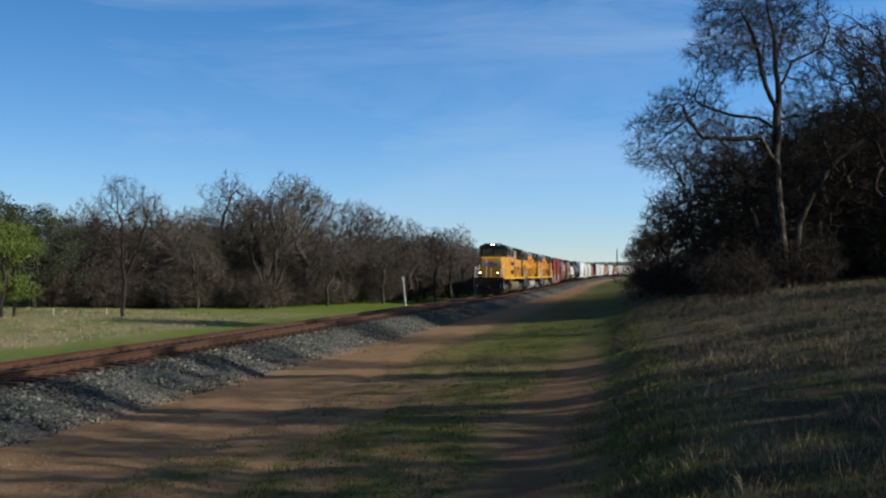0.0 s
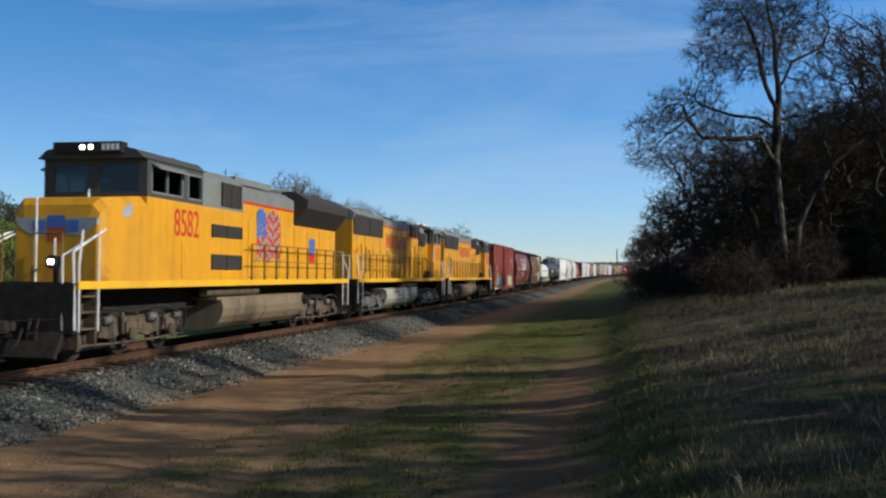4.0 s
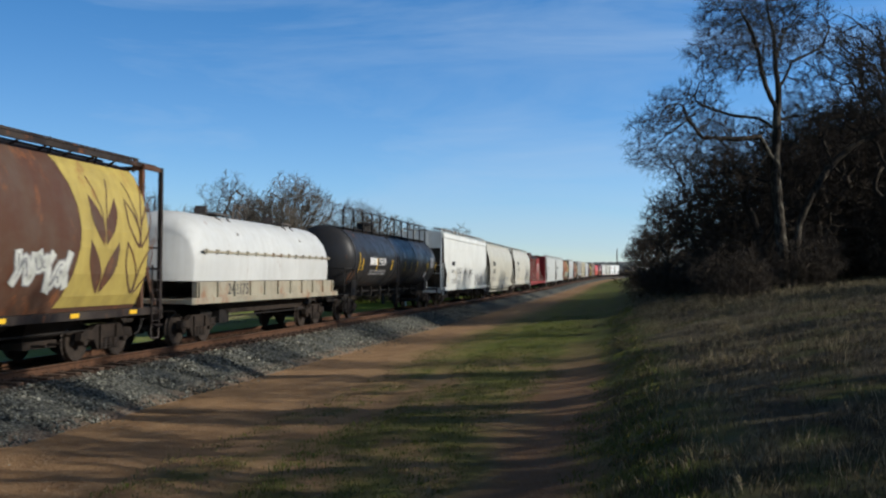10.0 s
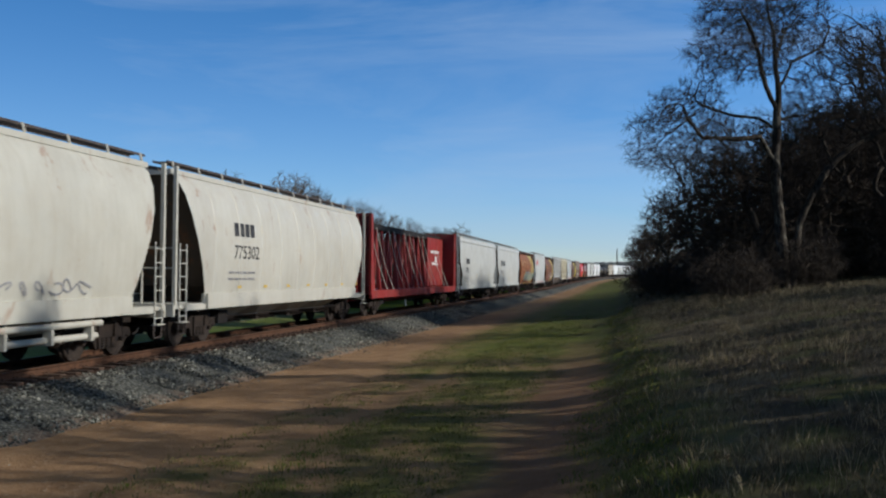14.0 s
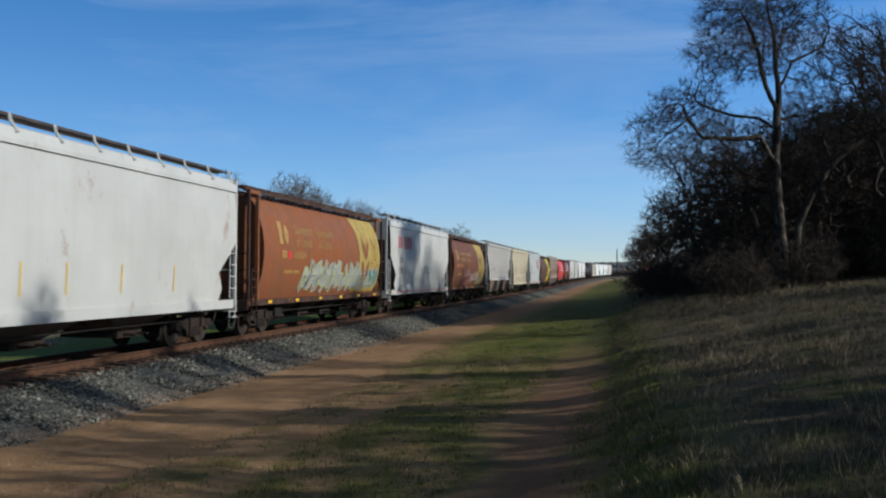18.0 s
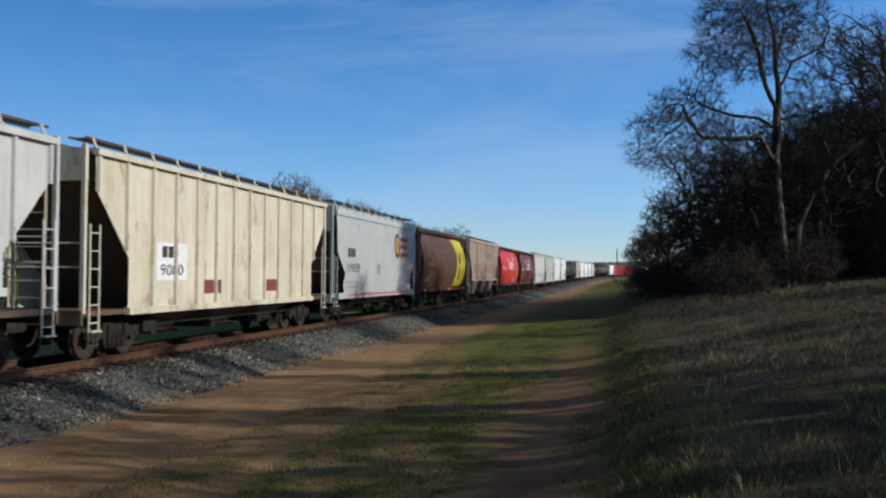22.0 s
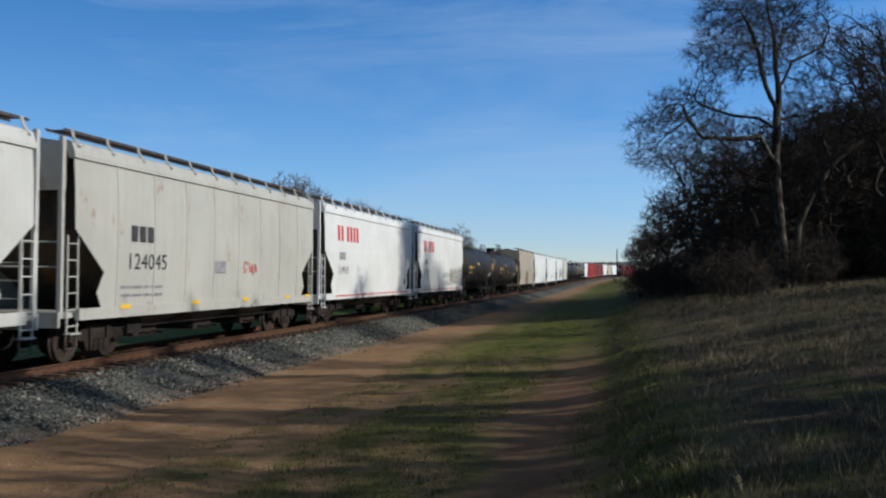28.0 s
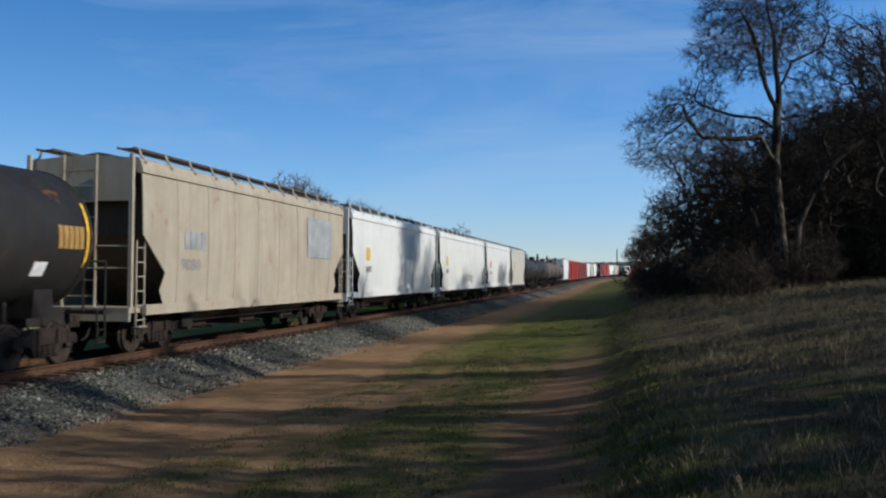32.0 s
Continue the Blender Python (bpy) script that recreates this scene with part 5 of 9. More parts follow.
def loco_base(root, L, yellow, truck_mat, flip):
    """Frame, deck, fuel tank, steps and pilots that all three share."""
    h = L / 2 - 0.75
    deck = 1.86

    def chassis(bm):
        box(bm, -h, h, -1.52, 1.52, deck - 0.09, deck)
        box(bm, -h + 0.6, h - 0.6, -0.55, 0.55, 1.05, deck - 0.09)
    solid("frame", chassis, M_BLACK, root)
    for sgn in (1, -1):
        def sill(bm):
            box(bm, -h, h, *sorted((sgn * 1.50, sgn * 1.555)), deck - 0.15, deck + 0.03)
        pieces("side_sill", sill, M_SILL, root)

        def tank_air(bm):
            rod(bm, (3.3, sgn * 1.12, 1.53), (-0.8, sgn * 1.12, 1.53), 0.15, 14)
        solid("air_reservoir", tank_air, M_BROWNTRUCK, root)
        for e in (1, -1):
            def steps(bm):
                for i, z in enumerate((0.40, 0.78, 1.16, 1.52)):
                    box(bm, *sorted((e * (h - 0.10), e * (h - 0.80))), *sorted((sgn * (1.20 - 0.02 * i), sgn * 1.50)), z, z + 0.04)
                for x in (h - 0.10, h - 0.80):
                    box(bm, *sorted((e * (x - 0.02), e * (x + 0.02))), *sorted((sgn * 1.16, sgn * 1.50)), 0.36, deck - 0.05)
                box(bm, *sorted((e * (h - 0.12), e * (h - 0.80))), *sorted((sgn * 1.14, sgn * 1.18)), 0.36, deck - 0.05)
            pieces("step", steps, M_BROWNTRUCK, root)

            def grab(bm):
                pipe(bm, [(e * (h - 0.06), sgn * 1.53, 0.75), (e * (h - 0.04), sgn * 1.53, 2.25), (e * (h - 0.55), sgn * 1.30, 3.05)], 0.024, 6)
                pipe(bm, [(e * (h - 0.84), sgn * 1.53, 0.75), (e * (h - 0.84), sgn * 1.53, 3.06)], 0.024, 6)
            solid("grab_iron", grab, M_GRAB, root, "white-painted step rail")

    def tank(bm):
        prism(bm, [(-1.42, 1.02), (-1.36, 1.30), (1.36, 1.30), (1.42, 1.02), (1.38, 0.78), (1.24, 0.56), (1.02, 0.40), (0.80, 0.34), (-0.80, 0.34), (-1.02, 0.40), (-1.24, 0.56), (-1.38, 0.78)], -4.7, 2.5, "x")
        for x in (-3.2, -0.9, 1.2):
            prism(bm, [(-1.43, 1.02), (-1.37, 1.31), (1.37, 1.31), (1.43, 1.02), (1.39, 0.77), (1.25, 0.55), (1.03, 0.39), (0.81, 0.33), (-0.81, 0.33), (-1.03, 0.39), (-1.25, 0.55), (-1.39, 0.77)], x - 0.02, x + 0.02, "x")
        box(bm, -5.0, 2.8, -1.35, 1.35, 1.28, 1.36)
    solid("fuel_tank", tank, M_TANKGREY if truck_mat is M_SILVER else M_TANKBROWNISH, root, "dented grey fuel tank")
    for e in (1, -1):
        def pilot(bm):
            box(bm, *sorted((e * (h - 0.02), e * (h + 0.10))), -1.48, 1.48, 0.72, deck - 0.02)
            prism(bm, [(e * (h + 0.08), 0.80), (e * (h + 0.45), 0.22), (e * (h + 0.36), 0.16), (e * h, 0.72)], -1.25, 1.25)
            for y in (-0.65, -0.45, 0.45, 0.65):
                pipe(bm, [(e * (h + 0.10), y, 1.05), (e * (h + 0.22), y, 0.75), (e * (h + 0.20), y, 0.48)], 0.03, 6)
        solid("pilot", pilot, M_TRUCK, root, "black plow and coupler pocket")
        add_coupler(root, e * L / 2, e)

        for sgn in (1, -1):
            def end_rail(bm):
                pipe(bm, [(e * (h - 0.02), sgn * 0.38, deck), (e * (h - 0.02), sgn * 0.38, deck + 1.1), (e * (h - 0.02), sgn * 1.12, deck + 1.1), (e * (h - 0.02), sgn * 1.12, deck)], 0.024, 6)
            solid("end_railing", end_rail, M_GRAB if flip else M_BROWNRAIL, root)
    loco_truck(root, L / 2 - 3.75, truck_mat, flip)
    loco_truck(root, -L / 2 + 3.75, truck_mat, flip)
    return h, deck


def cab_shell(root, x0, x1, y, z0, z1, mat_low, mat_up, split, win_z):
    """Cab walls round an empty inside, with openings for the windows. x1 is the front."""
    def low(bm):
        for sgn in (1, -1):
            box(bm, x0, x1, *sorted((sgn * (y - 0.06), sgn * y)), z0, split)
        box(bm, x0, x0 + 0.06, -y + 0.07, y - 0.07, z0, split)
        box(bm, x1 - 0.06, x1, -y + 0.07, y - 0.07, z0, split)
    pieces("cab_wall", low, mat_low, root)

    def up(bm):
        w0, w1 = win_z
        for sgn in (1, -1):
            ya, yb = sorted((sgn * (y - 0.06), sgn * y))
            box(bm, x0, x1, ya, yb, split, w0)
            box(bm, x0, x1, ya, yb, w1, z1)
            for a, b in ((x0, x0 + 0.12), (x0 + 0.95, x0 + 1.30), (x1 - 0.22, x1)):
                box(bm, a, b, ya, yb, w0, w1)
        for xe in (x0, x1 - 0.06):
            box(bm, xe, xe + 0.06, -y + 0.07, y - 0.07, split, w0)
            box(bm, xe, xe + 0.06, -y + 0.07, y - 0.07, w1, z1)
            for a in (-y + 0.07, -0.12, y - 0.25):
                box(bm, xe, xe + 0.06, a, a + 0.22, w0, w1)
    solid("cab_upper", up, mat_up, root)

    def inside(bm):
        box(bm, x0 + 0.1, x1 - 0.1, -y + 0.12, y - 0.12, split - 0.06, split - 0.02)
        for sgn in (1, -1):
            box(bm, x0 + 1.25, x0 + 1.4, *sorted((sgn * 0.55, sgn * 1.0)), split - 0.02, win_z[0] + 0.42)
        box(bm, x1 - 0.75, x1 - 0.35, -0.5, 0.5, split - 0.02, win_z[0] + 0.12)
    solid("cab_inside", inside, M_CABIN, root, "dark seat backs and control stand")

    for sgn in (1, -1):
        for a, b in ((x0 + 0.12, x0 + 0.95), (x0 + 1.30, x1 - 0.22)):
            def pane(bm):
                box(bm, a, b, *sorted((sgn * (y - 0.045), sgn * (y - 0.030))), *win_z)
            p = solid("cab_window", pane, M_GLASS, root, "clear side window")
            p.visible_shadow = False

            def rim(bm):
                for c in (a, b, (a + b) / 2 if b - a > 0.9 else a):
                    box(bm, c - 0.03, c + 0.03, *sorted((sgn * (y - 0.03), sgn * (y + 0.015))), *win_z)
                for z in win_z:
                    box(bm, a, b, *sorted((sgn * (y - 0.03), sgn * (y + 0.015))), z - 0.025, z + 0.025)
            solid("window_frame", rim, M_HARBOR, p)

        def shade(bm):
            prism(bm, [(sgn * y, win_z[1] + 0.08), (sgn * (y + 0.26), win_z[1] - 0.06), (sgn * (y + 0.26), win_z[1] - 0.09), (sgn * y, win_z[1] + 0.04)], x0 + 1.2, x1 - 0.2, "x")
        solid("sunshade", shade, M_HARBOR, root)
    for a, b in ((-y + 0.29, -0.12), (0.10, y - 0.25)):
        for xe, w in ((x1 - 0.045, "windscreen"), (x0 + 0.03, "rear_window")):
            def pane(bm):
                box(bm, xe, xe + 0.015, a, b, *win_z)
            p = solid(w, pane, M_GLASS, root, "dark reflecting windscreen")
            p.visible_shadow = False


def hood_unit(k, number, label, yellow, truck_mat):
    """A six-axle hood locomotive running long hood first: cab at its own +x end, car turned end for end."""
    root, L = car("diesel_locomotive", k, label, "locomotive", True, "locomotives of the train")
    h, deck = loco_base(root, L, yellow, truck_mat, True)
    # own +x is the cab end; places below are measured from the middle towards the cab
    cab0, cab1 = 6.15, 9.65
    shell0 = cab0 + 1.10
    near = -1
    # long hood
    def hood(bm):
        prism(bm, [(-1.0, deck), (-1.0, 4.66), (1.0, 4.66), (1.0, deck)], -9.75, cab0 + 0.05, "x")
        prism(bm, [(-1.0, deck), (-1.0, 4.06), (1.0, 4.06), (1.0, deck)], cab0 + 0.05, shell0, "x")
    solid("long_hood", hood, yellow, root)

    def neck(bm):
        prism(bm, [(-0.99, 4.06), (-0.99, 4.98), (0.99, 4.98), (0.99, 4.06)], cab0 + 0.05, shell0, "x")
    solid("cab_neck", neck, M_HARBOR, root)

    def top(bm):
        prism(bm, [(-1.01, 4.66), (-1.01, 4.98), (-0.62, 5.17), (0.62, 5.17), (1.01, 4.98), (1.01, 4.66)], -4.1, cab0 + 0.05, "x")
        prism(bm, [(-1.01, 4.66), (-1.08, 4.90), (-1.08, 5.02), (-0.76, 5.20), (0.76, 5.20), (1.08, 5.02), (1.08, 4.90), (1.01, 4.66)], -9.75, -4.1, "x")
    solid("hood_roof", top, M_HARBOR, root)
    for sgn in (1, -1):
        def rad(bm):
            for i in range(2):
                a = -9.6 + 2.72 * i
                prism(bm, [(sgn * 1.01, 4.00), (sgn * 1.05, 4.0), (sgn * 1.09, 4.94), (sgn * 1.01, 4.94)], a, a + 2.60, "x")
                for j in range(10):
                    z = 4.06 + 0.085 * j
                    yy = 1.05 + 0.04 * (z - 4.0) / 0.94
                    box(bm, a, a + 2.60, *sorted((sgn * yy, sgn * (yy + 0.02))), z, z + 0.02)
        solid("radiator_grille", rad, M_GRILLE, root, "dark flared radiator intake")

        def dyn(bm):
            grid_panel(bm, 2.2, 4.45, 1.01, 4.34, 5.05, sgn, 8, 0.07)
        solid("brake_grille", dyn, M_GRILLE, root)

        def low(bm):
            grid_panel(bm, 4.55, 6.05, 1.01, 3.86, 4.70, sgn, 10, 0.07)
        solid("inlet_grille", low, M_GRILLE, root)

        def line(bm):
            box(bm, -3.9, 1.9, *sorted((sgn * 1.0, sgn * 1.016)), 4.60, 4.68)
            box(bm, 1.55, 1.9, *sorted((sgn * 1.0, sgn * 1.017)), 4.36, 4.66)
            box(bm, 2.0, cab0, *sorted((sgn * 1.0, sgn * 1.012)), 4.26, 4.33)
        pieces("red_line", line, M_LOCORED, root)
        for i in range(9):
            a = -8.9 + i * 1.42

            def door(bm):
                hood_door(bm, 0, 1.30, 1.0, deck + 0.15, 3.40, sgn)
            mpart("hood_door", ("hooddoor", sgn, yellow.name), door, yellow, root, pose(a, 0, 0))
        handrail(root, (-9.4, 6.1), sgn, 14, 1.47, deck)

        def grab(bm):
            pipe(bm, [(6.2, sgn * 1.47, deck), (6.2, sgn * 1.47, 3.0), (7.0, sgn * 1.46, 3.0), (7.2, sgn * 1.46, 3.9)], 0.022, 6)
        solid("cab_handrail", grab, M_GRAB, root)

        def ballast(bm):
            box(bm, 6.0, 7.2, *sorted((sgn * 1.03, sgn * 1.40)), deck, deck + 0.24)
            box(bm, 6.35, 7.2, *sorted((sgn * 1.03, sgn * 1.36)), deck + 0.24, deck + 0.46)
        solid("cab_steps", ballast, M_GRILLE, root)
    cab_shell(root, shell0, cab1, 1.42, deck, 5.02, yellow, M_HARBOR, 4.08, (4.12, 4.80))
    for sgn in (1, -1):
        door = solid("cab_door", lambda bm: box(bm, shell0 - 0.82, shell0 - 0.10, *sorted((sgn * 1.0, sgn * 1.025)), deck + 0.45, 4.0), yellow, root, "cab door set back behind the side wall")
        solid("door_frame", lambda bm: box(bm, shell0 - 0.86, shell0 - 0.06, *sorted((sgn * 0.995, sgn * 1.012)), deck + 0.41, 4.04), M_BROWNRAIL, door)
        solid("door_handle", lambda bm: box(bm, shell0 - 0.76, shell0 - 0.70, *sorted((sgn * 1.024, sgn * 1.06)), 3.0, 3.2), M_BLACK, door)
        win = solid("rear_window", lambda bm: box(bm, shell0 - 0.80, shell0 - 0.16, *sorted((sgn * 0.99, sgn * 1.005)), 4.16, 4.84), M_GRILLE, root, "dark small window in the cab's neck")
        solid("window_frame", lambda bm: [box(bm, a, b, *sorted((sgn * 1.0, sgn * 1.03)), z0, z1) for a, b, z0, z1 in ((shell0 - 0.86, shell0 - 0.80, 4.10, 4.90), (shell0 - 0.16, shell0 - 0.10, 4.10, 4.90), (shell0 - 0.80, shell0 - 0.16, 4.84, 4.90), (shell0 - 0.80, shell0 - 0.16, 4.10, 4.16))], M_HARBOR, win)

    def line2(bm):
        for sgn in (1, -1):
            box(bm, shell0 + 0.02, cab1, *sorted((sgn * 1.42, sgn * 1.43)), 4.02, 4.09)
    pieces("red_line", line2, M_LOCORED, root)

    def roof(bm):
        prism(bm, [(-1.46, 4.98), (-1.40, 5.10), (-0.70, 5.28), (0.70, 5.28), (1.40, 5.10), (1.46, 4.98)], cab0 - 0.05, cab1 + 0.12, "x")
    solid("cab_roof", roof, M_HARBOR, root)

    def nose(bm):
        rows = []
        for x, y, t in ((cab1 - 0.05, 1.18, 3.90), (cab1 + 0.55, 1.15, 3.82), (cab1 + 0.75, 1.08, 3.62), (cab1 + 0.82, 1.02, 3.3)):
            rows.append([bm.verts.new(p) for p in ((x, -y, deck), (x, -y, t - 0.2), (x, -y + 0.2, t), (x, y - 0.2, t), (x, y, t - 0.2), (x, y, deck))])
        for r0, r1 in zip(rows[:-1], rows[1:]):
            for i in range(5):
                bm.faces.new((r0[i], r0[i + 1], r1[i + 1], r1[i]))
        bm.faces.new(rows[-1])
        bm.faces.new(rows[0][::-1])
    solid("nose", nose, yellow, root)

    for x in (-8.9, -7.3, -5.7):
        mpart("radiator_fan", "fan", roof_fan, M_HARBOR, root, pose(x, 0, 5.19))

    def bits(bm):
        box(bm, 2.4, 4.3, -0.7, 0.7, 5.16, 5.30)
        box(bm, -1.2, 0.4, -0.35, 0.35, 5.16, 5.32)
        lathe(bm, [(0, 0.12), (0.25, 0.12)], (-2.6, 0.3, 5.16), (0, 0, 1), 10)
    pieces("exhaust_housing", bits, M_HARBOR, root)

    def horn(bm):
        for y in (-0.25, 0.0, 0.25):
            lathe(bm, [(0, 0.03), (0.25, 0.05), (0.38, 0.10), (0.40, 0.11)], (cab0 + 1.2, y, 5.40), (1, 0, 0), 10)
        box(bm, cab0 + 1.15, cab0 + 1.3, -0.3, 0.3, 5.24, 5.42)
    solid("horn", horn, M_GRAB, root)

    for x, y in ((cab0 + 0.5, -0.8), (cab0 + 2.1, -0.55), (cab0 + 2.4, -0.55)):
        mpart("antenna_dome", "dome", lambda bm: lathe(bm, [(0, 0.14), (0.10, 0.13), (0.16, 0.08), (0.18, 0.02)], (0, 0, 0), (0, 0, 1), 12), M_GRAB, root, pose(x, y, 5.22))
    for sgn in (1, -1):
        for x, z0, z1 in ((-8.35, 2.3, 3.55), (-7.45, 2.2, 3.4), (-6.9, 2.3, 3.3), (2.25, 2.2, 3.5), (3.35, 2.9, 3.75), (4.45, 2.3, 3.9)):
            def upright(bm):
                rod(bm, (0, sgn * 1.05, z0), (0, sgn * 1.05, z1), 0.022, 6)
                for z in (z0, z1):
                    rod(bm, (0, sgn * 1.0, z), (0, sgn * 1.05, z), 0.02, 5)
            mpart("hood_grab", ("hoodgrab", sgn, z0, z1), upright, M_BROWNRAIL, root, pose(x, 0, 0))
        for i in range(9):
            def latch(bm):
                box(bm, -0.03, 0.03, *sorted((sgn * 1.0, sgn * 1.035)), -0.06, 0.06)
            mpart("latch", ("latch", sgn), latch, M_BROWNRAIL, root, pose(-3.3 + 0.62 * i, 0, 4.18 + 0.05 * (i % 2)))
        for i in range(10):
            def gap(bm):
                box(bm, -0.012, 0.012, *sorted((sgn * 1.0, sgn * 1.012)), deck + 0.1, 3.95)
            mpart("door_gap", ("doorgap", sgn, deck), gap, M_BROWNRAIL, root, pose(-8.95 + i * 1.42, 0, 0))
    side = Side([(1.0, 0), (1.0, 6)], near)
    cab_side = Side([(1.42, 0), (1.42, 6)], near)
    blocks(root, [5, 7], -3.4, 3.52, 0.60, side, M_LOCORED, 4.9, "brand_mark", 0.5)
    letter(root, number, 7.78, 3.04, 0.80, cab_side, M_LOCORED, 1.55, "number")
    letter(root, number, -9.5, 3.05, 0.24, Side([(1.018, 0), (1.018, 6)], near), M_LOCORED, 0.7, "number")
    patch(root, -3.2, -3.0, 3.30, 3.50, side, M_WHITE, "notice")
    patch(root, -2.2, -2.05, 2.8, 2.95, side, M_WHITE, "notice")
    return root


def lead_unit(k):
    """The leading locomotive: wide nose, lit lamps, dark flared radiators at the rear."""
    root, L = car("diesel_locomotive", k, "leading yellow and grey diesel locomotive with lit headlights", "locomotive", False, "locomotives of the train")
    yellow = M_YELLOW
    h, deck = loco_base(root, L, yellow, M_BROWNTRUCK, False)
    cab0, cab1 = 4.1, 7.35
    cab_shell(root, cab0, cab1, 1.46, deck, 5.05, yellow, M_CABDARK, 4.05, (4.18, 4.86))

    def roof(bm):
        prism(bm, [(-1.50, 5.02), (-1.25, 5.24), (-0.70, 5.36), (0.70, 5.36), (1.25, 5.24), (1.50, 5.02)], cab0 - 0.1, cab1 + 0.25, "x")
    solid("cab_roof", roof, M_CABDARK, root)

    def board(bm):
        box(bm, cab1 + 0.10, cab1 + 0.42, -0.95, 0.95, 5.14, 5.42)
    bd = solid("number_board", board, M_BLACK, root)

    def heads(bm):
        for y in (-0.12, 0.12):
            lathe(bm, [(0, 0.066), (0.03, 0.066)], (cab1 + 0.41, y, 5.28), (1, 0, 0), 14)
    pieces("headlight", heads, M_LAMP, bd, "lit round headlight")
    front = cab1 + 0.44

    def digits(bm):
        for y in (0.42, 0.55, 0.68, 0.81):
            box(bm, front - 0.02, front - 0.012, y, y + 0.09, 5.20, 5.36)
    solid("number", digits, M_WHITE, bd)

    def nose(bm):
        rows = []
        for x, y, t in ((cab1 - 0.03, 1.46, 4.05), (cab1 + 0.35, 1.44, 4.02), (cab1 + 1.45, 1.22, 3.90), (cab1 + 1.62, 1.12, 3.72), (cab1 + 1.66, 1.06, 3.4)):
            rows.append([bm.verts.new(p) for p in ((x, -y, deck), (x, -y, t - 0.22), (x, -y + 0.2, t), (x, y - 0.2, t), (x, y, t - 0.22), (x, y, deck))])
        for r0, r1 in zip(rows[:-1], rows[1:]):
            for i in range(5):
                bm.faces.new((r0[i], r0[i + 1], r1[i + 1], r1[i]))
        bm.faces.new(rows[-1])
        bm.faces.new(rows[0][::-1])
    nz = solid("nose", nose, yellow, root)
    nx = cab1 + 1.66

    def slab(bm, y0, y1, z0, z1, off=0.0, lean=0.0):
        v = [bm.verts.new((nx + 0.012 + off, y, z)) for y, z in ((y0, z0), (y1, z0), (y1, z1), (y0, z1))]
        bm.faces.new(v)

    for sgn in (1, -1):
        def wing(bm):
            v = [bm.verts.new((nx + 0.012, y, z)) for y, z in ((sgn * 0.25, 2.98), (sgn * 0.66, 3.0), (sgn * 1.04, 3.22), (sgn * 1.05, 3.40), (sgn * 0.25, 3.40))]
            bm.faces.new(v if sgn > 0 else v[::-1])
            w = [bm.verts.new(p) for p in ((nx + 0.01, sgn * 1.07, 3.22), (nx - 0.10, sgn * 1.165, 3.30), (cab1 + 0.62, sgn * 1.402, 3.52), (cab1 + 0.62, sgn * 1.402, 3.82), (nx - 0.10, sgn * 1.165, 3.56), (nx + 0.01, sgn * 1.07, 3.38))]
            bm.faces.new(w if sgn > 0 else w[::-1])
        solid("wing_stripe", wing, M_WINGGREY, nz, "grey wing spread across the nose")

    def shield(bm):
        slab(bm, -0.24, 0.24, 3.16, 3.46, 0.006)
        slab(bm, 0.30, 0.60, 3.06, 3.34, 0.006)
        slab(bm, -0.60, -0.30, 3.06, 3.34, 0.006)
    solid("shield_top", shield, M_WINGBLUE, nz)

    def stripes(bm):
        for i in range(5):
            y = -0.22 + 0.096 * i
            slab(bm, y, y + 0.05, 2.82, 3.16, 0.006)
    solid("shield_stripe_field", stripes, M_LOCORED, nz)

    for y in (-0.9, 0.9):
        def ditch(bm):
            lathe(bm, [(0, 0.062), (0.05, 0.062)], (h + 0.04, y, 2.32), (1, 0, 0), 14)
        lamp = solid("ditch_light", ditch, M_LAMP, root, "lit ditch light on the pilot deck")

        def cans(bm):
            lathe(bm, [(-0.30, 0.10), (-0.02, 0.16), (0.04, 0.16)], (h, y, 2.32), (1, 0, 0), 14)
            box(bm, h - 0.2, h - 0.1, y - 0.05, y + 0.05, deck, 2.2)
        solid("lamp_housing", cans, M_BLACK, lamp)

    for y, z in ((-0.45, 3.9), (0.05, 2.9)):
        solid("nose_grab", lambda bm: rod(bm, (nx + 0.12, y, deck), (nx + 0.12, y, z), 0.025, 6), M_GRAB, root)
    solid("roof_grab", lambda bm: pipe(bm, [(nx - 0.5, 0.55, 3.90), (nx - 0.4, 0.60, 4.12), (nx - 0.3, 0.65, 3.90)], 0.02, 6), M_GRAB, root)
    for sgn in (1, -1):
        solid("corner_handrail", lambda bm: pipe(bm, [(nx - 0.25, sgn * 1.18, 3.15), (h + 0.02, sgn * 1.42, 2.55), (h + 0.05, sgn * 1.50, 0.80)], 0.03, 6), M_GRAB, root, "white-painted corner handrail")
        solid("corner_handrail", lambda bm: pipe(bm, [(nx - 0.10, sgn * 1.12, 3.05), (h + 0.06, sgn * 1.18, 2.45), (h + 0.08, sgn * 1.22, 0.80)], 0.028, 6), M_GRAB, root, "white-painted corner handrail")
    # hood
    def hood(bm):
        prism(bm, [(-1.08, deck), (-1.08, 4.50), (1.08, 4.50), (1.08, deck)], -9.9, 0.9, "x")
        prism(bm, [(-1.40, deck), (-1.40, 4.05), (1.40, 4.05), (1.40, deck)], 0.9, cab0, "x")
    solid("long_hood", hood, yellow, root)

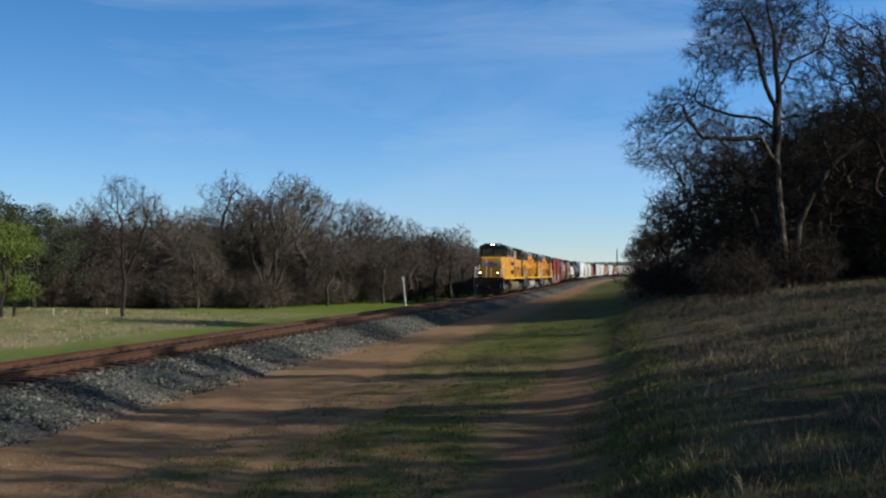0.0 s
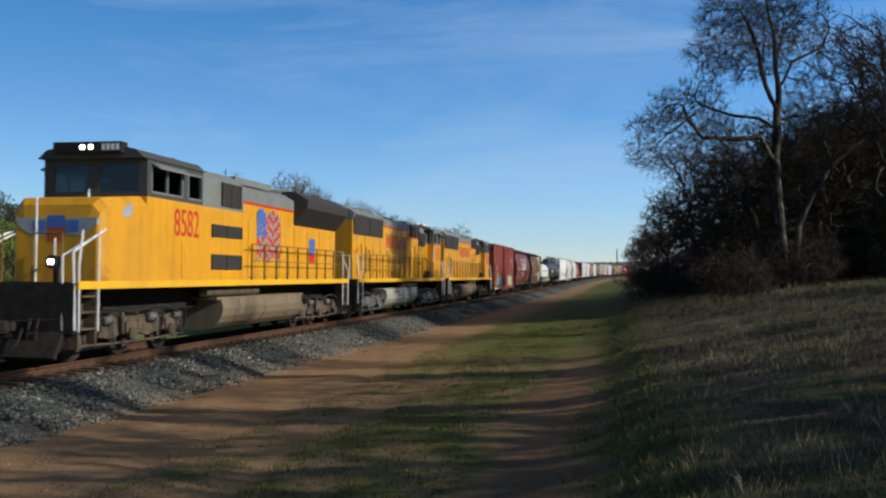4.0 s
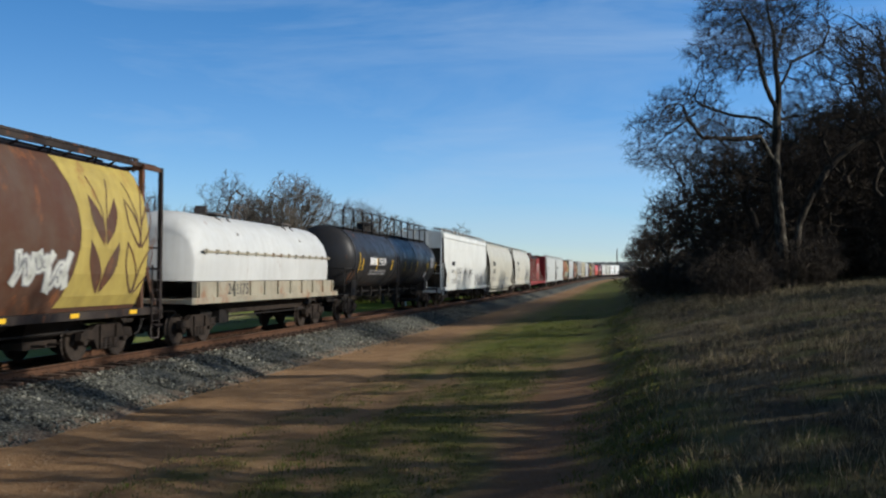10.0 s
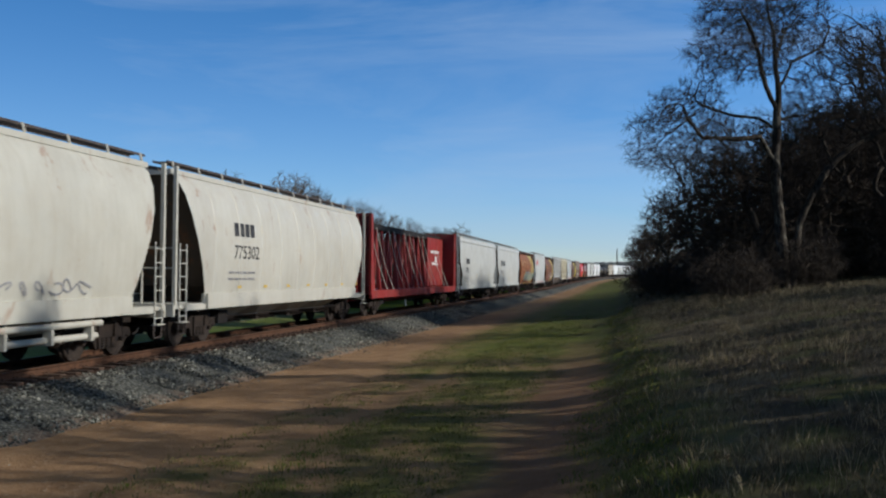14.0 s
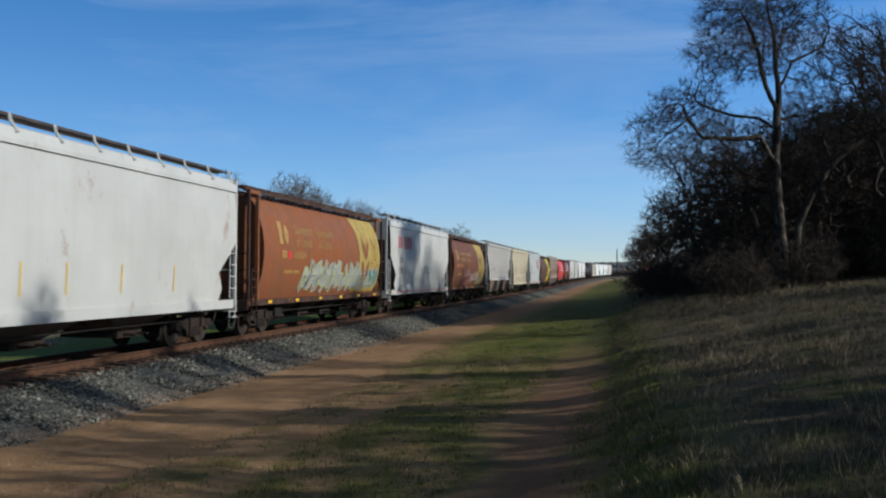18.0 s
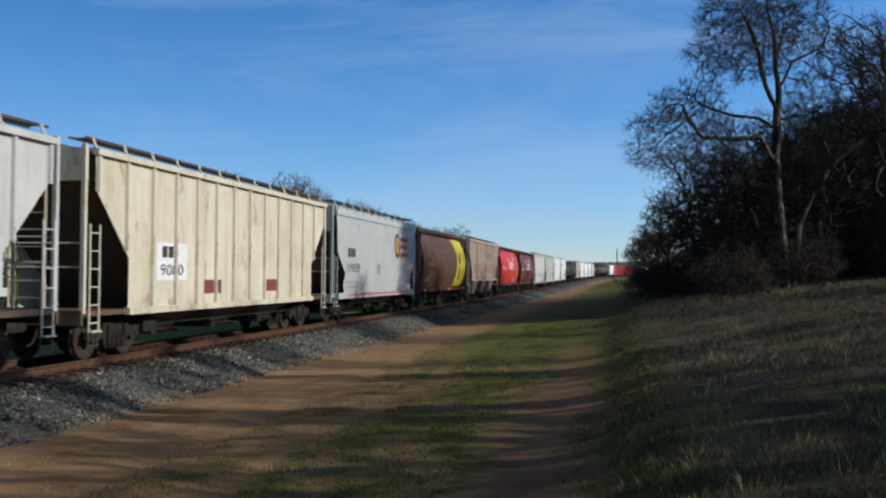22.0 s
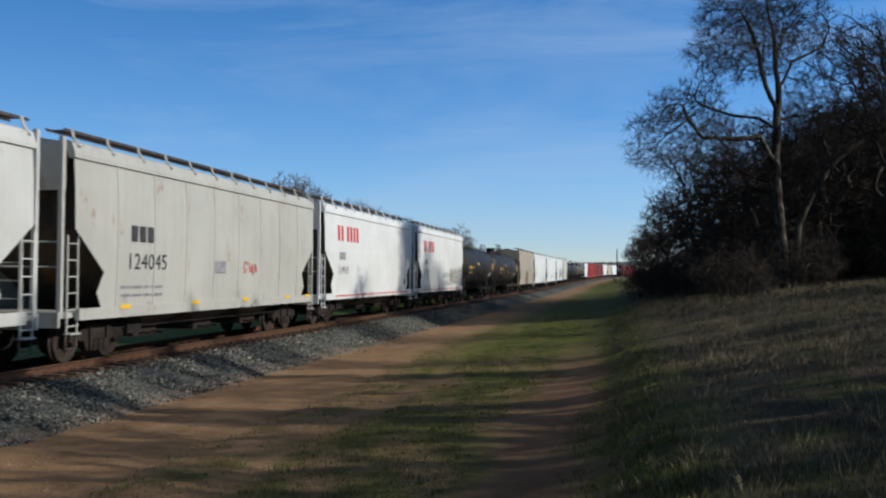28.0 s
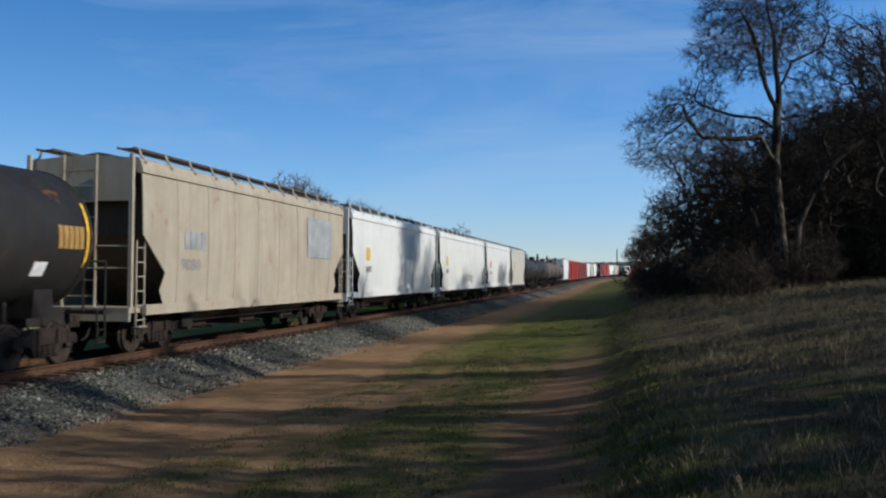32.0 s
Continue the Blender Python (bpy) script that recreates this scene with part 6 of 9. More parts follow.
    def top(bm):
        prism(bm, [(-1.09, 4.50), (-1.09, 4.86), (-0.70, 5.10), (0.70, 5.10), (1.09, 4.86), (1.09, 4.50)], -9.9, 0.9, "x")
        prism(bm, [(-1.36, 4.05), (-1.36, 4.9), (-0.9, 5.22), (0.9, 5.22), (1.36, 4.9), (1.36, 4.05)], 0.9, cab0, "x")
        box(bm, -2.8, 0.4, -0.85, 0.85, 5.08, 5.30)
    solid("hood_roof", top, M_HARBOR, root)
    for sgn in (1, -1):
        def flare(bm):
            prism(bm, [(sgn * 1.08, 3.95), (sgn * 1.62, 4.62), (sgn * 1.66, 4.90), (sgn * 1.10, 5.24), (sgn * 0.6, 5.24), (sgn * 0.6, 4.6)], -10.0, -4.6, "x")
            for j in range(9):
                t = (j + 0.5) / 9
                y, z = 1.08 + 0.54 * t, 3.95 + 0.67 * t
                box(bm, -9.9, -4.7, *sorted((sgn * y, sgn * (y + 0.035))), z - 0.012, z + 0.012)
        solid("radiator_flare", flare, M_GRILLE, root, "black flared radiator wing")

        def fgrid(bm):
            grid_panel(bm, 1.2, 3.35, 1.40, 3.18, 3.56, sgn, 5, 0.05)
            grid_panel(bm, 1.2, 3.35, 1.40, 2.20, 2.66, sgn, 5, 0.05)
        solid("inlet_grille", fgrid, M_GRILLE, root)

        def cab_grid(bm):
            grid_panel(bm, 1.2, 2.6, 1.37, 4.15, 4.88, sgn, 8, 0.05)
        solid("upper_grille", cab_grid, M_GRILLE, root)
        for i in range(6):
            def door(bm):
                hood_door(bm, 0, 1.30, 1.08, deck + 0.12, 3.85, sgn)
            mpart("hood_door", ("leaddoor", sgn), door, yellow, root, pose(-9.0 + 1.5 * i, 0, 0))

        def line(bm):
            box(bm, -4.6, 0.9, *sorted((sgn * 1.08, sgn * 1.096)), 4.42, 4.50)
        pieces("red_line", line, M_LOCORED, root)
        handrail(root, (-9.6, 0.4), sgn, 10, 1.47, deck)

        def door(bm):
            box(bm, 4.7, 5.4, *sorted((sgn * 1.46, sgn * 1.475)), deck + 0.1, 2.95)
            box(bm, 4.85, 5.25, *sorted((sgn * 1.475, sgn * 1.485)), 2.1, 2.75)
        solid("battery_door", door, yellow, root)
    side = Side([(1.10, 0), (1.10, 6)])
    cab_side = Side([(1.46, 0), (1.46, 6)])
    letter(root, "8582", 5.85, 3.10, 0.76, cab_side, M_LOCORED, 1.5, "number")
    # rippling flag painted on the hood
    verts, faces, mats = [], [], []
    for i in range(11):
        for j in range(9):
            x = -0.9 - 0.2 * i
            z = 2.55 + 0.19 * j + 0.10 * math.sin(i * 1.1)
            q = len(verts)
            verts += [(x, z), (x - 0.2, z + 0.02), (x - 0.2, z + 0.19), (x, z + 0.17)]
            faces.append((q, q + 1, q + 2, q + 3))
            mats.append(1 if i < 4 and j > 3 else 0 if (i + j) % 2 else 2)
    lay("painted_flag", verts, faces, side, [M_LOCORED, M_WINGBLUE, M_MARKGREY], root, 0.014, "rippling striped flag painted on the hood", mats)
    patch(root, -6.4, -7.1, 2.9, 3.5, side, M_WINGBLUE, "emblem")
    patch(root, -6.4, -7.1, 2.5, 2.88, side, M_LOCORED, "emblem")

    for x in (-9.0, -7.4, -5.8):
        mpart("radiator_fan", "fan", roof_fan, M_HARBOR, root, pose(x, 0, 5.22))

    def horn(bm):
        for y in (-0.25, 0.0, 0.25):
            lathe(bm, [(0, 0.03), (0.25, 0.05), (0.38, 0.10), (0.40, 0.11)], (3.2, y, 5.42), (1, 0, 0), 10)
        box(bm, 3.15, 3.3, -0.3, 0.3, 5.2, 5.44)
    solid("horn", horn, M_HARBOR, root)
    return root
# ---- the train, front to rear ----
M_MAROON = paint("maroon", (0.125, 0.021, 0.016), 0.35, 0.15, 0.5)
M_MAROON_DARK = paint("sooty_maroon", (0.014, 0.009, 0.008), 0.4, 0.04, 0.65)
M_BROWN = paint("oxide_brown", (0.135, 0.048, 0.024), 0.40, 0.30, 0.6)
M_BROWN_ORANGE = paint("orange_brown", (0.24, 0.078, 0.024), 0.40, 0.25, 0.6)
M_BROWN_DARK = paint("dark_rust_brown", (0.040, 0.017, 0.011), 0.4, 0.22, 0.7)
M_BROWN_SOOT = paint("sooty_brown", (0.080, 0.034, 0.019), 0.45, 0.25, 0.6)
M_CANRED = paint("bright_red", (0.52, 0.030, 0.028), 0.22, 0.05, 0.5, (0.20, 0.03, 0.03))
M_BOXRED = paint("box_red", (0.235, 0.034, 0.022), 0.32, 0.14, 0.5)
M_ROADRED = paint("freight_red", (0.36, 0.030, 0.022), 0.25, 0.08, 0.5)
M_BEAMLIKE = paint("dull_red", (0.22, 0.035, 0.028), 0.3, 0.1, 0.5)
M_WHITEPAINT = paint("hopper_white", (0.47, 0.485, 0.455), 0.14, 0.02, 0.45, (0.35, 0.33, 0.28), 0.22)
M_WHITECLEAN = paint("clean_white", (0.65, 0.665, 0.63), 0.10, 0.0, 0.45, (0.40, 0.38, 0.34), 0.18)
M_WHITERUSTY = paint("white_rust_flecked", (0.5, 0.505, 0.465), 0.20, 0.14, 0.5, (0.34, 0.30, 0.24), 0.25)
M_GREYHOP = paint("hopper_grey", (0.4, 0.425, 0.41), 0.16, 0.03, 0.45, (0.26, 0.25, 0.22), 0.22)
M_SOOGREY = paint("warm_grey", (0.42, 0.42, 0.37), 0.20, 0.04, 0.5, (0.28, 0.25, 0.20), 0.3)
M_BEIGE = paint("hopper_beige", (0.48, 0.47, 0.395), 0.22, 0.04, 0.45, (0.30, 0.25, 0.18), 0.25)
M_BEIGE2 = paint("pale_beige", (0.49, 0.48, 0.41), 0.20, 0.03, 0.45, (0.32, 0.27, 0.20), 0.25)
M_TAN = paint("dusty_tan", (0.4, 0.355, 0.27), 0.35, 0.06, 0.55, (0.24, 0.19, 0.13), 0.5)
M_CREAM = paint("rusty_cream", (0.60, 0.56, 0.42), 0.20, 0.22, 0.55, (0.28, 0.20, 0.12), 0.4)
M_RIBWHITE = paint("chalky_white", (0.5, 0.5, 0.47), 0.25, 0.10, 0.5, (0.26, 0.24, 0.20), 0.45)
M_RUSTPINK = paint("rust_streaked_white", (0.42, 0.38, 0.325), 0.30, 0.42, 0.65, (0.26, 0.13, 0.08), 0.75)
M_TANKBLACK = paint("tank_black", (0.016, 0.0165, 0.018), 0.25, 0.02, 0.38, (0.035, 0.030, 0.026), 0.35)
M_TANKSOOT = paint("tank_dull_black", (0.013, 0.0125, 0.012), 0.35, 0.08, 0.55, (0.035, 0.030, 0.025), 0.4)
M_TANKBROWN = paint("tank_dusty_brown", (0.085, 0.070, 0.055), 0.45, 0.12, 0.6)
M_SPRAYGREY = plain("sprayed_grey", (0.22, 0.24, 0.25), (0.36, 0.37, 0.36), 0.5, 0.5)
M_SPRAYPALE = plain("sprayed_pale", (0.55, 0.55, 0.50), (0.38, 0.40, 0.36), 0.4, 0.5)
M_SPRAYBLUE = plain("sprayed_blue_black", (0.03, 0.045, 0.07), (0.10, 0.15, 0.20), 0.35, 0.5)
M_SPRAYCREAM = plain("sprayed_cream", (0.60, 0.54, 0.38), (0.45, 0.48, 0.36), 0.3, 0.5)
M_SPRAYTEAL = plain("sprayed_teal", (0.03, 0.16, 0.16), (0.05, 0.22, 0.20), 0.3, 0.5)
M_SPRAYPINK = plain("sprayed_maroon", (0.16, 0.045, 0.045), (0.22, 0.07, 0.06), 0.4, 0.5)
M_SPRAYGREEN = plain("sprayed_yellow_green", (0.42, 0.48, 0.20), (0.30, 0.36, 0.18), 0.3, 0.5)
M_WHEATDIM = plain("faded_wheat", (0.20, 0.075, 0.030), (0.155, 0.045, 0.024), 0.3, 0.5)
M_RUSTPANEL = paint("rusted_panel", (0.27, 0.125, 0.055), 0.4, 0.6, 0.75, (0.12, 0.05, 0.025), 0.7)
M_WHEATGOLD = plain("wheat_gold", (0.40, 0.25, 0.075), (0.28, 0.16, 0.05), 0.3, 0.5)
M_WHEATFIELD = paint("pale_yellow_panel", (0.42, 0.325, 0.085), 0.30, 0.04, 0.55, (0.15, 0.11, 0.04), 0.40)
M_WHEATBRIGHT = paint("bright_yellow_panel", (0.56, 0.47, 0.022), 0.18, 0.0, 0.5, (0.25, 0.18, 0.03), 0.25)
M_WHEATFADED = plain("faded_lettering", (0.20, 0.135, 0.06), (0.11, 0.065, 0.035), 0.35, 0.6)

lead_unit(0)
hood_unit(1, "4321", "yellow and grey diesel locomotive with silver trucks, cab to the rear", M_YELLOW, M_SILVER)
hood_unit(2, "4048", "dustier yellow and grey diesel locomotive with brown trucks", M_OLDYELLOW, M_BROWNTRUCK)

# red boxcar
root, on, h = boxcar(3, "weathered red steel boxcar with sprayed graffiti along the bottom", M_BOXRED)
blocks(root, [1, 1], 6.3, 2.62, 0.36, on, M_MARKYELLOW, 1.0)
letter(root, "783017", 6.6, 1.92, 0.38, on, M_MARKYELLOW, 2.45, "number")
bubble(root, 5.6, 2.0, 0.80, 2.35, on, M_SPRAYTEAL, M_SPRAYBLUE, 3, 4, shine=M_WHITE)
scrawl(root, 6.4, 2.2, 0.85, 1.9, on, M_WHITE, 13, 9, 0.04)
scrawl(root, 4.4, 1.9, 1.6, 2.5, on, M_MARKRED, 5, 6, 0.05)
bubble(root, -2.0, -5.9, 0.82, 2.25, on, M_SPRAYCREAM, M_SPRAYPALE, 8, 5, shine=M_SPRAYGREEN)
scrawl(root, -1.6, -6.6, 0.78, 1.6, on, M_WHITE, 18, 10, 0.05)
scrawl(root, 7.5, 6.9, 3.0, 3.9, on, M_WHITE, 4, 3, 0.07)
scrawl(root, -6.9, -7.5, 2.9, 3.7, on, M_WHITE, 9, 3, 0.05)
patch(root, -5.6, -6.2, 3.45, 3.85, on, M_WHITE, "emblem")
patch(root, -5.6, -6.2, 3.02, 3.42, on, M_MARKRED, "emblem")
patch(root, 7.6, 6.3, 0.76, 0.92, on, M_WHITE, "marking", 0.07)
scrawl(root, 5.9, 3.0, 0.76, 0.95, Side([(1.55, 0), (1.55, 6)]), M_SPRAYPALE, 17, 8, 0.04)


def canada_car(k, label, mat, dark, number, ear=M_WHEATDIM):
    root, on, h = barrel_hopper(k, label, mat, dark)
    letter(root, "Canada", 1.95, 2.72, 1.25, on, M_WHITE, 5.0, "word")
    # the little flag over the last letter
    patch(root, -2.35, -2.55, 3.62, 4.12, on, M_WHITE, "flag_mark", 0.016)
    patch(root, -3.0, -3.2, 3.62, 4.12, on, M_WHITE, "flag_mark", 0.016)
    lay("flag_mark", leaf(-2.77, 3.62, 0.16, 0.5), [tuple(range(18))], on, M_WHITE, root, 0.016)
    letter(root, number, 5.1, 2.68, 0.26, on, M_WHITE, 1.4, "number")
    blocks(root, [2], 6.3, 2.72, 0.26, on, M_WHITE, 0.55)
    patch(root, 5.65, 5.25, 2.70, 2.98, on, M_MARKRED, "emblem")
    wheat(root, -4.75, 1.75, 2.1, 1.15, on, ear)
    wheat(root, -6.35, 1.55, 1.95, 1.05, on, ear, True)
    return root, on, h


root, on, h = canada_car(4, "maroon cylindrical grain hopper with black ends", M_MAROON, M_MAROON_DARK, "607541")
scrawl(root, 1.8, -0.4, 1.95, 2.4, on, M_WHITE, 21, 6, 0.05)
scrawl(root, 6.0, 3.2, 1.5, 2.2, on, M_SPRAYPALE, 22, 6, 0.03)
bubble(root, -4.9, -6.0, 1.3, 2.3, on, M_SPRAYGREEN, M_SPRAYPALE, 23, 2)


def government_car(k, label, mat, dark, panel, number, leaf_mat=None, ear=None):
    root, on, h = barrel_hopper(k, label, mat, dark)
    # yellow panel over the rear part of the barrel
    verts, faces = [], []
    n = 10
    for i in range(n + 1):
        z = 1.30 + 3.36 * i / n
        x0 = -3.55 - 0.5 * math.sin(math.pi * i / n)
        verts += [(x0, z), (-h + 0.02, z)]
    for i in range(n):
        faces.append((2 * i, 2 * i + 1, 2 * i + 3, 2 * i + 2))
    lay("yellow_panel", verts, faces, on, panel, root, 0.010, "yellow panel with an ear of wheat")
    big_ear(root, -5.05, on, mat, True)
    big_ear(root, -6.65, on, mat, False)
    letter(root, "Government", 4.45, 3.56, 0.36, on, M_WHEATGOLD if leaf_mat is None else leaf_mat, 2.05, "word")
    letter(root, "of Canada", 4.35, 3.12, 0.36, on, M_WHEATGOLD if leaf_mat is None else leaf_mat, 1.75, "word")
    letter(root, "Gouvernement", 1.95, 3.56, 0.36, on, M_WHEATGOLD if leaf_mat is None else leaf_mat, 2.15, "word")
    letter(root, "du Canada", 1.85, 3.12, 0.36, on, M_WHEATGOLD if leaf_mat is None else leaf_mat, 1.75, "word")
    lm = leaf_mat or M_WHEATGOLD
    patch(root, 6.15, 5.80, 3.15, 3.95, on, lm, "flag_mark")
    lay("flag_mark", leaf(5.40, 3.15, 0.26, 0.75), [tuple(range(18))], on, lm, root, 0.014)
    letter(root, number, 4.65, 2.66, 0.26, on, lm, 1.3, "number")
    blocks(root, [2], 5.9, 2.66, 0.26, on, lm, 0.5)
    patch(root, 5.3, 4.95, 2.64, 2.92, on, M_MARKRED, "emblem")
    blocks(root, [6, 4], 5.6, 2.1, 0.12, on, lm, 1.6)
    return root, on, h


root, on, h = government_car(5, "rust-brown cylindrical grain hopper with a yellow wheat panel", M_BROWN_SOOT, M_MAROON_DARK, M_WHEATFIELD, "605884", None)
scrawl(root, 2.6, 0.9, 2.0, 2.5, on, M_WHITE, 31, 5, 0.06)
scrawl(root, 0.4, -1.0, 2.0, 2.6, on, M_WHITE, 32, 5, 0.07)
bubble(root, -1.8, -3.6, 1.6, 2.6, on, M_SPRAYPALE, M_MARKGREY, 33, 3)
coil_car(6)

root, on, h = tank_car(7, "long clean black tank car with railings along its top", M_TANKBLACK, True)
letter(root, "95889", 5.0, 2.55, 0.36, on, M_WHITE, 1.4, "number")
blocks(root, [4], 6.6, 2.55, 0.36, on, M_WHITE, 1.3)
for z in (2.22, 2.08):
    blocks(root, [4, 6, 3, 5], 6.4, z, 0.09, on, M_MARKGREY, 3.0)
for x in (7.9, 5.3, 2.3, -0.7, -2.3, -3.8, -6.7, -9.2):
    patch(root, x - 0.05, x + 0.05, 2.28, 2.86, on, M_REFLECT, "reflector", 0.02)
patch(root, -0.4, -0.9, 3.0, 3.3, on, M_MARKGREY, "emblem")
patch(root, -7.6, -8.5, 2.5, 3.15, on, M_MARKGREY, "notice")
patch(root, -6.4, -6.9, 1.95, 2.25, on, M_WHITE, "placard")
lay("end_arc", [p for i in range(9) for p in ((h - 1.30 - 0.02, 2.05 + 0.13 * i), (h - 1.40, 2.05 + 0.13 * i))], [(2 * i, 2 * i + 1, 2 * i + 3, 2 * i + 2) for i in range(8)], on, M_REFLECT, root, 0.03)


def data_block(root, on, x, number, letters=3, mat=None, z=2.95, big=0.42):
    """Reporting bars, the number, and small print under them."""
    mat = mat or M_MARKBLACK
    blocks(root, [letters], x, z, big, on, mat, big * letters)
    letter(root, number, x + 0.05, z - big - 0.28, big, on, mat, 0.79 * big * len(number), "number")
    for i in range(2):
        blocks(root, [4, 5, 3, 6], x + 0.4, z - big - 0.75 - 0.2 * i, 0.07, on, M_MARKGREY, 2.1)


root, on, h = panel_hopper(8, "clean white covered hopper with dark tags along the side", M_WHITECLEAN, posts=14)
data_block(root, on, 6.75, "6077", 4, M_MARKBLACK, 2.75, 0.30)
for x0, x1, sd in ((5.0, 2.7, 41), (2.2, 0.3, 42), (-0.3, -2.4, 43)):
    scrawl(root, x0 - 0.3, x1, 2.05, 2.65, on, M_MARKBLACK, sd, 8, 0.045)
    scrawl(root, x0, x1 + 0.4, 1.75, 2.35, on, M_MARKGREY, sd + 10, 7, 0.04)
    scrawl(root, x0 - 0.5, x1 + 0.6, 1.25, 1.95, on, M_MARKGREY, sd + 20, 5, 0.035)
bubble(root, -3.5, -7.7, 1.2, 2.3, on, M_WHITECLEAN, M_MARKBLACK, 44, 5)
for x in (8.2, 5.2, 2.4, -8.2):
    patch(root, x, x - 0.07, 1.6, 2.35, on, M_MARKYELLOW, "reflector")

root, on, h = round_hopper(9, "beige round-sided covered hopper with pipes beneath", M_BEIGE, seams=0)
data_block(root, on, 6.3, "76227", 4)
scrawl(root, -1.5, -6.0, 1.55, 2.0, on, M_MARKGREY, 51, 8, 0.05)
# discharge pipes slung below its sill
for z, y in ((0.62, 1.30), (0.92, 1.42)):
    solid("discharge_pipe", lambda bm: rod(bm, (h - 2.6, y, z), (-h + 2.6, y, z), 0.075, 10), M_BEIGE, root)
for i in range(9):
    x = h - 3.0 - (2 * h - 6.0) * i / 8
    mpart("pipe_hanger", "pipehanger", lambda bm: box(bm, -0.05, 0.05, 1.26, 1.46, 0.52, 1.10), M_BEIGE, root, pose(x, 0, 0))
for i in range(4):
    x = h - 3.8 - (2 * h - 7.6) * i / 3
    mpart("pipe_elbow", "pipeelbow", lambda bm: pipe(bm, [(0, 0.75, 0.55), (0.05, 1.05, 0.50), (0.25, 1.30, 0.62)], 0.10, 8), M_BAYSHADE, root, pose(x, 0, 0))

root, on, h = round_hopper(10, "pale beige covered hopper with faint side seams", M_BEIGE2, seams=9)
data_block(root, on, 5.9, "775302", 4, None, 3.25)
for i in range(7):
    patch(root, 5.5 - 2.2 * i, 5.2 - 2.2 * i, 1.62, 1.70, on, M_MARKYELLOW, "reflector")
patch(root, 2.6, 0.6, 1.25, 1.45, Side([(1.54, 0), (1.54, 6)]), M_SPRAYPINK, "faded_paint")
centre_beam(11)

root, on, h = panel_hopper(12, "white covered hopper with black cut-away ends", M_WHITEPAINT, posts=14)
data_block(root, on, 7.0, "1921", 4, None, 2.95)
for x in (7.6, 4.6, 2.0, -1.0, -3.4, -5.5):
    patch(root, x, x - 0.06, 1.6, 2.2, on, M_MARKYELLOW, "reflector")
scrawl(root, 4.9, -4.0, 1.3, 1.9, on, M_SPRAYGREY, 61, 12, 0.035)

root, on, h = panel_hopper(13, "white covered hopper with a wide black owner's mark", M_WHITEPAINT, posts=13)
blocks(root, [6], 6.95, 3.02, 0.52, on, M_MARKBLACK, 3.5, "owner_mark", 0.66)
letter(root, "123421", 6.1, 2.28, 0.30, on, M_MARKGREY, 1.5, "number")
blocks(root, [4], 7.1, 2.28, 0.30, on, M_MARKGREY, 0.9)
for x in (7.6, 5.0, 1.4, -0.2, -2.5, -5.2):
    patch(root, x, x - 0.06, 1.6, 2.3, on, M_MARKYELLOW, "reflector")
scrawl(root, 5.2, 4.0, 1.35, 2.0, on, M_MARKGREY, 62, 3, 0.12)

root, on, h = government_car(14, "orange-brown cylindrical grain hopper with large grey graffiti", M_BROWN_ORANGE, M_BROWN_DARK, M_WHEATFIELD, "605884")
bubble(root, 3.5, -3.6, 1.25, 2.75, on, M_SPRAYGREY, M_SPRAYGREEN, 71, 8)
bubble(root, -3.4, -7.0, 1.25, 2.5, on, M_SPRAYGREY, M_SPRAYGREEN, 72, 5)
bubble(root, -5.9, -7.3, 1.4, 2.4, on, M_SPRAYTEAL, M_SPRAYTEAL, 73, 2)


def red_mark_hopper(k, label, mat, number, seed, tag=None):
    root, on, h = panel_hopper(k, label, mat, posts=12, category="covered hopper")
    blocks(root, [2, 4], h - 1.75, 3.52, 0.66, on, M_MARKRED, 3.3, "owner_mark", 0.6)
    blocks(root, [3], h - 2.0, 2.72, 0.32, on, M_MARKGREY, 0.9)
    letter(root, number, h - 1.9, 2.1, 0.34, on, M_MARKGREY, 1.5, "number")
    verts, faces = [], []
    n = 34
    for i in range(n):
        x = h - 1.5 - (2 * h - 2.6) * i / n
        q = len(verts)
        verts += [(x, 1.12), (x - 0.26, 1.12), (x - 0.26, 1.20), (x, 1.20)]
        faces.append((q, q + 1, q + 2, q + 3))
    tagged(lay("reflector_strip", verts, faces, Side([(1.60, 0), (1.60, 6)]), M_MARKRED, root, 0.008), kind="stuff")
    patch(root, -h + 2.0, -h + 1.5, 1.55, 1.85, on, M_MARKGREY, "placard")
    return root, on, h


root, on, h = red_mark_hopper(15, "white covered hopper with a red owner's mark and grey smudges", M_WHITEPAINT, "124945", 1)
scrawl(root, 0.6, -2.2, 2.0, 2.7, on, M_SPRAYTEAL, 81, 4, 0.06)

root, on, h = government_car(16, "rusted brown cylindrical grain hopper with a maroon skyline sprayed on", M_BROWN, M_BROWN_DARK, M_WHEATFIELD, "605997")
verts = [(3.3, 1.3), (3.2, 1.75), (2.7, 2.0), (2.5, 2.6), (2.3, 2.0), (1.8, 2.1), (1.6, 2.65), (1.4, 2.05), (0.9, 2.1), (0.7, 2.6), (0.5, 2.0), (0.2, 1.3)]
lay("graffiti", verts + [(1.75, 1.5)], [(i, i + 1, 12) for i in range(11)], on, M_SPRAYPINK, root, 0.014, "sprayed skyline shape")
v2, f2 = [], []
ribbon(v2, f2, verts, 0.06)
lay("graffiti_outline", v2, f2, on, M_WHITE, root, 0.02)
scrawl(root, -0.6, -6.8, 1.35, 2.4, on, M_WHITE, 92, 9, 0.06)

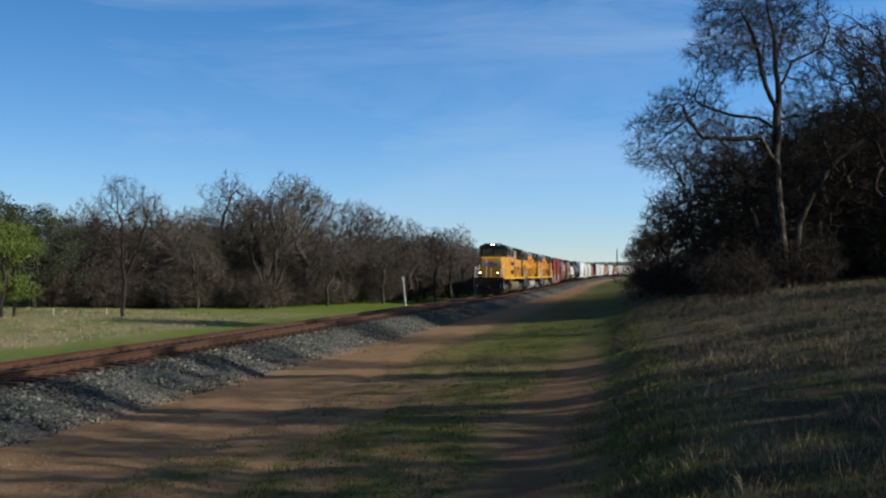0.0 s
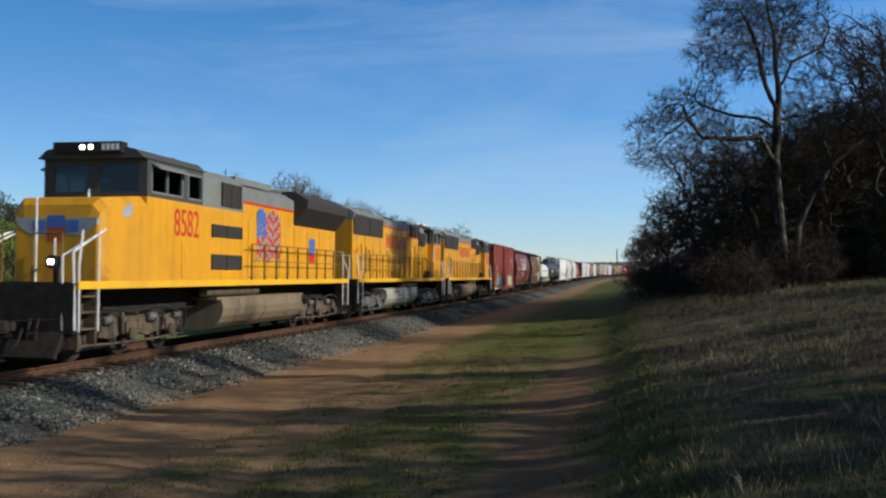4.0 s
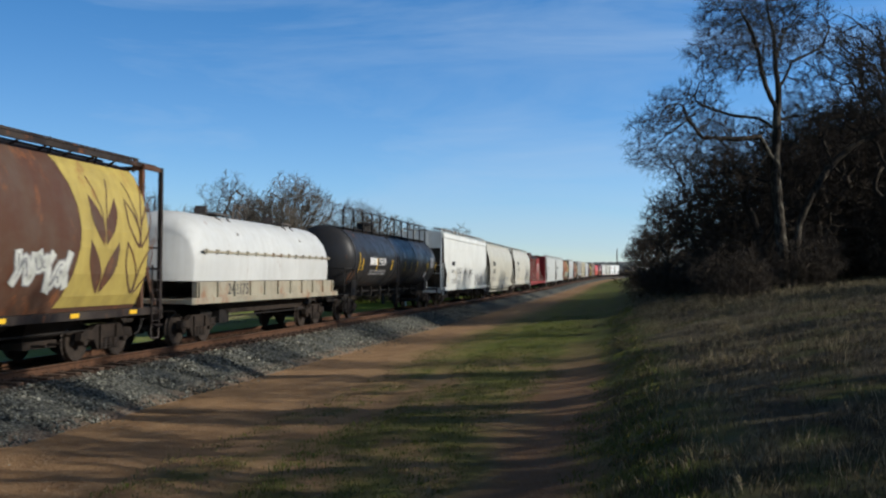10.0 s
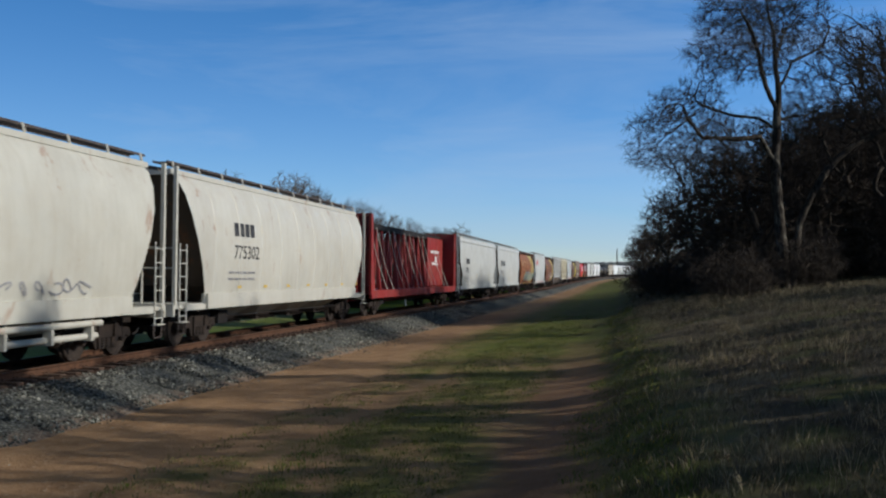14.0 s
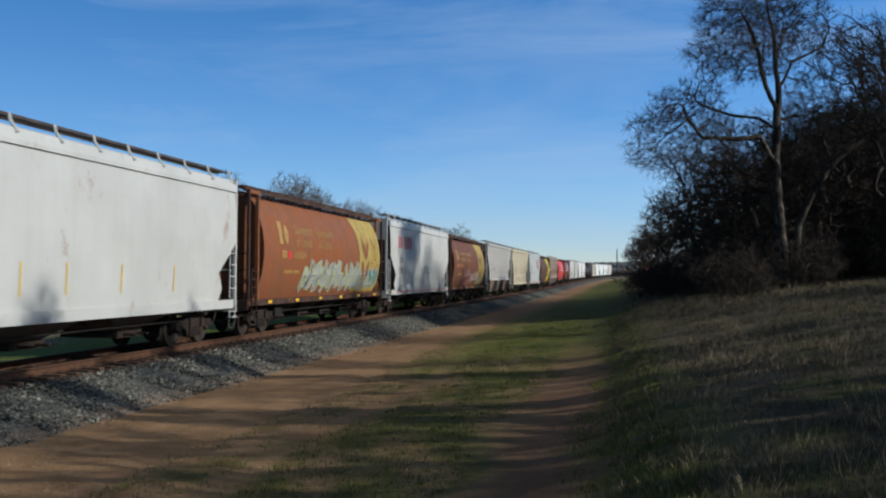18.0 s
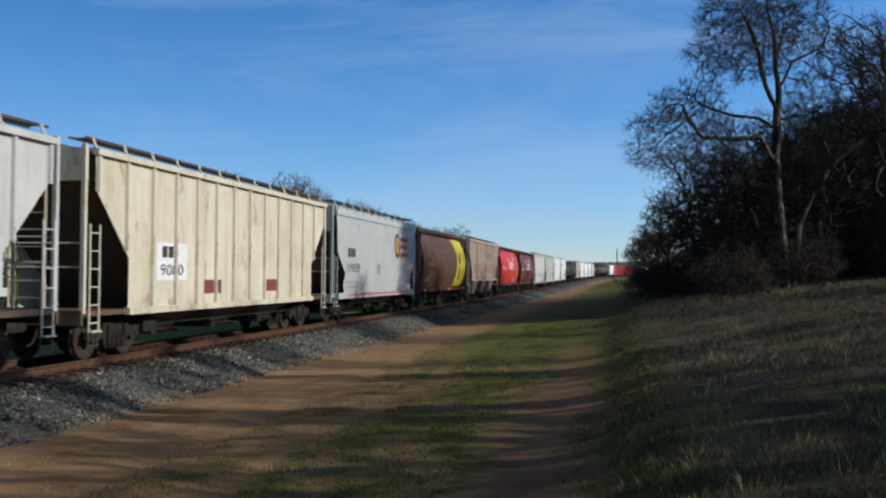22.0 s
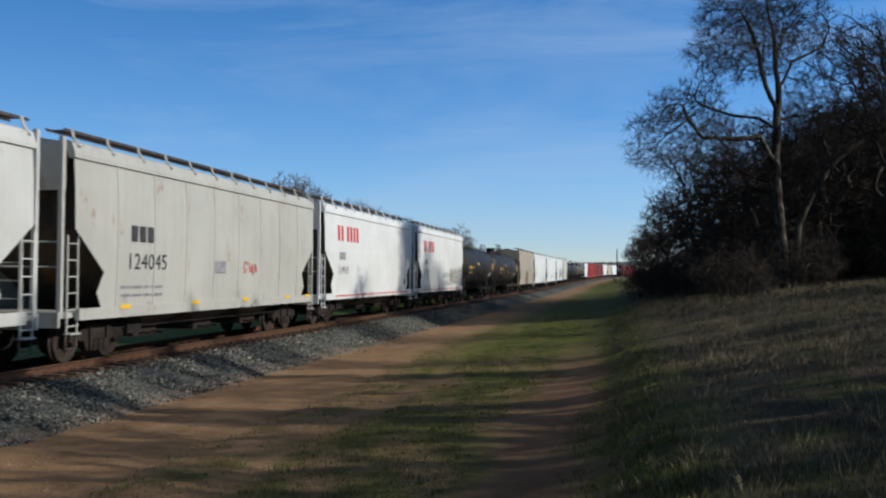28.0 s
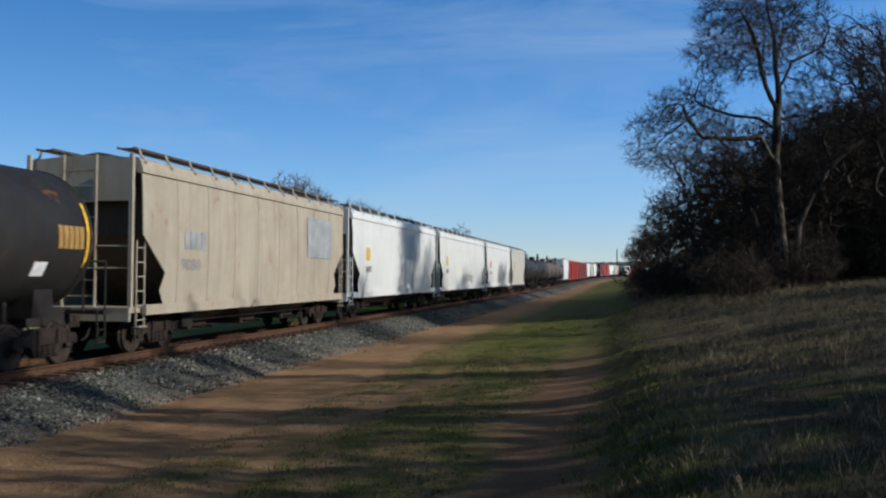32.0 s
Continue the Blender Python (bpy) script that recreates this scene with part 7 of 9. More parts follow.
root, on, h = ribbed_hopper(17, "chalky white ribbed covered hopper with open sloping bays", M_RIBWHITE, 1.75, 15)
for x in (-5.4, -6.3):
    patch(root, x, x - 0.32, 1.95, 2.4, on, M_MARKBLACK, "placard")
blocks(root, [3, 4], 5.4, 2.55, 0.22, on, M_MARKGREY, 1.6)

root, on, h = ribbed_hopper(18, "cream ribbed covered hopper with rust stains", M_CREAM, 1.20, 14, openbays=False)
patch(root, 5.5, 3.75, 1.9, 2.9, on, M_WHITE, "number_panel", 0.004)
blocks(root, [2], 5.2, 2.50, 0.30, on, M_MARKBLACK, 0.7)
letter(root, "9080", 5.3, 2.02, 0.30, on, M_MARKBLACK, 1.3, "number")
for x in (2.65, -2.2):
    patch(root, x, x - 1.2, 1.5, 1.9, on, M_SPRAYPINK, "painted_out_patch", 0.005)

root, on, h = panel_hopper(19, "light grey covered hopper with a round emblem and red bars", M_GREYHOP, posts=12, seams=0)
data_block(root, on, 6.0, "119159", 3, None, 2.85, 0.40)
ring = [(-3.1 + 0.62 * math.cos(2 * math.pi * i / 22), 3.62 + 0.66 * math.sin(2 * math.pi * i / 22)) for i in range(22)]
lay("emblem", ring, [tuple(range(22))], on, M_MARKBLACK, root, 0.012)
ring = [(-3.1 + 0.46 * math.cos(2 * math.pi * i / 22), 3.62 + 0.48 * math.sin(2 * math.pi * i / 22)) for i in range(22)]
lay("emblem", ring, [tuple(range(22))], on, M_WHEATGOLD, root, 0.016)
for i, n in enumerate((8, 7, 7)):
    blocks(root, [n], -3.85, 3.88 - 0.42 * i, 0.24, on, M_MARKRED, 0.22 * n, "owner_mark")
patch(root, 1.0, 0.4, 2.1, 2.6, on, M_MARKGREY, "notice")
patch(root, -6.1, -6.6, 1.55, 1.85, on, M_MARKBLACK, "placard")
verts, faces = [], []
for i in range(34):
    x = h - 1.5 - (2 * h - 2.6) * i / 34
    q = len(verts)
    verts += [(x, 1.12), (x - 0.24, 1.12), (x - 0.24, 1.22), (x, 1.22)]
    faces.append((q, q + 1, q + 2, q + 3))
tagged(lay("reflector_strip", verts, faces, Side([(1.60, 0), (1.60, 6)]), M_MARKRED, root, 0.008), kind="stuff")

root, on, h = government_car(20, "dull brown cylindrical grain hopper with a bright yellow wheat panel", M_BROWN_SOOT, M_BROWN_DARK, M_WHEATBRIGHT, "605884", M_WHEATFADED, M_MARKGREY)
scrawl(root, 6.4, 5.0, 1.5, 2.1, on, M_SPRAYPALE, 101, 6, 0.06)

root, on, h = ribbed_hopper(21, "rust-streaked ribbed covered hopper with tall dark letters", M_RUSTPINK, 1.75, 17)
for x, n in ((3.1, 3), (-1.4, 4)):
    for i in range(n):
        patch(root, x - 0.95 * i, x - 0.95 * i - 0.50, 3.38, 4.10, on, M_MARKBLACK, "owner_mark")
for x in (4.7, -0.10, -5.05):
    patch(root, x, x - 0.80, 1.80, 4.78, on, M_RUSTPANEL, "rusted_panel", 0.005)
letter(root, "74361", 4.8, 2.55, 0.26, on, M_MARKGREY, 1.7, "number")
for x in (-6.0, -6.9):
    patch(root, x, x - 0.30, 1.95, 2.5, on, M_MARKBLACK, "placard")

root, on, h = canada_car(22, "bright red cylindrical grain hopper with black ends", M_CANRED, M_MAROON_DARK, "608673", M_WHEATGOLD)
for x in (6.7, 4.1, 2.0, -0.6):
    patch(root, x, x - 0.07, 1.55, 2.3, on, M_REFLECT, "reflector")
bubble(root, -2.6, -4.4, 1.3, 1.9, on, M_SPRAYPALE, M_MARKGREY, 111, 4)

root, on, h = canada_car(23, "dark maroon cylindrical grain hopper with white lettering", M_MAROON, M_MAROON_DARK, "607541")
scrawl(root, 5.6, 2.0, 1.4, 2.3, on, M_WHEATGOLD, 112, 8, 0.05)

root, on, h = panel_hopper(24, "white covered hopper with a rusty top chord", M_WHITERUSTY, posts=12)
for i in range(5):
    scrawl(root, 4.6 - 1.9 * i, 3.2 - 1.9 * i, 1.7, 2.5, on, M_MARKGREY, 120 + i, 4, 0.05)
verts, faces = [], []
for i in range(30):
    x = h - 1.5 - (2 * h - 2.6) * i / 30
    q = len(verts)
    verts += [(x, 1.12), (x - 0.24, 1.12), (x - 0.24, 1.22), (x, 1.22)]
    faces.append((q, q + 1, q + 2, q + 3))
tagged(lay("reflector_strip", verts, faces, Side([(1.60, 0), (1.60, 6)]), M_MARKRED, root, 0.008), kind="stuff")
for i, x in enumerate((4.8, 2.5, -1.0, -5.2)):
    patch(root, x, x - 1.1, 4.72, 4.93, Side([(1.60, 0), (1.60, 6)]), M_RUSTPINK, "rust_patch", 0.006)

root, on, h = panel_hopper(25, "warm grey covered hopper with thin panel seams", M_SOOGREY, posts=12, seams=8)
data_block(root, on, 5.7, "124045", 3, None, 2.85, 0.40)
patch(root, 0.9, 0.1, 2.1, 2.45, on, M_MARKGREY, "notice", 0.03)
scrawl(root, -1.3, -2.4, 2.0, 2.5, on, M_MARKRED, 131, 4, 0.04)
for x in (6.2, 2.4, -1.2, -5.0, -7.2):
    patch(root, x, x - 0.5, 1.22, 1.32, Side([(1.60, 0), (1.60, 6)]), M_REFLECT, "reflector")

root, on, h = red_mark_hopper(26, "white covered hopper with a red owner's mark", M_WHITECLEAN, "124945", 2)
root, on, h = red_mark_hopper(27, "white covered hopper with a red owner's mark and a black tag", M_WHITECLEAN, "119159", 3)
bubble(root, -2.6, -6.7, 1.25, 2.75, on, M_SPRAYPALE, M_MARKBLACK, 141, 5)
scrawl(root, -0.2, -2.8, 1.3, 1.75, on, M_MARKGREY, 142, 8, 0.05)
scrawl(root, -0.2, -2.8, 1.85, 2.3, on, M_MARKGREY, 143, 8, 0.05)

for k, num in ((28, "663977"), (29, "667430")):
    root, on, h = tank_car(k, "dull black tank car with yellow lettering", M_TANKSOOT, R=1.58, gap=0.85)
    letter(root, num, 5.1, 2.58, 0.28, on, M_MARKYELLOW, 1.3, "number")
    blocks(root, [4], 6.2, 2.58, 0.28, on, M_MARKYELLOW, 0.9)
    blocks(root, [5, 3], 5.9, 2.25, 0.09, on, M_MARKYELLOW, 1.4)
    blocks(root, [7], 2.2, 2.95, 0.18, on, M_MARKYELLOW, 1.1)
    blocks(root, [5], -h + 2.0, 2.6, 0.5, on, M_WHEATGOLD, 1.0, "data_panel")
    patch(root, -h + 2.7, -h + 2.25, 2.0, 2.3, on, M_WHITE, "placard")
    if k == 29:
        for x in (6.6, 3.0, 0.3, -1.3, -3.6):
            patch(root, x, x - 0.07, 1.95, 2.5, on, M_REFLECT, "reflector", 0.02)
        scrawl(root, 1.8, 0.6, 1.9, 2.7, on, M_MARKGREY, 151, 5, 0.06)
    lay("end_arc", [p for i in range(9) for p in ((-h + 0.86, 2.2 + 0.18 * i), (-h + 0.95, 2.2 + 0.18 * i))], [(2 * i, 2 * i + 1, 2 * i + 3, 2 * i + 2) for i in range(8)], on, M_REFLECT, root, 0.03)

root, on, h = panel_hopper(30, "dust-streaked tan covered hopper with a painted-out square", M_TAN, posts=13, seams=8)
blocks(root, [4], 6.3, 2.75, 0.5, on, M_SPRAYGREY, 1.4)
letter(root, "9080", 6.5, 2.15, 0.34, on, M_MARKGREY, 1.2, "number")
patch(root, -3.9, -6.9, 2.72, 4.25, on, M_SPRAYGREY, "painted_out_square", 0.026)

for k, tag in ((31, 161), (32, 162), (33, 163)):
    root, on, h = panel_hopper(k, "white covered hopper with a small yellow mark" if k < 33 else "white covered hopper covered in grey sprayed shapes", M_WHITECLEAN, posts=12)
    patch(root, h - 2.2, h - 2.9, 2.75, 3.35, on, M_MARKYELLOW if k < 33 else M_MARKRED, "emblem")
    blocks(root, [4], h - 2.2, 2.2, 0.28, on, M_MARKGREY, 1.0)
    if k == 32:
        scrawl(root, 1.0, -4.0, 1.4, 2.3, on, M_SPRAYGREY, tag, 9, 0.10)
    elif k == 33:
        bubble(root, 1.0, -5.0, 1.3, 3.6, on, M_SPRAYGREY, M_SPRAYPALE, tag, 4)
root, on, h = panel_hopper(34, "pale tan covered hopper with a small dark mark", M_BEIGE2, posts=10)
patch(root, h - 2.2, h - 2.9, 2.9, 3.6, on, M_WHEATGOLD, "emblem")

# the rear of the train, far round the bend
REAR = ["tank", "tank", "tankb", "tankb", "white", "red", "red", "dred", "dred", "white", "tan", "white", "tank", "dred", "red", "white", "tan", "tank", "white", "red", "red", "white", "white", "tan"]
for what in REAR:
    k = len(BOUNDS) - 1
    BOUNDS.append(BOUNDS[-1] + {"tank": 18.2, "tankb": 18.2, "white": 18.0, "tan": 18.0, "red": 20.4, "dred": 20.4}[what])
    if what == "tank":
        tank_car(k, "black tank car far back in the train", M_TANKSOOT)
    elif what == "tankb":
        tank_car(k, "dusty brown-black tank car far back in the train", M_TANKBROWN)
    elif what == "white":
        panel_hopper(k, "white covered hopper far back in the train", M_WHITECLEAN, posts=8)
    elif what == "tan":
        panel_hopper(k, "tan covered hopper far back in the train", M_TAN, posts=8)
    else:
        boxcar(k, "red boxcar far back in the train", M_ROADRED if what == "red" else M_BEAMLIKE)
# ---- ground, trackbed and line ----
LAT_P = [-900, -120, -70, -35, -18, -8, -5, -3.4, 0, 3.4, 5.0, 8.5, 11.6, 12.6, 13.4, 15, 18, 22, 30, 60, 200, 900]
LAT_Z = [1.2, -0.2, -0.55, -0.75, -0.95, -1.0, -0.85, -0.80, -0.80, -0.80, -0.76, -0.58, -0.34, -0.14, 0.22, 0.50, 1.0, 1.5, 1.95, 2.4, 4.0, 9.0]


def ground_z(x, y):
    """Height of the ground at arrays of places, with how far along and beside the line they are."""
    s, lat = beside(x, y)
    zl = np.interp(s, LINE_S, LINE_Z)
    far = np.clip(1 - np.maximum(np.abs(lat) - 60, 0) / 400, 0, 1)
    out = 0.5 * np.clip((s - 4) / 5, 0, 1) * np.clip((lat - 9.0) / 2.5, 0, 1) * np.clip((19 - lat) / 4, 0, 1)
    z = zl * far + np.interp(lat - out, LAT_P, LAT_Z)
    x, y = np.asarray(x, float).ravel(), np.asarray(y, float).ravel()
    z += 0.035 * np.sin(x * 0.9 + 1.3 * np.sin(y * 0.31)) * np.sin(y * 0.7 + 0.8 * np.sin(x * 0.4)) * (np.abs(lat) > 3.6)
    z += 0.22 * np.sin(x * 0.11 + 0.7) * np.sin(y * 0.083) * np.clip((np.abs(lat) - 14) / 10, 0, 1)
    return z, s, lat


def ground_at(x, y):
    return float(ground_z([x], [y])[0][0])


def spread(fine, lo, hi, step, grow=1.13):
    out = list(np.arange(fine[0], fine[1], step))
    a, d = fine[1], step
    while a < hi:
        out.append(a)
        d *= grow
        a += d
    out.append(hi)
    a, d = fine[0], step
    while a > lo:
        d *= grow
        a -= d
        out.insert(0, max(a, lo))
    return np.array(out)


def build_ground():
    gx = spread((-20, 26), -2600, 2600, 0.45)
    gy = spread((4, 62), -1600, 3400, 0.45)
    X, Y = np.meshgrid(gx, gy)
    z, s, lat = ground_z(X, Y)
    rut = -0.05 * np.exp(-((lat - 6.6) / 0.35) ** 2) - 0.05 * np.exp(-((lat - 8.5) / 0.35) ** 2)
    z = z + rut
    n, m = len(gx), len(gy)
    v = np.stack([X.ravel(), Y.ravel(), z], 1)
    i = (np.arange(m - 1)[:, None] * n + np.arange(n - 1)[None]).ravel()
    f = np.stack([i, i + 1, i + n + 1, i + n], 1)
    me = mesh_from("ground", v.tolist(), f.tolist())
    for name, val in (("lat", lat), ("along", s)):
        me.attributes.new(name, "FLOAT", "POINT").data.foreach_set("value", val.astype(np.float32))
    ob = part_of("ground", me, M_GROUND, None, "", True)
    tagged(ob, "brown dirt track with green grass strips, dry grass bank and green meadow", "ground", kind="structure")
    return ob


def ground_material():
    s = Shade("dirt_and_grass", 0.95, 0.0, 0.15)
    lat = s.math("ADD", s.attr("lat"), s.math("MULTIPLY", s.math("SUBTRACT", s.noise(2.2, 6), 0.5), 2.6))
    fine, mid, big = s.noise(0.06, 6), s.noise(0.7, 7, (1, 1, 1), 0.65), s.noise(7.0, 5)
    dirt = s.mix(s.ramp(mid, [(0.3, 0.0), (0.7, 1.0)]), (0.20, 0.112, 0.052), (0.345, 0.212, 0.108))
    dirt = s.mix(s.ramp(fine, [(0.58, 0.0), (0.72, 0.8)]), dirt, (0.42, 0.33, 0.23))
    green = s.mix(s.ramp(mid, [(0.3, 0.0), (0.7, 1.0)]), (0.034, 0.046, 0.007), (0.105, 0.122, 0.018))
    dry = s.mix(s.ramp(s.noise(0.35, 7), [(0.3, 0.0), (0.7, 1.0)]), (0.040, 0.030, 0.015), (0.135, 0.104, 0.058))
    lush = s.mix(s.ramp(mid, [(0.3, 0.0), (0.7, 1.0)]), (0.080, 0.125, 0.010), (0.155, 0.215, 0.020))

    def band(a, b, c, d):
        return s.math("MULTIPLY", s.ramp(s.math("MULTIPLY_ADD", lat, 1 / (b - a), -a / (b - a)), [(0.0, 0.0), (1.0, 1.0)]),
                      s.ramp(s.math("MULTIPLY_ADD", lat, 1 / (d - c), -c / (d - c)), [(0.0, 1.0), (1.0, 0.0)]))
    col = dirt
    strip = s.math("MULTIPLY", band(8.2, 9.6, 11.2, 12.4), s.ramp(s.noise(1.5, 5, (1, 0.35, 1)), [(0.36, 0.0), (0.52, 1.0)]))
    far_green = s.math("MULTIPLY", s.ramp(s.math("MULTIPLY_ADD", s.attr("along"), 1 / 16.0, -20 / 16.0), [(0.0, 0.0), (1.0, 1.0)]), band(5.8, 8.6, 12.8, 13.8))
    strip = s.math("MAXIMUM", strip, far_green)
    col = s.mix(s.math("MULTIPLY", strip, 0.80), col, green)
    turf = s.mix(s.ramp(mid, [(0.3, 0.0), (0.7, 1.0)]), (0.060, 0.082, 0.010), (0.135, 0.155, 0.020))
    col = s.mix(s.math("MULTIPLY", far_green, s.ramp(s.noise(1.8, 6, (1, 0.45, 1)), [(0.36, 0.10), (0.60, 0.85)])), col, turf)
    mid_strip = s.math("MULTIPLY", band(6.9, 7.3, 7.8, 8.3), s.ramp(s.noise(1.2, 5), [(0.45, 0.0), (0.62, 0.8)]))
    col = s.mix(mid_strip, col, green)
    loam = s.math("MULTIPLY", s.math("MULTIPLY", band(11.3, 12.0, 13.8, 14.4), 0.75), s.math("SUBTRACT", 1.0, far_green))
    col = s.mix(loam, col, s.mix(mid, (0.105, 0.056, 0.030), (0.19, 0.105, 0.056)))
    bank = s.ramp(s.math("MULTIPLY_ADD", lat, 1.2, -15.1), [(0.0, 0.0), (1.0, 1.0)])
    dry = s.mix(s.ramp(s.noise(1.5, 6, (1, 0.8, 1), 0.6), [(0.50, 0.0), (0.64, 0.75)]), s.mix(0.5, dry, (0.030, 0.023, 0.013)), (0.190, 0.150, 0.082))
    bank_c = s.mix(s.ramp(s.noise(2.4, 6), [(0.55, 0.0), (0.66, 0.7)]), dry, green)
    moss = s.mix(s.ramp(fine, [(0.64, 0.0), (0.72, 0.8)]), s.mix(mid, (0.040, 0.058, 0.010), (0.115, 0.125, 0.022)), (0.22, 0.15, 0.03))
    bank_c = s.mix(s.math("MULTIPLY", band(12.6, 13.0, 14.0, 14.9), s.ramp(mid, [(0.34, 0.25), (0.6, 1.0)])), bank_c, moss)
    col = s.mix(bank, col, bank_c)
    left = s.ramp(s.math("MULTIPLY_ADD", lat, -0.8, -3.0), [(0.0, 0.0), (1.0, 1.0)])
    field = s.mix(s.ramp(s.noise(3.0, 6, (1, 0.4, 1)), [(0.40, 0.0), (0.60, 1.0)]), (0.27, 0.225, 0.12), (0.16, 0.19, 0.055))
    lush_at = s.math("MAXIMUM", s.math("MULTIPLY", band(-11.0, -9.6, -5.6, -4.6), 0.62), s.math("MULTIPLY", s.ramp(s.math("MULTIPLY_ADD", s.attr("along"), 1 / 22.0, -58 / 22.0), [(0.0, 0.0), (1.0, 1.0)]), 0.95))
    field = s.mix(lush_at, field, lush)
    col = s.mix(left, col, field)
    s.color(s.mix(0.35, col, s.ramp(big, [(0.25, 0.55), (0.75, 1.25)]), "MULTIPLY"))
    s.bump(s.math("ADD", fine, mid), 0.05, 0.8)
    return s.m


M_GROUND = ground_material()
build_ground()
# ---- trackbed, ties and rails ----


def stone_material():
    s = Shade("crushed_stone", 0.9, 0.0, 0.25)
    r = s.island()
    c = s.ramp(r, [(0.0, (0.022, 0.022, 0.017)), (0.5, (0.084, 0.083, 0.066)), (0.85, (0.180, 0.176, 0.140)), (1.0, (0.34, 0.33, 0.265))])
    s.color(s.mix(1.0, c, s.ramp(s.noise(0.05, 4), [(0.2, 0.75), (0.8, 1.2)]), "MULTIPLY"))
    return s.m


def bed_material():
    s = Shade("ballast_bed", 0.95, 0.0, 0.2)
    v = s.node("ShaderNodeTexVoronoi", Scale=13.0)
    s.link(s.coords(), v.inputs["Vector"])
    g = s.ramp(v.outputs["Distance"], [(0.0, (0.19, 0.192, 0.165)), (0.45, (0.088, 0.090, 0.076)), (0.9, (0.018, 0.018, 0.016))])
    g = s.mix(0.5, g, s.ramp(s.noise(0.09, 5), [(0.25, 0.35), (0.75, 1.5)]), "MULTIPLY")
    lat = s.math("ADD", s.math("ABSOLUTE", s.attr("lat")), s.math("MULTIPLY", s.math("SUBTRACT", s.noise(0.5, 5), 0.5), 0.7))
    rust = s.mix(s.noise(0.12, 5), (0.038, 0.021, 0.012), (0.100, 0.056, 0.032))
    c = s.mix(s.ramp(s.math("MULTIPLY_ADD", lat, 1.6, -2.0), [(0.0, 0.0), (1.0, 1.0)]), rust, g)
    soil = s.mix(s.noise(0.2, 5), (0.17, 0.11, 0.07), (0.26, 0.185, 0.125))
    toe = s.ramp(s.math("MULTIPLY_ADD", lat, 1.5, -4.4), [(0.0, 0.0), (1.0, 1.0)])
    s.color(s.mix(toe, c, soil))
    s.bump(v.outputs["Distance"], 0.05, 1.0)
    return s.m


M_STONE, M_BED = stone_material(), bed_material()
BED_P = [-3.75, -3.3, -2.6, -1.9, -1.6, -1.0, -0.72, 0.0, 0.72, 1.0, 1.6, 1.9, 2.25, 2.6, 2.95, 3.3, 3.75]
BED_Z = [-0.86, -0.74, -0.52, -0.28, -0.23, -0.22, -0.25, -0.24, -0.25, -0.22, -0.23, -0.28, -0.40, -0.52, -0.64, -0.74, -0.86]


def line_strip(name, stations, lats, ups, material, wobble=0.0, label="", seed=1):
    """A strip that follows the line, with an attribute for how far beside it each point lies."""
    rng = np.random.RandomState(seed)
    verts, at = [], []
    for s in stations:
        for a, z in zip(lats, ups):
            w = wobble * rng.normal() if abs(a) > 1.2 and abs(a) < abs(lats[-1]) else 0.0
            verts.append(on_line(s + (w * 0.6), a + w * 0.8, z + 0.45 * w))
            at.append(a)
    n = len(lats)
    faces = [(i * n + j, i * n + j + 1, i * n + n + j + 1, i * n + n + j) for i in range(len(stations) - 1) for j in range(n - 1)]
    me = mesh_from(name, verts, faces)
    me.attributes.new("lat", "FLOAT", "POINT").data.foreach_set("value", np.array(at, np.float32))
    return tagged(part_of(name, me, material, None), label, "trackbed", kind="structure")


stations = list(np.arange(4, 70, 0.35)) + list(np.arange(70, 200, 2.0)) + list(np.arange(200, 640, 8.0))
stations = list(np.arange(-760, 4, 8.0)) + stations
line_strip("trackbed", stations, BED_P, BED_Z, M_BED, 0.05, "grey crushed-stone trackbed with rust-brown crown")


def stone_shapes():
    out = []
    for k in range(6):
        rng = random.Random(100 + k)
        bm = bmesh.new()
        bmesh.ops.create_icosphere(bm, subdivisions=1, radius=1.0)
        for v in bm.verts:
            v.co = v.co * rng.uniform(0.62, 1.12)
            v.co.z *= 0.75
        out.append((np.array([tuple(v.co) for v in bm.verts]), [[v.index for v in f.verts] for f in bm.faces]))
        bm.free()
    return out


def scatter_stones():
    rng = np.random.RandomState(5)
    shapes = stone_shapes()
    verts, faces = [], []
    n = 0
    for i in range(15000):
        if i < 12400:
            s, lat = 8 + 62 * rng.rand() ** 1.5, 1.45 + 2.05 * rng.rand()
        elif i < 13600:
            s, lat = 8 + 50 * rng.rand(), rng.uniform(-1.6, 1.6)
        else:
            s, lat = 8 + 45 * rng.rand() ** 1.4, 3.3 + rng.rand() ** 2 * 2.2
        up = np.interp(lat, BED_P, BED_Z) if lat < 3.6 else -0.795
        r = rng.uniform(0.018, 0.046) * (0.6 if lat > 3.5 or abs(lat) < 1.4 else 1.0)
        sv, sf = shapes[rng.randint(6)]
        a = rng.rand() * 6.28
        c, d = math.cos(a), math.sin(a)
        p = np.array(on_line(s, lat, up + 0.3 * r))
        q = sv * r * (0.8 + 0.5 * rng.rand(3))
        q = np.stack([q[:, 0] * c - q[:, 1] * d, q[:, 0] * d + q[:, 1] * c, q[:, 2]], 1) + p
        verts.append(q)
        faces += [[j + n for j in f] for f in sf]
        n += len(q)
    ob = part_of("ballast_stones", mesh_from("ballast_stones", np.concatenate(verts).tolist(), faces), M_STONE)
    tagged(ob, "loose grey crushed stones on the trackbed shoulder", "gravel", kind="stuff")


scatter_stones()

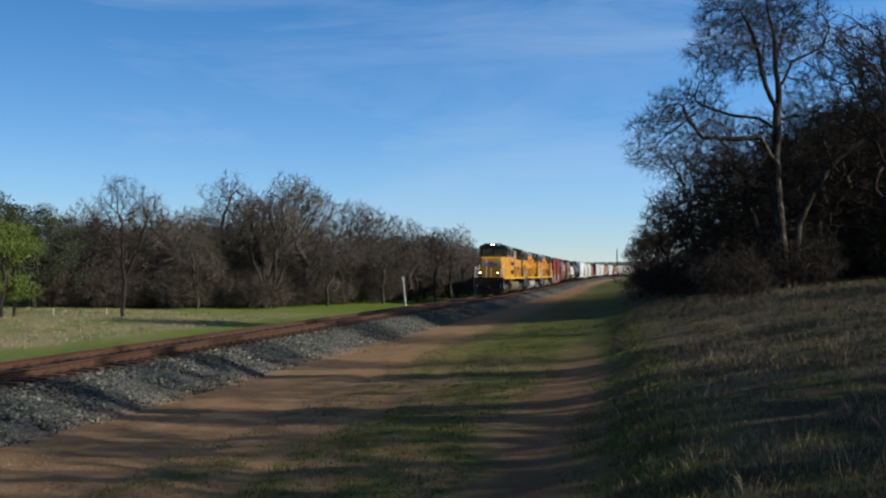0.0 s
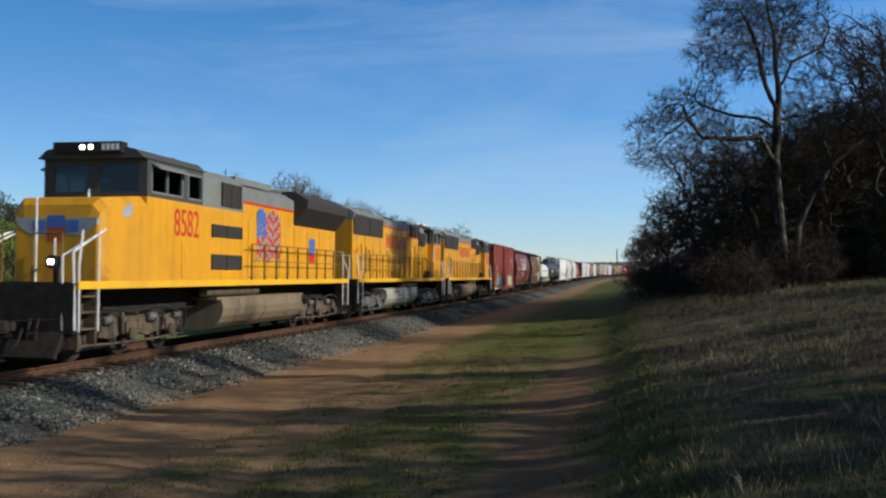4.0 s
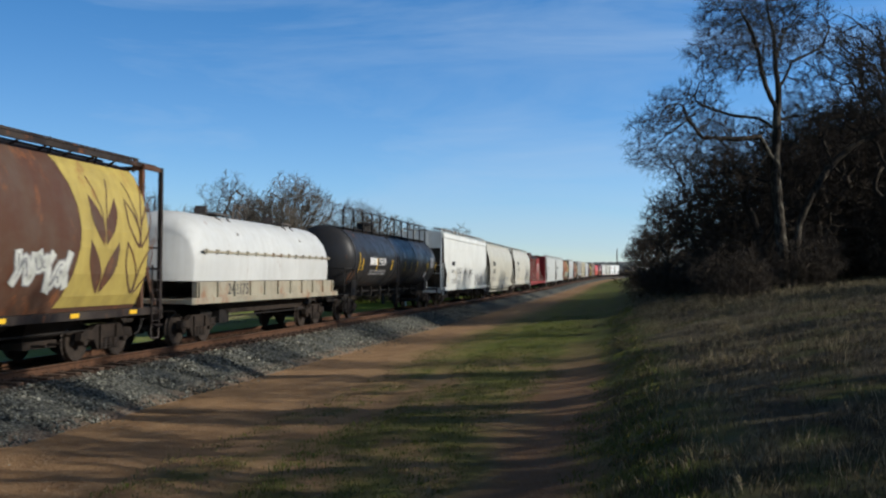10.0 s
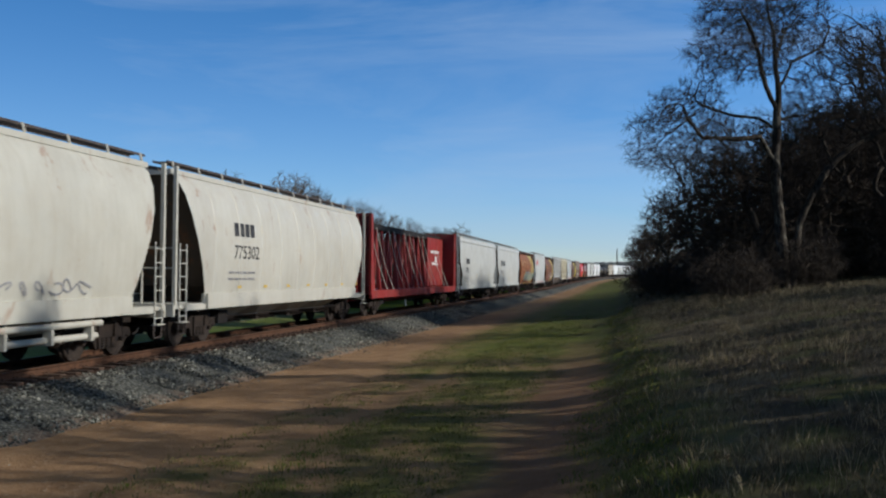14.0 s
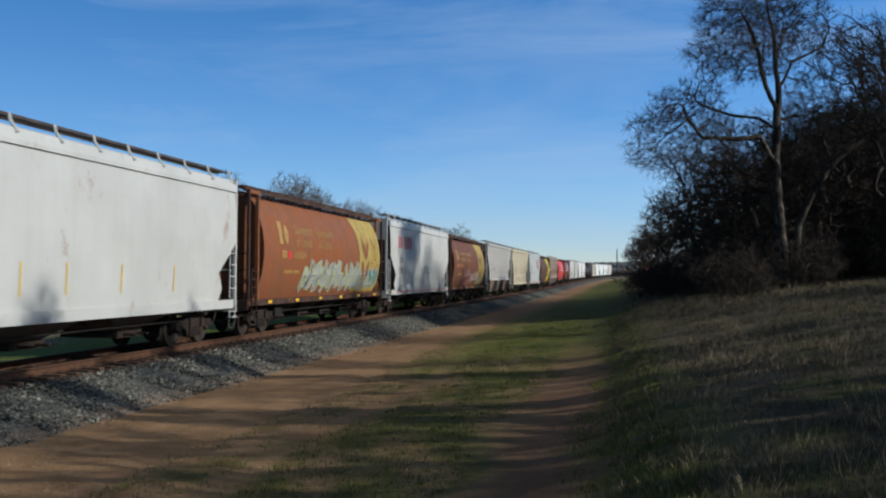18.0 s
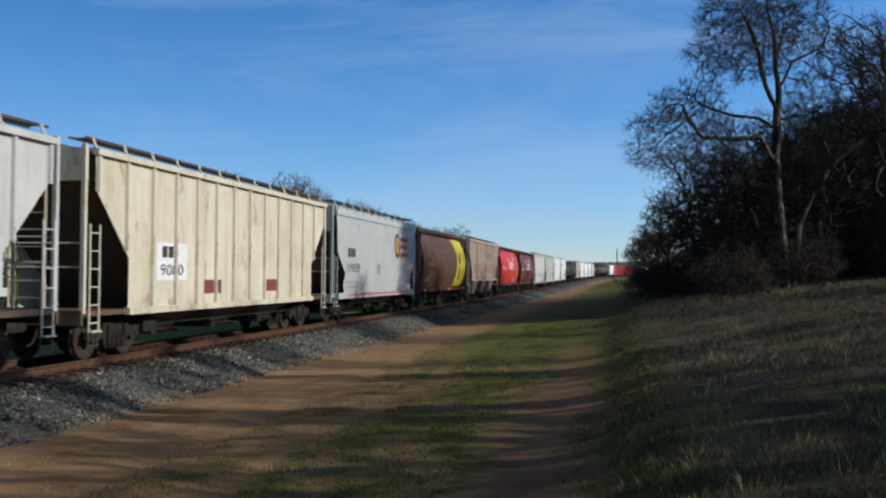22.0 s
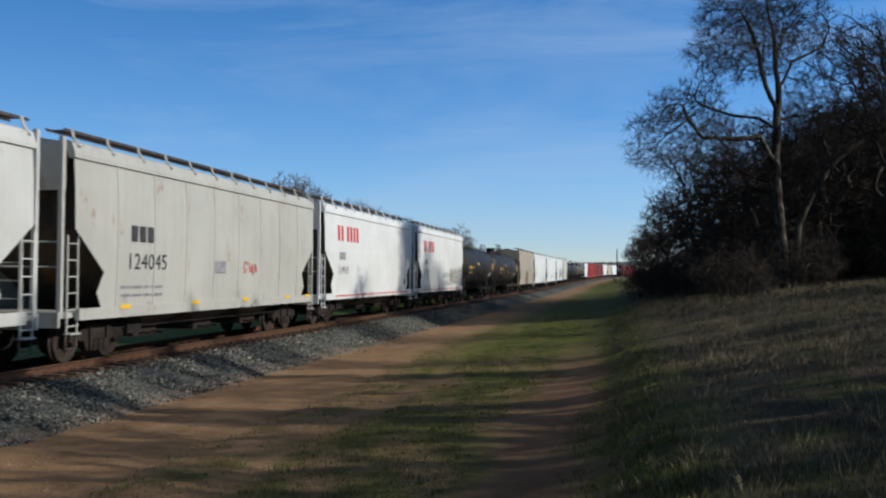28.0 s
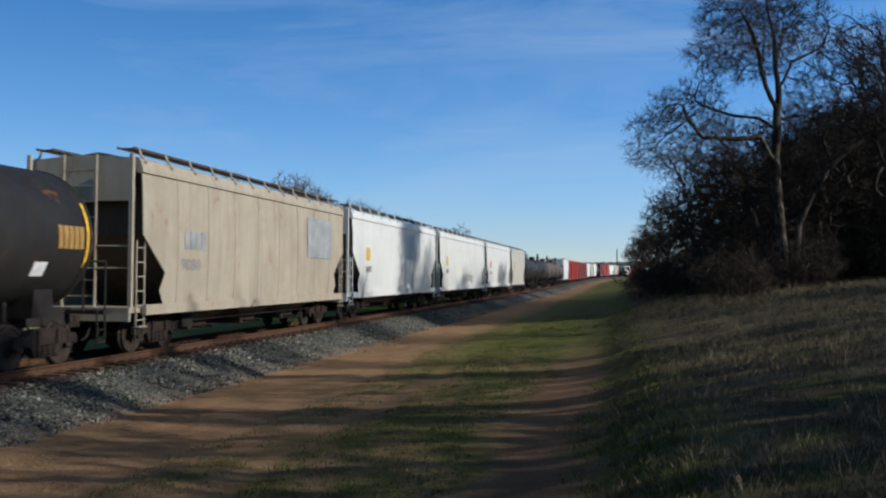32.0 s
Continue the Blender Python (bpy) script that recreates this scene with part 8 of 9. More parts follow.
RAIL_SHAPE = [(-0.076, -0.178), (0.076, -0.178), (0.072, -0.160), (0.016, -0.146), (0.010, -0.060), (0.036, -0.040), (0.037, -0.008), (0.028, 0.0),
              (-0.028, 0.0), (-0.037, -0.008), (-0.036, -0.040), (-0.010, -0.060), (-0.016, -0.146), (-0.072, -0.160)]
line = new("railway_line")
tagged(line, "single line of rust-brown steel rails on wooden ties", "railway track", kind="structure")
for lat in (-0.755, 0.755):
    ss = list(np.arange(-760, 4, 10.0)) + list(np.arange(4, 90, 1.0)) + list(np.arange(90, 640, 5.0))
    verts = [on_line(s, lat + a, z) for s in ss for a, z in RAIL_SHAPE]
    n = len(RAIL_SHAPE)
    faces = [(i * n + j, i * n + (j + 1) % n, i * n + n + (j + 1) % n, i * n + n + j) for i in range(len(ss) - 1) for j in range(n)]
    me = mesh_from("rail", verts, faces)
    ob = part_of("rail", me, [M_RAIL, M_RAILHEAD], line, "rust-sided rail with a worn bright head")
    me.polygons.foreach_set("material_index", [1 if f % n in (6, 7, 8) else 0 for f in range(len(faces))])


def lay_ties():
    def tie(bm):
        box(bm, -0.115, 0.115, -1.30, 1.30, -0.36, -0.172)
        bevelled(bm, 0.012)
        for y in (-0.755, 0.755):
            box(bm, -0.09, 0.09, y - 0.16, y + 0.16, -0.173, -0.160)
            for a, b in ((-0.06, 0.10), (0.06, 0.10), (-0.06, -0.10), (0.06, -0.10)):
                box(bm, a - 0.015, a + 0.015, y + b - 0.015, y + b + 0.015, -0.162, -0.130)
    rng = random.Random(3)
    for i in range(270):
        s = 9 + 0.53 * i
        p, q = on_line(s, -1), on_line(s, 1)
        m = Matrix.Translation((p + q) / 2) @ (p - q).to_track_quat("Y", "Z").to_matrix().to_4x4() @ pose(0, rng.uniform(-0.06, 0.06), rng.uniform(-0.012, 0.004), 0, 0, rng.uniform(-1.5, 1.5))
        mpart("tie", "tie", tie, M_TIE, line, m)


import collections

# ---- trees, brush and grass ----


def lobes(rng, spec, count):
    """Places spread through rounded crown lobes (x, y, z, radius across, radius up), thicker near their skin."""
    vol = np.array([q[3] * q[3] * q[4] for q in spec])
    pick = rng.choice(len(spec), count, p=vol / vol.sum())
    d = rng.normal(size=(count, 3))
    d /= np.linalg.norm(d, axis=1)[:, None]
    r = rng.rand(count, 1) ** 0.40
    sp = np.array(spec)[pick]
    return sp[:, :3] + d * r * sp[:, [3, 3, 4]] * (1 + 0.10 * rng.normal(size=(count, 1)))


def grow_tree(seed, stem, spec, count, thick, step=0.34, reach=4.5, kill=0.62, crook=0.30, twigs=2, twig_len=0.42, twig=0.010, power=2.35, shake=0.05):
    """Limbs of a bare, crooked broad-leaved tree that fills the given crown, as (points, radii, level)."""
    rng = np.random.RandomState(seed)
    goals = lobes(rng, spec, count)
    goals = goals[goals[:, 2] > 0.25]
    pos, parent = [], []
    for path in stem:
        a = None
        for i in range(len(path) - 1):
            p, q = np.array(path[i], float), np.array(path[i + 1], float)
            n = max(1, int(np.linalg.norm(q - p) / step))
            for k in range(n + (i == 0)):
                w = p + (q - p) * (k + (0 if i == 0 else 1)) / n
                if a is None and pos:
                    a = int(np.argmin(((np.array(pos) - w) ** 2).sum(1)))
                    if np.linalg.norm(np.array(pos)[a] - w) < 0.05:
                        continue
                pos.append(w + (rng.normal(size=3) * shake * (len(pos) > 1)))
                parent.append(-1 if a is None else a)
                a = len(pos) - 1
    P = np.array(pos)
    best = np.full(len(goals), 1e9)
    near = np.zeros(len(goals), int)
    fresh = np.arange(len(P))
    alive = np.ones(len(goals), bool)
    pos = list(P)
    kids = collections.Counter(parent)
    for turn in range(90):
        g = np.nonzero(alive)[0]
        if not len(g) or not len(fresh):
            break
        F = np.array([pos[i] for i in fresh])
        d = np.sqrt(((goals[g][:, None] - F[None]) ** 2).sum(2))
        j = d.argmin(1)
        dm = d[np.arange(len(g)), j]
        up = dm < best[g]
        best[g[up]], near[g[up]] = dm[up], fresh[j[up]]
        alive[g[best[g] < kill]] = False
        g = np.nonzero(alive & (best < reach))[0]
        pull = {}
        for a in g:
            v = goals[a] - pos[near[a]]
            pull[near[a]] = pull.get(near[a], 0) + v / (np.linalg.norm(v) + 1e-6)
        fresh = []
        for b in sorted(pull):
            if kids[b] >= 4:
                continue
            v = pull[b]
            v = v / (np.linalg.norm(v) + 1e-6) + rng.normal(size=3) * crook
            v = v / (np.linalg.norm(v) + 1e-6)
            pos.append(pos[b] + v * step * rng.uniform(0.8, 1.15))
            parent.append(b)
            kids[b] += 1
            fresh.append(len(pos) - 1)
        fresh = np.array(fresh, int)
    n = len(pos)
    load = np.zeros(n)
    children = [[] for _ in range(n)]
    for i in range(n - 1, -1, -1):
        if load[i] == 0:
            load[i] = 1.0
        if parent[i] >= 0:
            load[parent[i]] += load[i]
            children[parent[i]].append(i)
    k = thick / load[0] ** (1 / power)
    rad = np.maximum(k * load ** (1 / power), twig)
    out = []
    heads = [0]
    while heads:
        h = heads.pop()
        pts, rr = [], []
        if parent[h] >= 0:
            pts.append(Vector(pos[parent[h]]))
            rr.append(min(rad[h], rad[parent[h]]))
        i = h
        while True:
            pts.append(Vector(pos[i]))
            rr.append(float(rad[i]))
            ch = sorted(children[i], key=lambda c: -load[c])
            if not ch:
                break
            heads += ch[1:]
            i = ch[0]
        out.append((pts, rr, 0 if h == 0 else 1 if rr[0] > thick * 0.20 else 2))
    for i in range(len(P), n):
        if load[i] > 26 or i % 2 and load[i] > 8:
            continue
        p = pos[i]
        for _ in range(twigs if load[i] < 4 else 1):
            v = (p - pos[parent[i]]) / step + rng.normal(size=3) * 0.8
            v = v / np.linalg.norm(v) * twig_len * rng.uniform(0.6, 1.4)
            out.append(([Vector(p), Vector(p + v)], [twig, 0.0], 3))
            for j in range(3):
                q = p + v * rng.uniform(0.2, 0.85)
                w = v * 0.5 + rng.normal(size=3) * twig_len * 0.42
                out.append(([Vector(q), Vector(q + w)], [twig * 0.75, 0.0], 3))
    return out


def limb_mesh(name, limbs, sides):
    verts, faces = [], []
    for pts, rad, lv in limbs:
        n = sides(lv)
        base = len(verts)
        if lv == 3:
            d = (pts[1] - pts[0]).normalized()
            a = d.cross(Vector((0.31, 0.52, 0.79))).normalized() * rad[0]
            b = d.cross(a) * 0.87
            verts += [pts[0] + a, pts[0] - a * 0.5 + b, pts[0] - a * 0.5 - b, pts[1]]
            faces += [(base, base + 1, base + 3), (base + 1, base + 2, base + 3), (base + 2, base, base + 3)]
            continue
        for i, (p, r) in enumerate(zip(pts, rad)):
            d = (pts[min(i + 1, len(pts) - 1)] - pts[max(i - 1, 0)]).normalized()
            a = d.cross(Vector((0.31, 0.52, 0.79))).normalized()
            b = d.cross(a)
            for j in range(n):
                t = 2 * math.pi * j / n
                verts.append(p + a * (r * math.cos(t)) + b * (r * math.sin(t)))
        for i in range(len(pts) - 1):
            for j in range(n):
                faces.append((base + i * n + j, base + i * n + (j + 1) % n, base + i * n + n + (j + 1) % n, base + i * n + n + j))
    return mesh_from(name, verts, faces)


class Kind:
    """A kind of tree: the meshes of its trunk and crown, shared by all that are planted."""

    def __init__(self, name, label, category, limbs, bark, crown_mat, split=1, leaves=None):
        self.name, self.label, self.category = name, label, category
        self.trunk = limb_mesh("trunk", [b for b in limbs if b[2] <= split], lambda lv: 8 if lv == 0 else 5)
        self.trunk.materials.append(bark)
        self.trunk.polygons.foreach_set("use_smooth", [True] * len(self.trunk.polygons))
        fine = [b for b in limbs if b[2] > split]
        self.crown = leaves or limb_mesh("crown", fine, lambda lv: 3)
        self.crown.materials.append(crown_mat)

    def plant(self, x, y, turn=0.0, size=1.0, sink=0.0, label="", wide=1.0, tilt=(0, 0), group=""):
        root = new(self.name)
        root.empty_display_size = 0.3
        tagged(root, label or self.label, self.category, group)
        root.matrix_basis = pose(x, y, ground_at(x, y) - sink, tilt[0], tilt[1], turn)
        for nm, me in (("trunk", self.trunk), ("crown", self.crown)):
            o = new(nm, me)
            o.parent = root
            o.scale = (size * wide, size * wide, size)
        return root


def leaf_cloud(name, clumps, per, size, seed, flat=0.6):
    """Many small leaves gathered round the given clump middles and radii."""
    rng = np.random.RandomState(seed)
    verts, faces = [], []
    n = 0
    for c, r in clumps:
        d = rng.normal(size=(per, 3))
        d /= np.linalg.norm(d, axis=1)[:, None]
        p = np.array(c) + d * (r * rng.rand(per, 1) ** 0.45) * np.array([1, 1, flat])
        a = rng.normal(size=(per, 3))
        b = rng.normal(size=(per, 3))
        a /= np.linalg.norm(a, axis=1)[:, None]
        b -= a * (a * b).sum(1)[:, None]
        b /= np.linalg.norm(b, axis=1)[:, None]
        k = size * (0.6 + 0.8 * rng.rand(per, 1))
        q = np.stack([p - a * k, p + b * k * 0.45, p + a * k, p - b * k * 0.45], 1).reshape(-1, 3)
        verts.append(q)
        faces += [(n + 4 * i, n + 4 * i + 1, n + 4 * i + 2, n + 4 * i + 3) for i in range(per)]
        n += 4 * per
    return mesh_from(name, np.concatenate(verts).tolist(), faces)


def leaf_material(name, a, b):
    s = Shade(name, 0.6, 0.0, 0.3)
    s.color(s.ramp(s.island(), [(0.0, a), (1.0, b)]))
    s.b.inputs["Transmission Weight"].default_value = 0.0
    return s.m


M_DARKLEAF = leaf_material("dark_evergreen_leaves", (0.022, 0.030, 0.014), (0.075, 0.085, 0.042))
M_FRESHLEAF = leaf_material("fresh_green_leaves", (0.05, 0.075, 0.010), (0.15, 0.19, 0.028))
# Paler bark and twigs: the sunlit copies, for trees beyond the meadow.
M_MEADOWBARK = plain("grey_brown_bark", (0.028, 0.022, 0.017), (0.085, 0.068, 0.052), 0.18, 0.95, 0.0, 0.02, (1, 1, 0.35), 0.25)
M_SUNTWIG = plain("sunlit_grey_twigs", (0.068, 0.056, 0.043), (0.155, 0.130, 0.100), 0.5, 0.95, 0.0, 0.0, (1, 1, 1), 0.30)
# One brush in two tones: shade coloured in for the wood, sunlit beyond the meadow.
M_SHADEBRUSH = plain("shaded_brush", (0.020, 0.015, 0.011), (0.058, 0.045, 0.032), 0.8, 0.95, 0.0, 0.0, (1, 1, 1), 0.30)
M_SUNBRUSH = plain("sunlit_brown_brush", (0.054, 0.043, 0.031), (0.128, 0.103, 0.076), 0.8, 0.95, 0.0, 0.0, (1, 1, 1), 0.30)


def clumps_of(limbs, rng, r, keep=1.0):
    """Middles of leaf clumps at the ends of the limbs."""
    return [(tuple(pts[-1]), r * rng.uniform(0.7, 1.3)) for pts, _, lv in limbs if lv < 3 and rng.random() < keep]


def round_crown(seed, height, wide, low, n=6):
    """Lobes of an uneven rounded crown."""
    rng = random.Random(seed)
    out = [(0, 0, height * 0.70, wide * 0.55, height * 0.26)]
    for i in range(n):
        a = 6.283 * (i + rng.random() * 0.7) / n
        z = rng.uniform(low + 0.14 * height, height * 0.84)
        q = wide * (1.0 - 0.45 * abs(z / height - 0.55))
        r = wide * rng.uniform(0.34, 0.46)
        out.append((math.cos(a) * (q - r), math.sin(a) * (q - r), z, r, min(r * 0.8, height - z)))
    return out


OAK_LABEL = "bare oak with crooked grey-brown branches"
# the tall oak: fork at four metres, one long limb over the dirt track
g_hero = grow_tree(11, [[(0, 0, -0.2), (-0.18, 0, 2.2), (-0.3, 0.1, 3.6), (-0.38, 0.1, 5.2), (-0.35, 0, 7.0), (-0.25, 0, 8.3)],
                        [(-0.25, 0, 8.3), (0.1, 0.1, 8.85), (0.32, 0.2, 9.4), (0.9, 0.3, 9.7), (1.6, 0.2, 10.1), (1.9, 0.1, 10.9)],
                        [(-0.25, 0, 8.3), (-0.44, -0.1, 9.1), (-0.5, -0.2, 10.5), (-0.75, -0.1, 11.4), (-0.8, 0, 12.5)],
                        [(-0.44, -0.1, 9.3), (-0.14, 0.3, 10.1), (0.2, 0.6, 10.8), (0.8, 0.7, 11.5)],
                        [(-0.36, 0, 7.4), (-0.76, -0.2, 8.05), (-1.06, -0.3, 8.85), (-1.2, -0.4, 9.55), (-1.5, -0.4, 10.5), (-1.9, -0.3, 11.4)],
                        [(-0.36, 0, 6.6), (-0.94, 0.4, 7.1), (-1.86, 0.7, 7.25), (-2.7, 0.7, 7.5), (-3.5, 0.5, 7.8)],
                        [(-0.38, 0.1, 5.2), (-1.17, -0.4, 6.2), (-2.1, -0.6, 6.1), (-3.5, -0.5, 6.15), (-4.1, -0.4, 6.9), (-4.3, -0.2, 7.5)],
                        [(-0.36, 0.1, 4.3), (-1.2, 0.5, 4.75), (-2.1, 0.8, 4.95), (-3.0, 0.9, 4.8)],
                        [(-0.36, 0, 6.9), (0.4, 0.5, 7.2), (1.1, 0.8, 7.3), (1.8, 0.8, 7.7)]],
                   [(-1.5, -0.2, 9.9, 1.9, 1.3), (-2.9, -0.2, 9.5, 1.1, 0.7), (-1.4, 0, 11.6, 1.9, 1.4), (0.4, 0.4, 11.4, 1.5, 1.3), (1.7, 0.2, 10.6, 1.0, 0.9), (0.9, 0.2, 9.9, 0.9, 0.6),
                    (-3.7, 0.3, 7.4, 1.5, 0.9), (-5.1, -0.2, 6.8, 1.2, 0.9), (-4.6, 0, 7.8, 0.9, 0.6), (-3.2, -0.5, 6.0, 1.6, 0.8), (-5.2, 0, 5.6, 1.2, 0.8), (-2.3, 0.8, 4.9, 1.6, 0.7), (1.3, 0.7, 7.6, 1.3, 0.9), (1.1, 0.3, 8.8, 0.9, 0.5), (-3.5, -0.1, 9.7, 0.8, 0.6), (-2.9, 0, 11.0, 0.9, 0.8), (-3.3, 0.2, 8.3, 0.9, 0.5)],
                   5600, 0.215, 0.26, 3.0, 0.34, 0.24, 5, 0.38, 0.0085, 2.05, 0.012)
K_HERO = Kind("oak_tree", OAK_LABEL, "tree", g_hero, M_PALEBARK, M_SHADETWIG)
OAKS = []
for sd, hh, ww in ((21, 11.0, 4.6), (22, 12.0, 4.2), (23, 10.5, 4.4), (24, 11.5, 4.8)):
    q = random.Random(sd)
    lean = [(0, 0, -0.2), (q.uniform(-0.3, 0.3), 0.1, 1.8), (q.uniform(-0.5, 0.5), q.uniform(-0.4, 0.4), 3.6)]
    g = grow_tree(sd, [lean, [lean[2], (q.uniform(-1.4, 1.4), q.uniform(-1, 1), 5.4)], [lean[1], (q.uniform(-1.8, 1.8), q.uniform(-1, 1), 4.2)]], round_crown(sd, hh, ww, 2.5, 7), 1900, 0.24, 0.36, 4.5, 0.60, 0.34, 4, 0.50, 0.011, 2.15)
    OAKS.append(Kind("oak_tree", OAK_LABEL, "tree", g, M_SHADEBARK, M_SHADETWIG))
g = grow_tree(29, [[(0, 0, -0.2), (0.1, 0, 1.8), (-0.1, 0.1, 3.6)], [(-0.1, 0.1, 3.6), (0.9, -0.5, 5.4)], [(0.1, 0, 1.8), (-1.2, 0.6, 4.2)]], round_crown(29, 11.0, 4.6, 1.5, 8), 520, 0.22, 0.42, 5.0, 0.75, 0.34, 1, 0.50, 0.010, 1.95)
K_THIN = Kind("oak_tree", "thinly branched bare oak at the wood's edge", "tree", g, M_SHADEBARK, M_SHADETWIG)
FAROAKS, MEADOWOAKS = [], []
for sd, hh, ww in ((25, 11.2, 4.6), (26, 12.0, 4.9), (27, 10.6, 4.5), (28, 11.6, 4.8)):
    q = random.Random(sd)
    lean = [(0, 0, -0.2), (q.uniform(-0.3, 0.3), 0.1, 1.6), (q.uniform(-0.5, 0.5), q.uniform(-0.4, 0.4), 3.4)]
    more = [lean, [lean[2], (q.uniform(-1.4, 1.4), q.uniform(-1, 1), 5.2)], [lean[1], (q.uniform(-1.8, 1.8), q.uniform(-1, 1), 3.8)]]
    g = grow_tree(sd, more, round_crown(sd, hh, ww, 1.6, 8), 900, 0.26, 0.50, 5.0, 0.8, 0.34, 3, 0.85, 0.021, 2.1)
    FAROAKS.append(Kind("oak_tree", OAK_LABEL, "tree", g, M_SHADEBARK, M_SHADETWIG))
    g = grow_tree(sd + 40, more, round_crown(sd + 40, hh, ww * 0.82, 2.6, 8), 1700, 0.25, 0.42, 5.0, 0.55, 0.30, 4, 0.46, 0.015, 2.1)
    MEADOWOAKS.append(Kind("oak_tree", "bare grey-brown oak in full sun beyond the meadow", "tree", g, M_MEADOWBARK, M_SUNTWIG))
g = grow_tree(31, [[(0, 0, -0.2), (0.2, 0, 2.0), (0.3, 0, 2.75), (0.75, 0, 3.75), (1.15, 0, 4.5), (1.75, 0.1, 5.3), (2.5, 0.2, 6.0), (4.1, 0.3, 6.9)], [(1.2, 0, 4.6), (2.0, -0.4, 4.5), (2.4, -0.6, 4.0)], [(1.75, 0.1, 5.3), (1.5, 0.5, 6.5)]], [(4.6, 0.3, 7.8, 1.8, 1.3), (3.0, 0.2, 7.2, 1.4, 1.0), (1.4, 0.5, 7.2, 1.1, 0.9), (5.5, 0, 6.6, 1.4, 1.0)], 1000, 0.145, 0.34, 4.0, 0.55, 0.28, 3, 0.45, 0.010, 2.15, 0.015)
K_LEANING = Kind("oak_tree", "leaning bare oak with a pale sunlit trunk", "tree", g, M_PALEBARK, M_SHADETWIG)
g = grow_tree(33, [[(0, 0, -0.2), (0.1, 0, 2.0), (0, 0.1, 4.2), (-0.1, 0, 6.6)], [(0.1, 0, 2.6), (0.9, 0, 4.4), (1.5, 0, 6.4)], [(0, 0, 3.6), (-0.8, 0.2, 5.2)]], [(-0.2, 0, 7.4, 1.7, 2.0), (1.7, 0, 7.0, 1.3, 1.6), (-1.6, 0, 5.8, 1.3, 1.3), (0.4, 0, 5.0, 1.5, 1.2)], 900, 0.13, 0.34, 4.0, 0.55, 0.22, 3, 0.60, 0.012, 2.15)
K_SLIM = Kind("young_tree", "slender bare tree standing in dry grass", "tree", g, M_SHADEBARK, M_SHADETWIG)
g = grow_tree(35, [[(0, 0, -0.2), (0.1, 0, 1.3), (-0.5, 0, 2.8), (-1.2, 0, 4.4)], [(0.1, 0, 1.4), (0.9, 0.2, 3.0), (1.5, 0, 4.6)], [(0.05, 0, 1.5), (0.1, 0.4, 4.2)]], round_crown(35, 10.2, 3.6, 3.0, 8), 1200, 0.26, 0.40, 5.0, 0.65, 0.32, 4, 0.6, 0.016, 2.1)
K_PALE = Kind("oak_tree", "bare oak with a pale forked trunk", "tree", g, M_PALEBARK, M_SUNTWIG)
BUSHES, THICKETS, SCRUB = [], [], []
for sd in (41, 42, 43):
    q = random.Random(sd)
    stems = [[(0, 0, -0.1), (0, 0, 0.4)]] + [[(0, 0, 0.1), (math.cos(i * 1.26) * 0.9, math.sin(i * 1.26) * 0.9, 0.9 + q.random())] for i in range(5)]
    g = grow_tree(sd, stems, [(q.uniform(-1, 1), q.uniform(-1, 1), q.uniform(1.0, 1.7), q.uniform(0.9, 1.3), 1.0) for _ in range(5)], 420, 0.05, 0.26, 3.0, 0.40, 0.34, 3, 0.45, 0.013)
    BUSHES.append(Kind("thicket_bush", "tangled leafless bush at the wood's edge, darkened for shade", "bush", g, M_SHADEBRUSH, M_SHADEBRUSH, 0))
    SCRUB.append(Kind("thicket_bush", "leafless brown bush below the oaks", "bush", g, M_SUNBRUSH, M_SUNBRUSH, 0))
    stems = [[(0, 0, -0.1), (0, 0, 0.6)]] + [[(0, 0, 0.2), (math.cos(i * 1.26) * 1.3, math.sin(i * 1.26) * 1.3, 2.2 + q.random())] for i in range(5)]
    g = grow_tree(sd + 5, stems, [(q.uniform(-1.5, 1.5), q.uniform(-1.5, 1.5), q.uniform(1.6, 4.8), q.uniform(1.4, 1.9), 1.5) for _ in range(7)], 700, 0.09, 0.44, 4.0, 0.66, 0.34, 4, 0.9, 0.024)
    THICKETS.append(Kind("tall_thicket", "dense leafless brown thicket below the oaks", "bush", g, M_SUNBRUSH, M_SUNBRUSH, 0))
g = grow_tree(51, [[(0, 0, -0.2), (0.1, 0, 1.5), (0, 0.2, 3.4)]], round_crown(51, 9.0, 3.3, 1.0, 9), 420, 0.2, 0.6, 6.0, 0.85, 0.2, 0)
EVERGREEN = Kind("evergreen_oak", "dark evergreen oak with dense small leaves", "tree", g, M_SHADEBARK, M_DARKLEAF, 1,
                 leaf_cloud("crown", clumps_of(g, random.Random(5), 0.9), 420, 0.07, 3))
g = grow_tree(53, [[(0, 0, -0.2), (0.1, 0, 0.8), (0, 0.2, 2.0)]], round_crown(53, 6.5, 2.0, 0.4, 7), 260, 0.12, 0.45, 5.0, 0.65, 0.2, 0)
GREENBUSH = Kind("green_shrub", "tall fresh green shrub in full leaf", "shrub", g, M_SHADEBARK, M_FRESHLEAF, 1,
                 leaf_cloud("crown", clumps_of(g, random.Random(7), 0.80), 420, 0.065, 4, 0.8))


def from_view(px, depth):
    """A place at a depth in front of the camera, by how far across the view it lies (0 to 1568)."""
    return (px - 784) / 1653.0 * depth, depth


rng = random.Random(77)
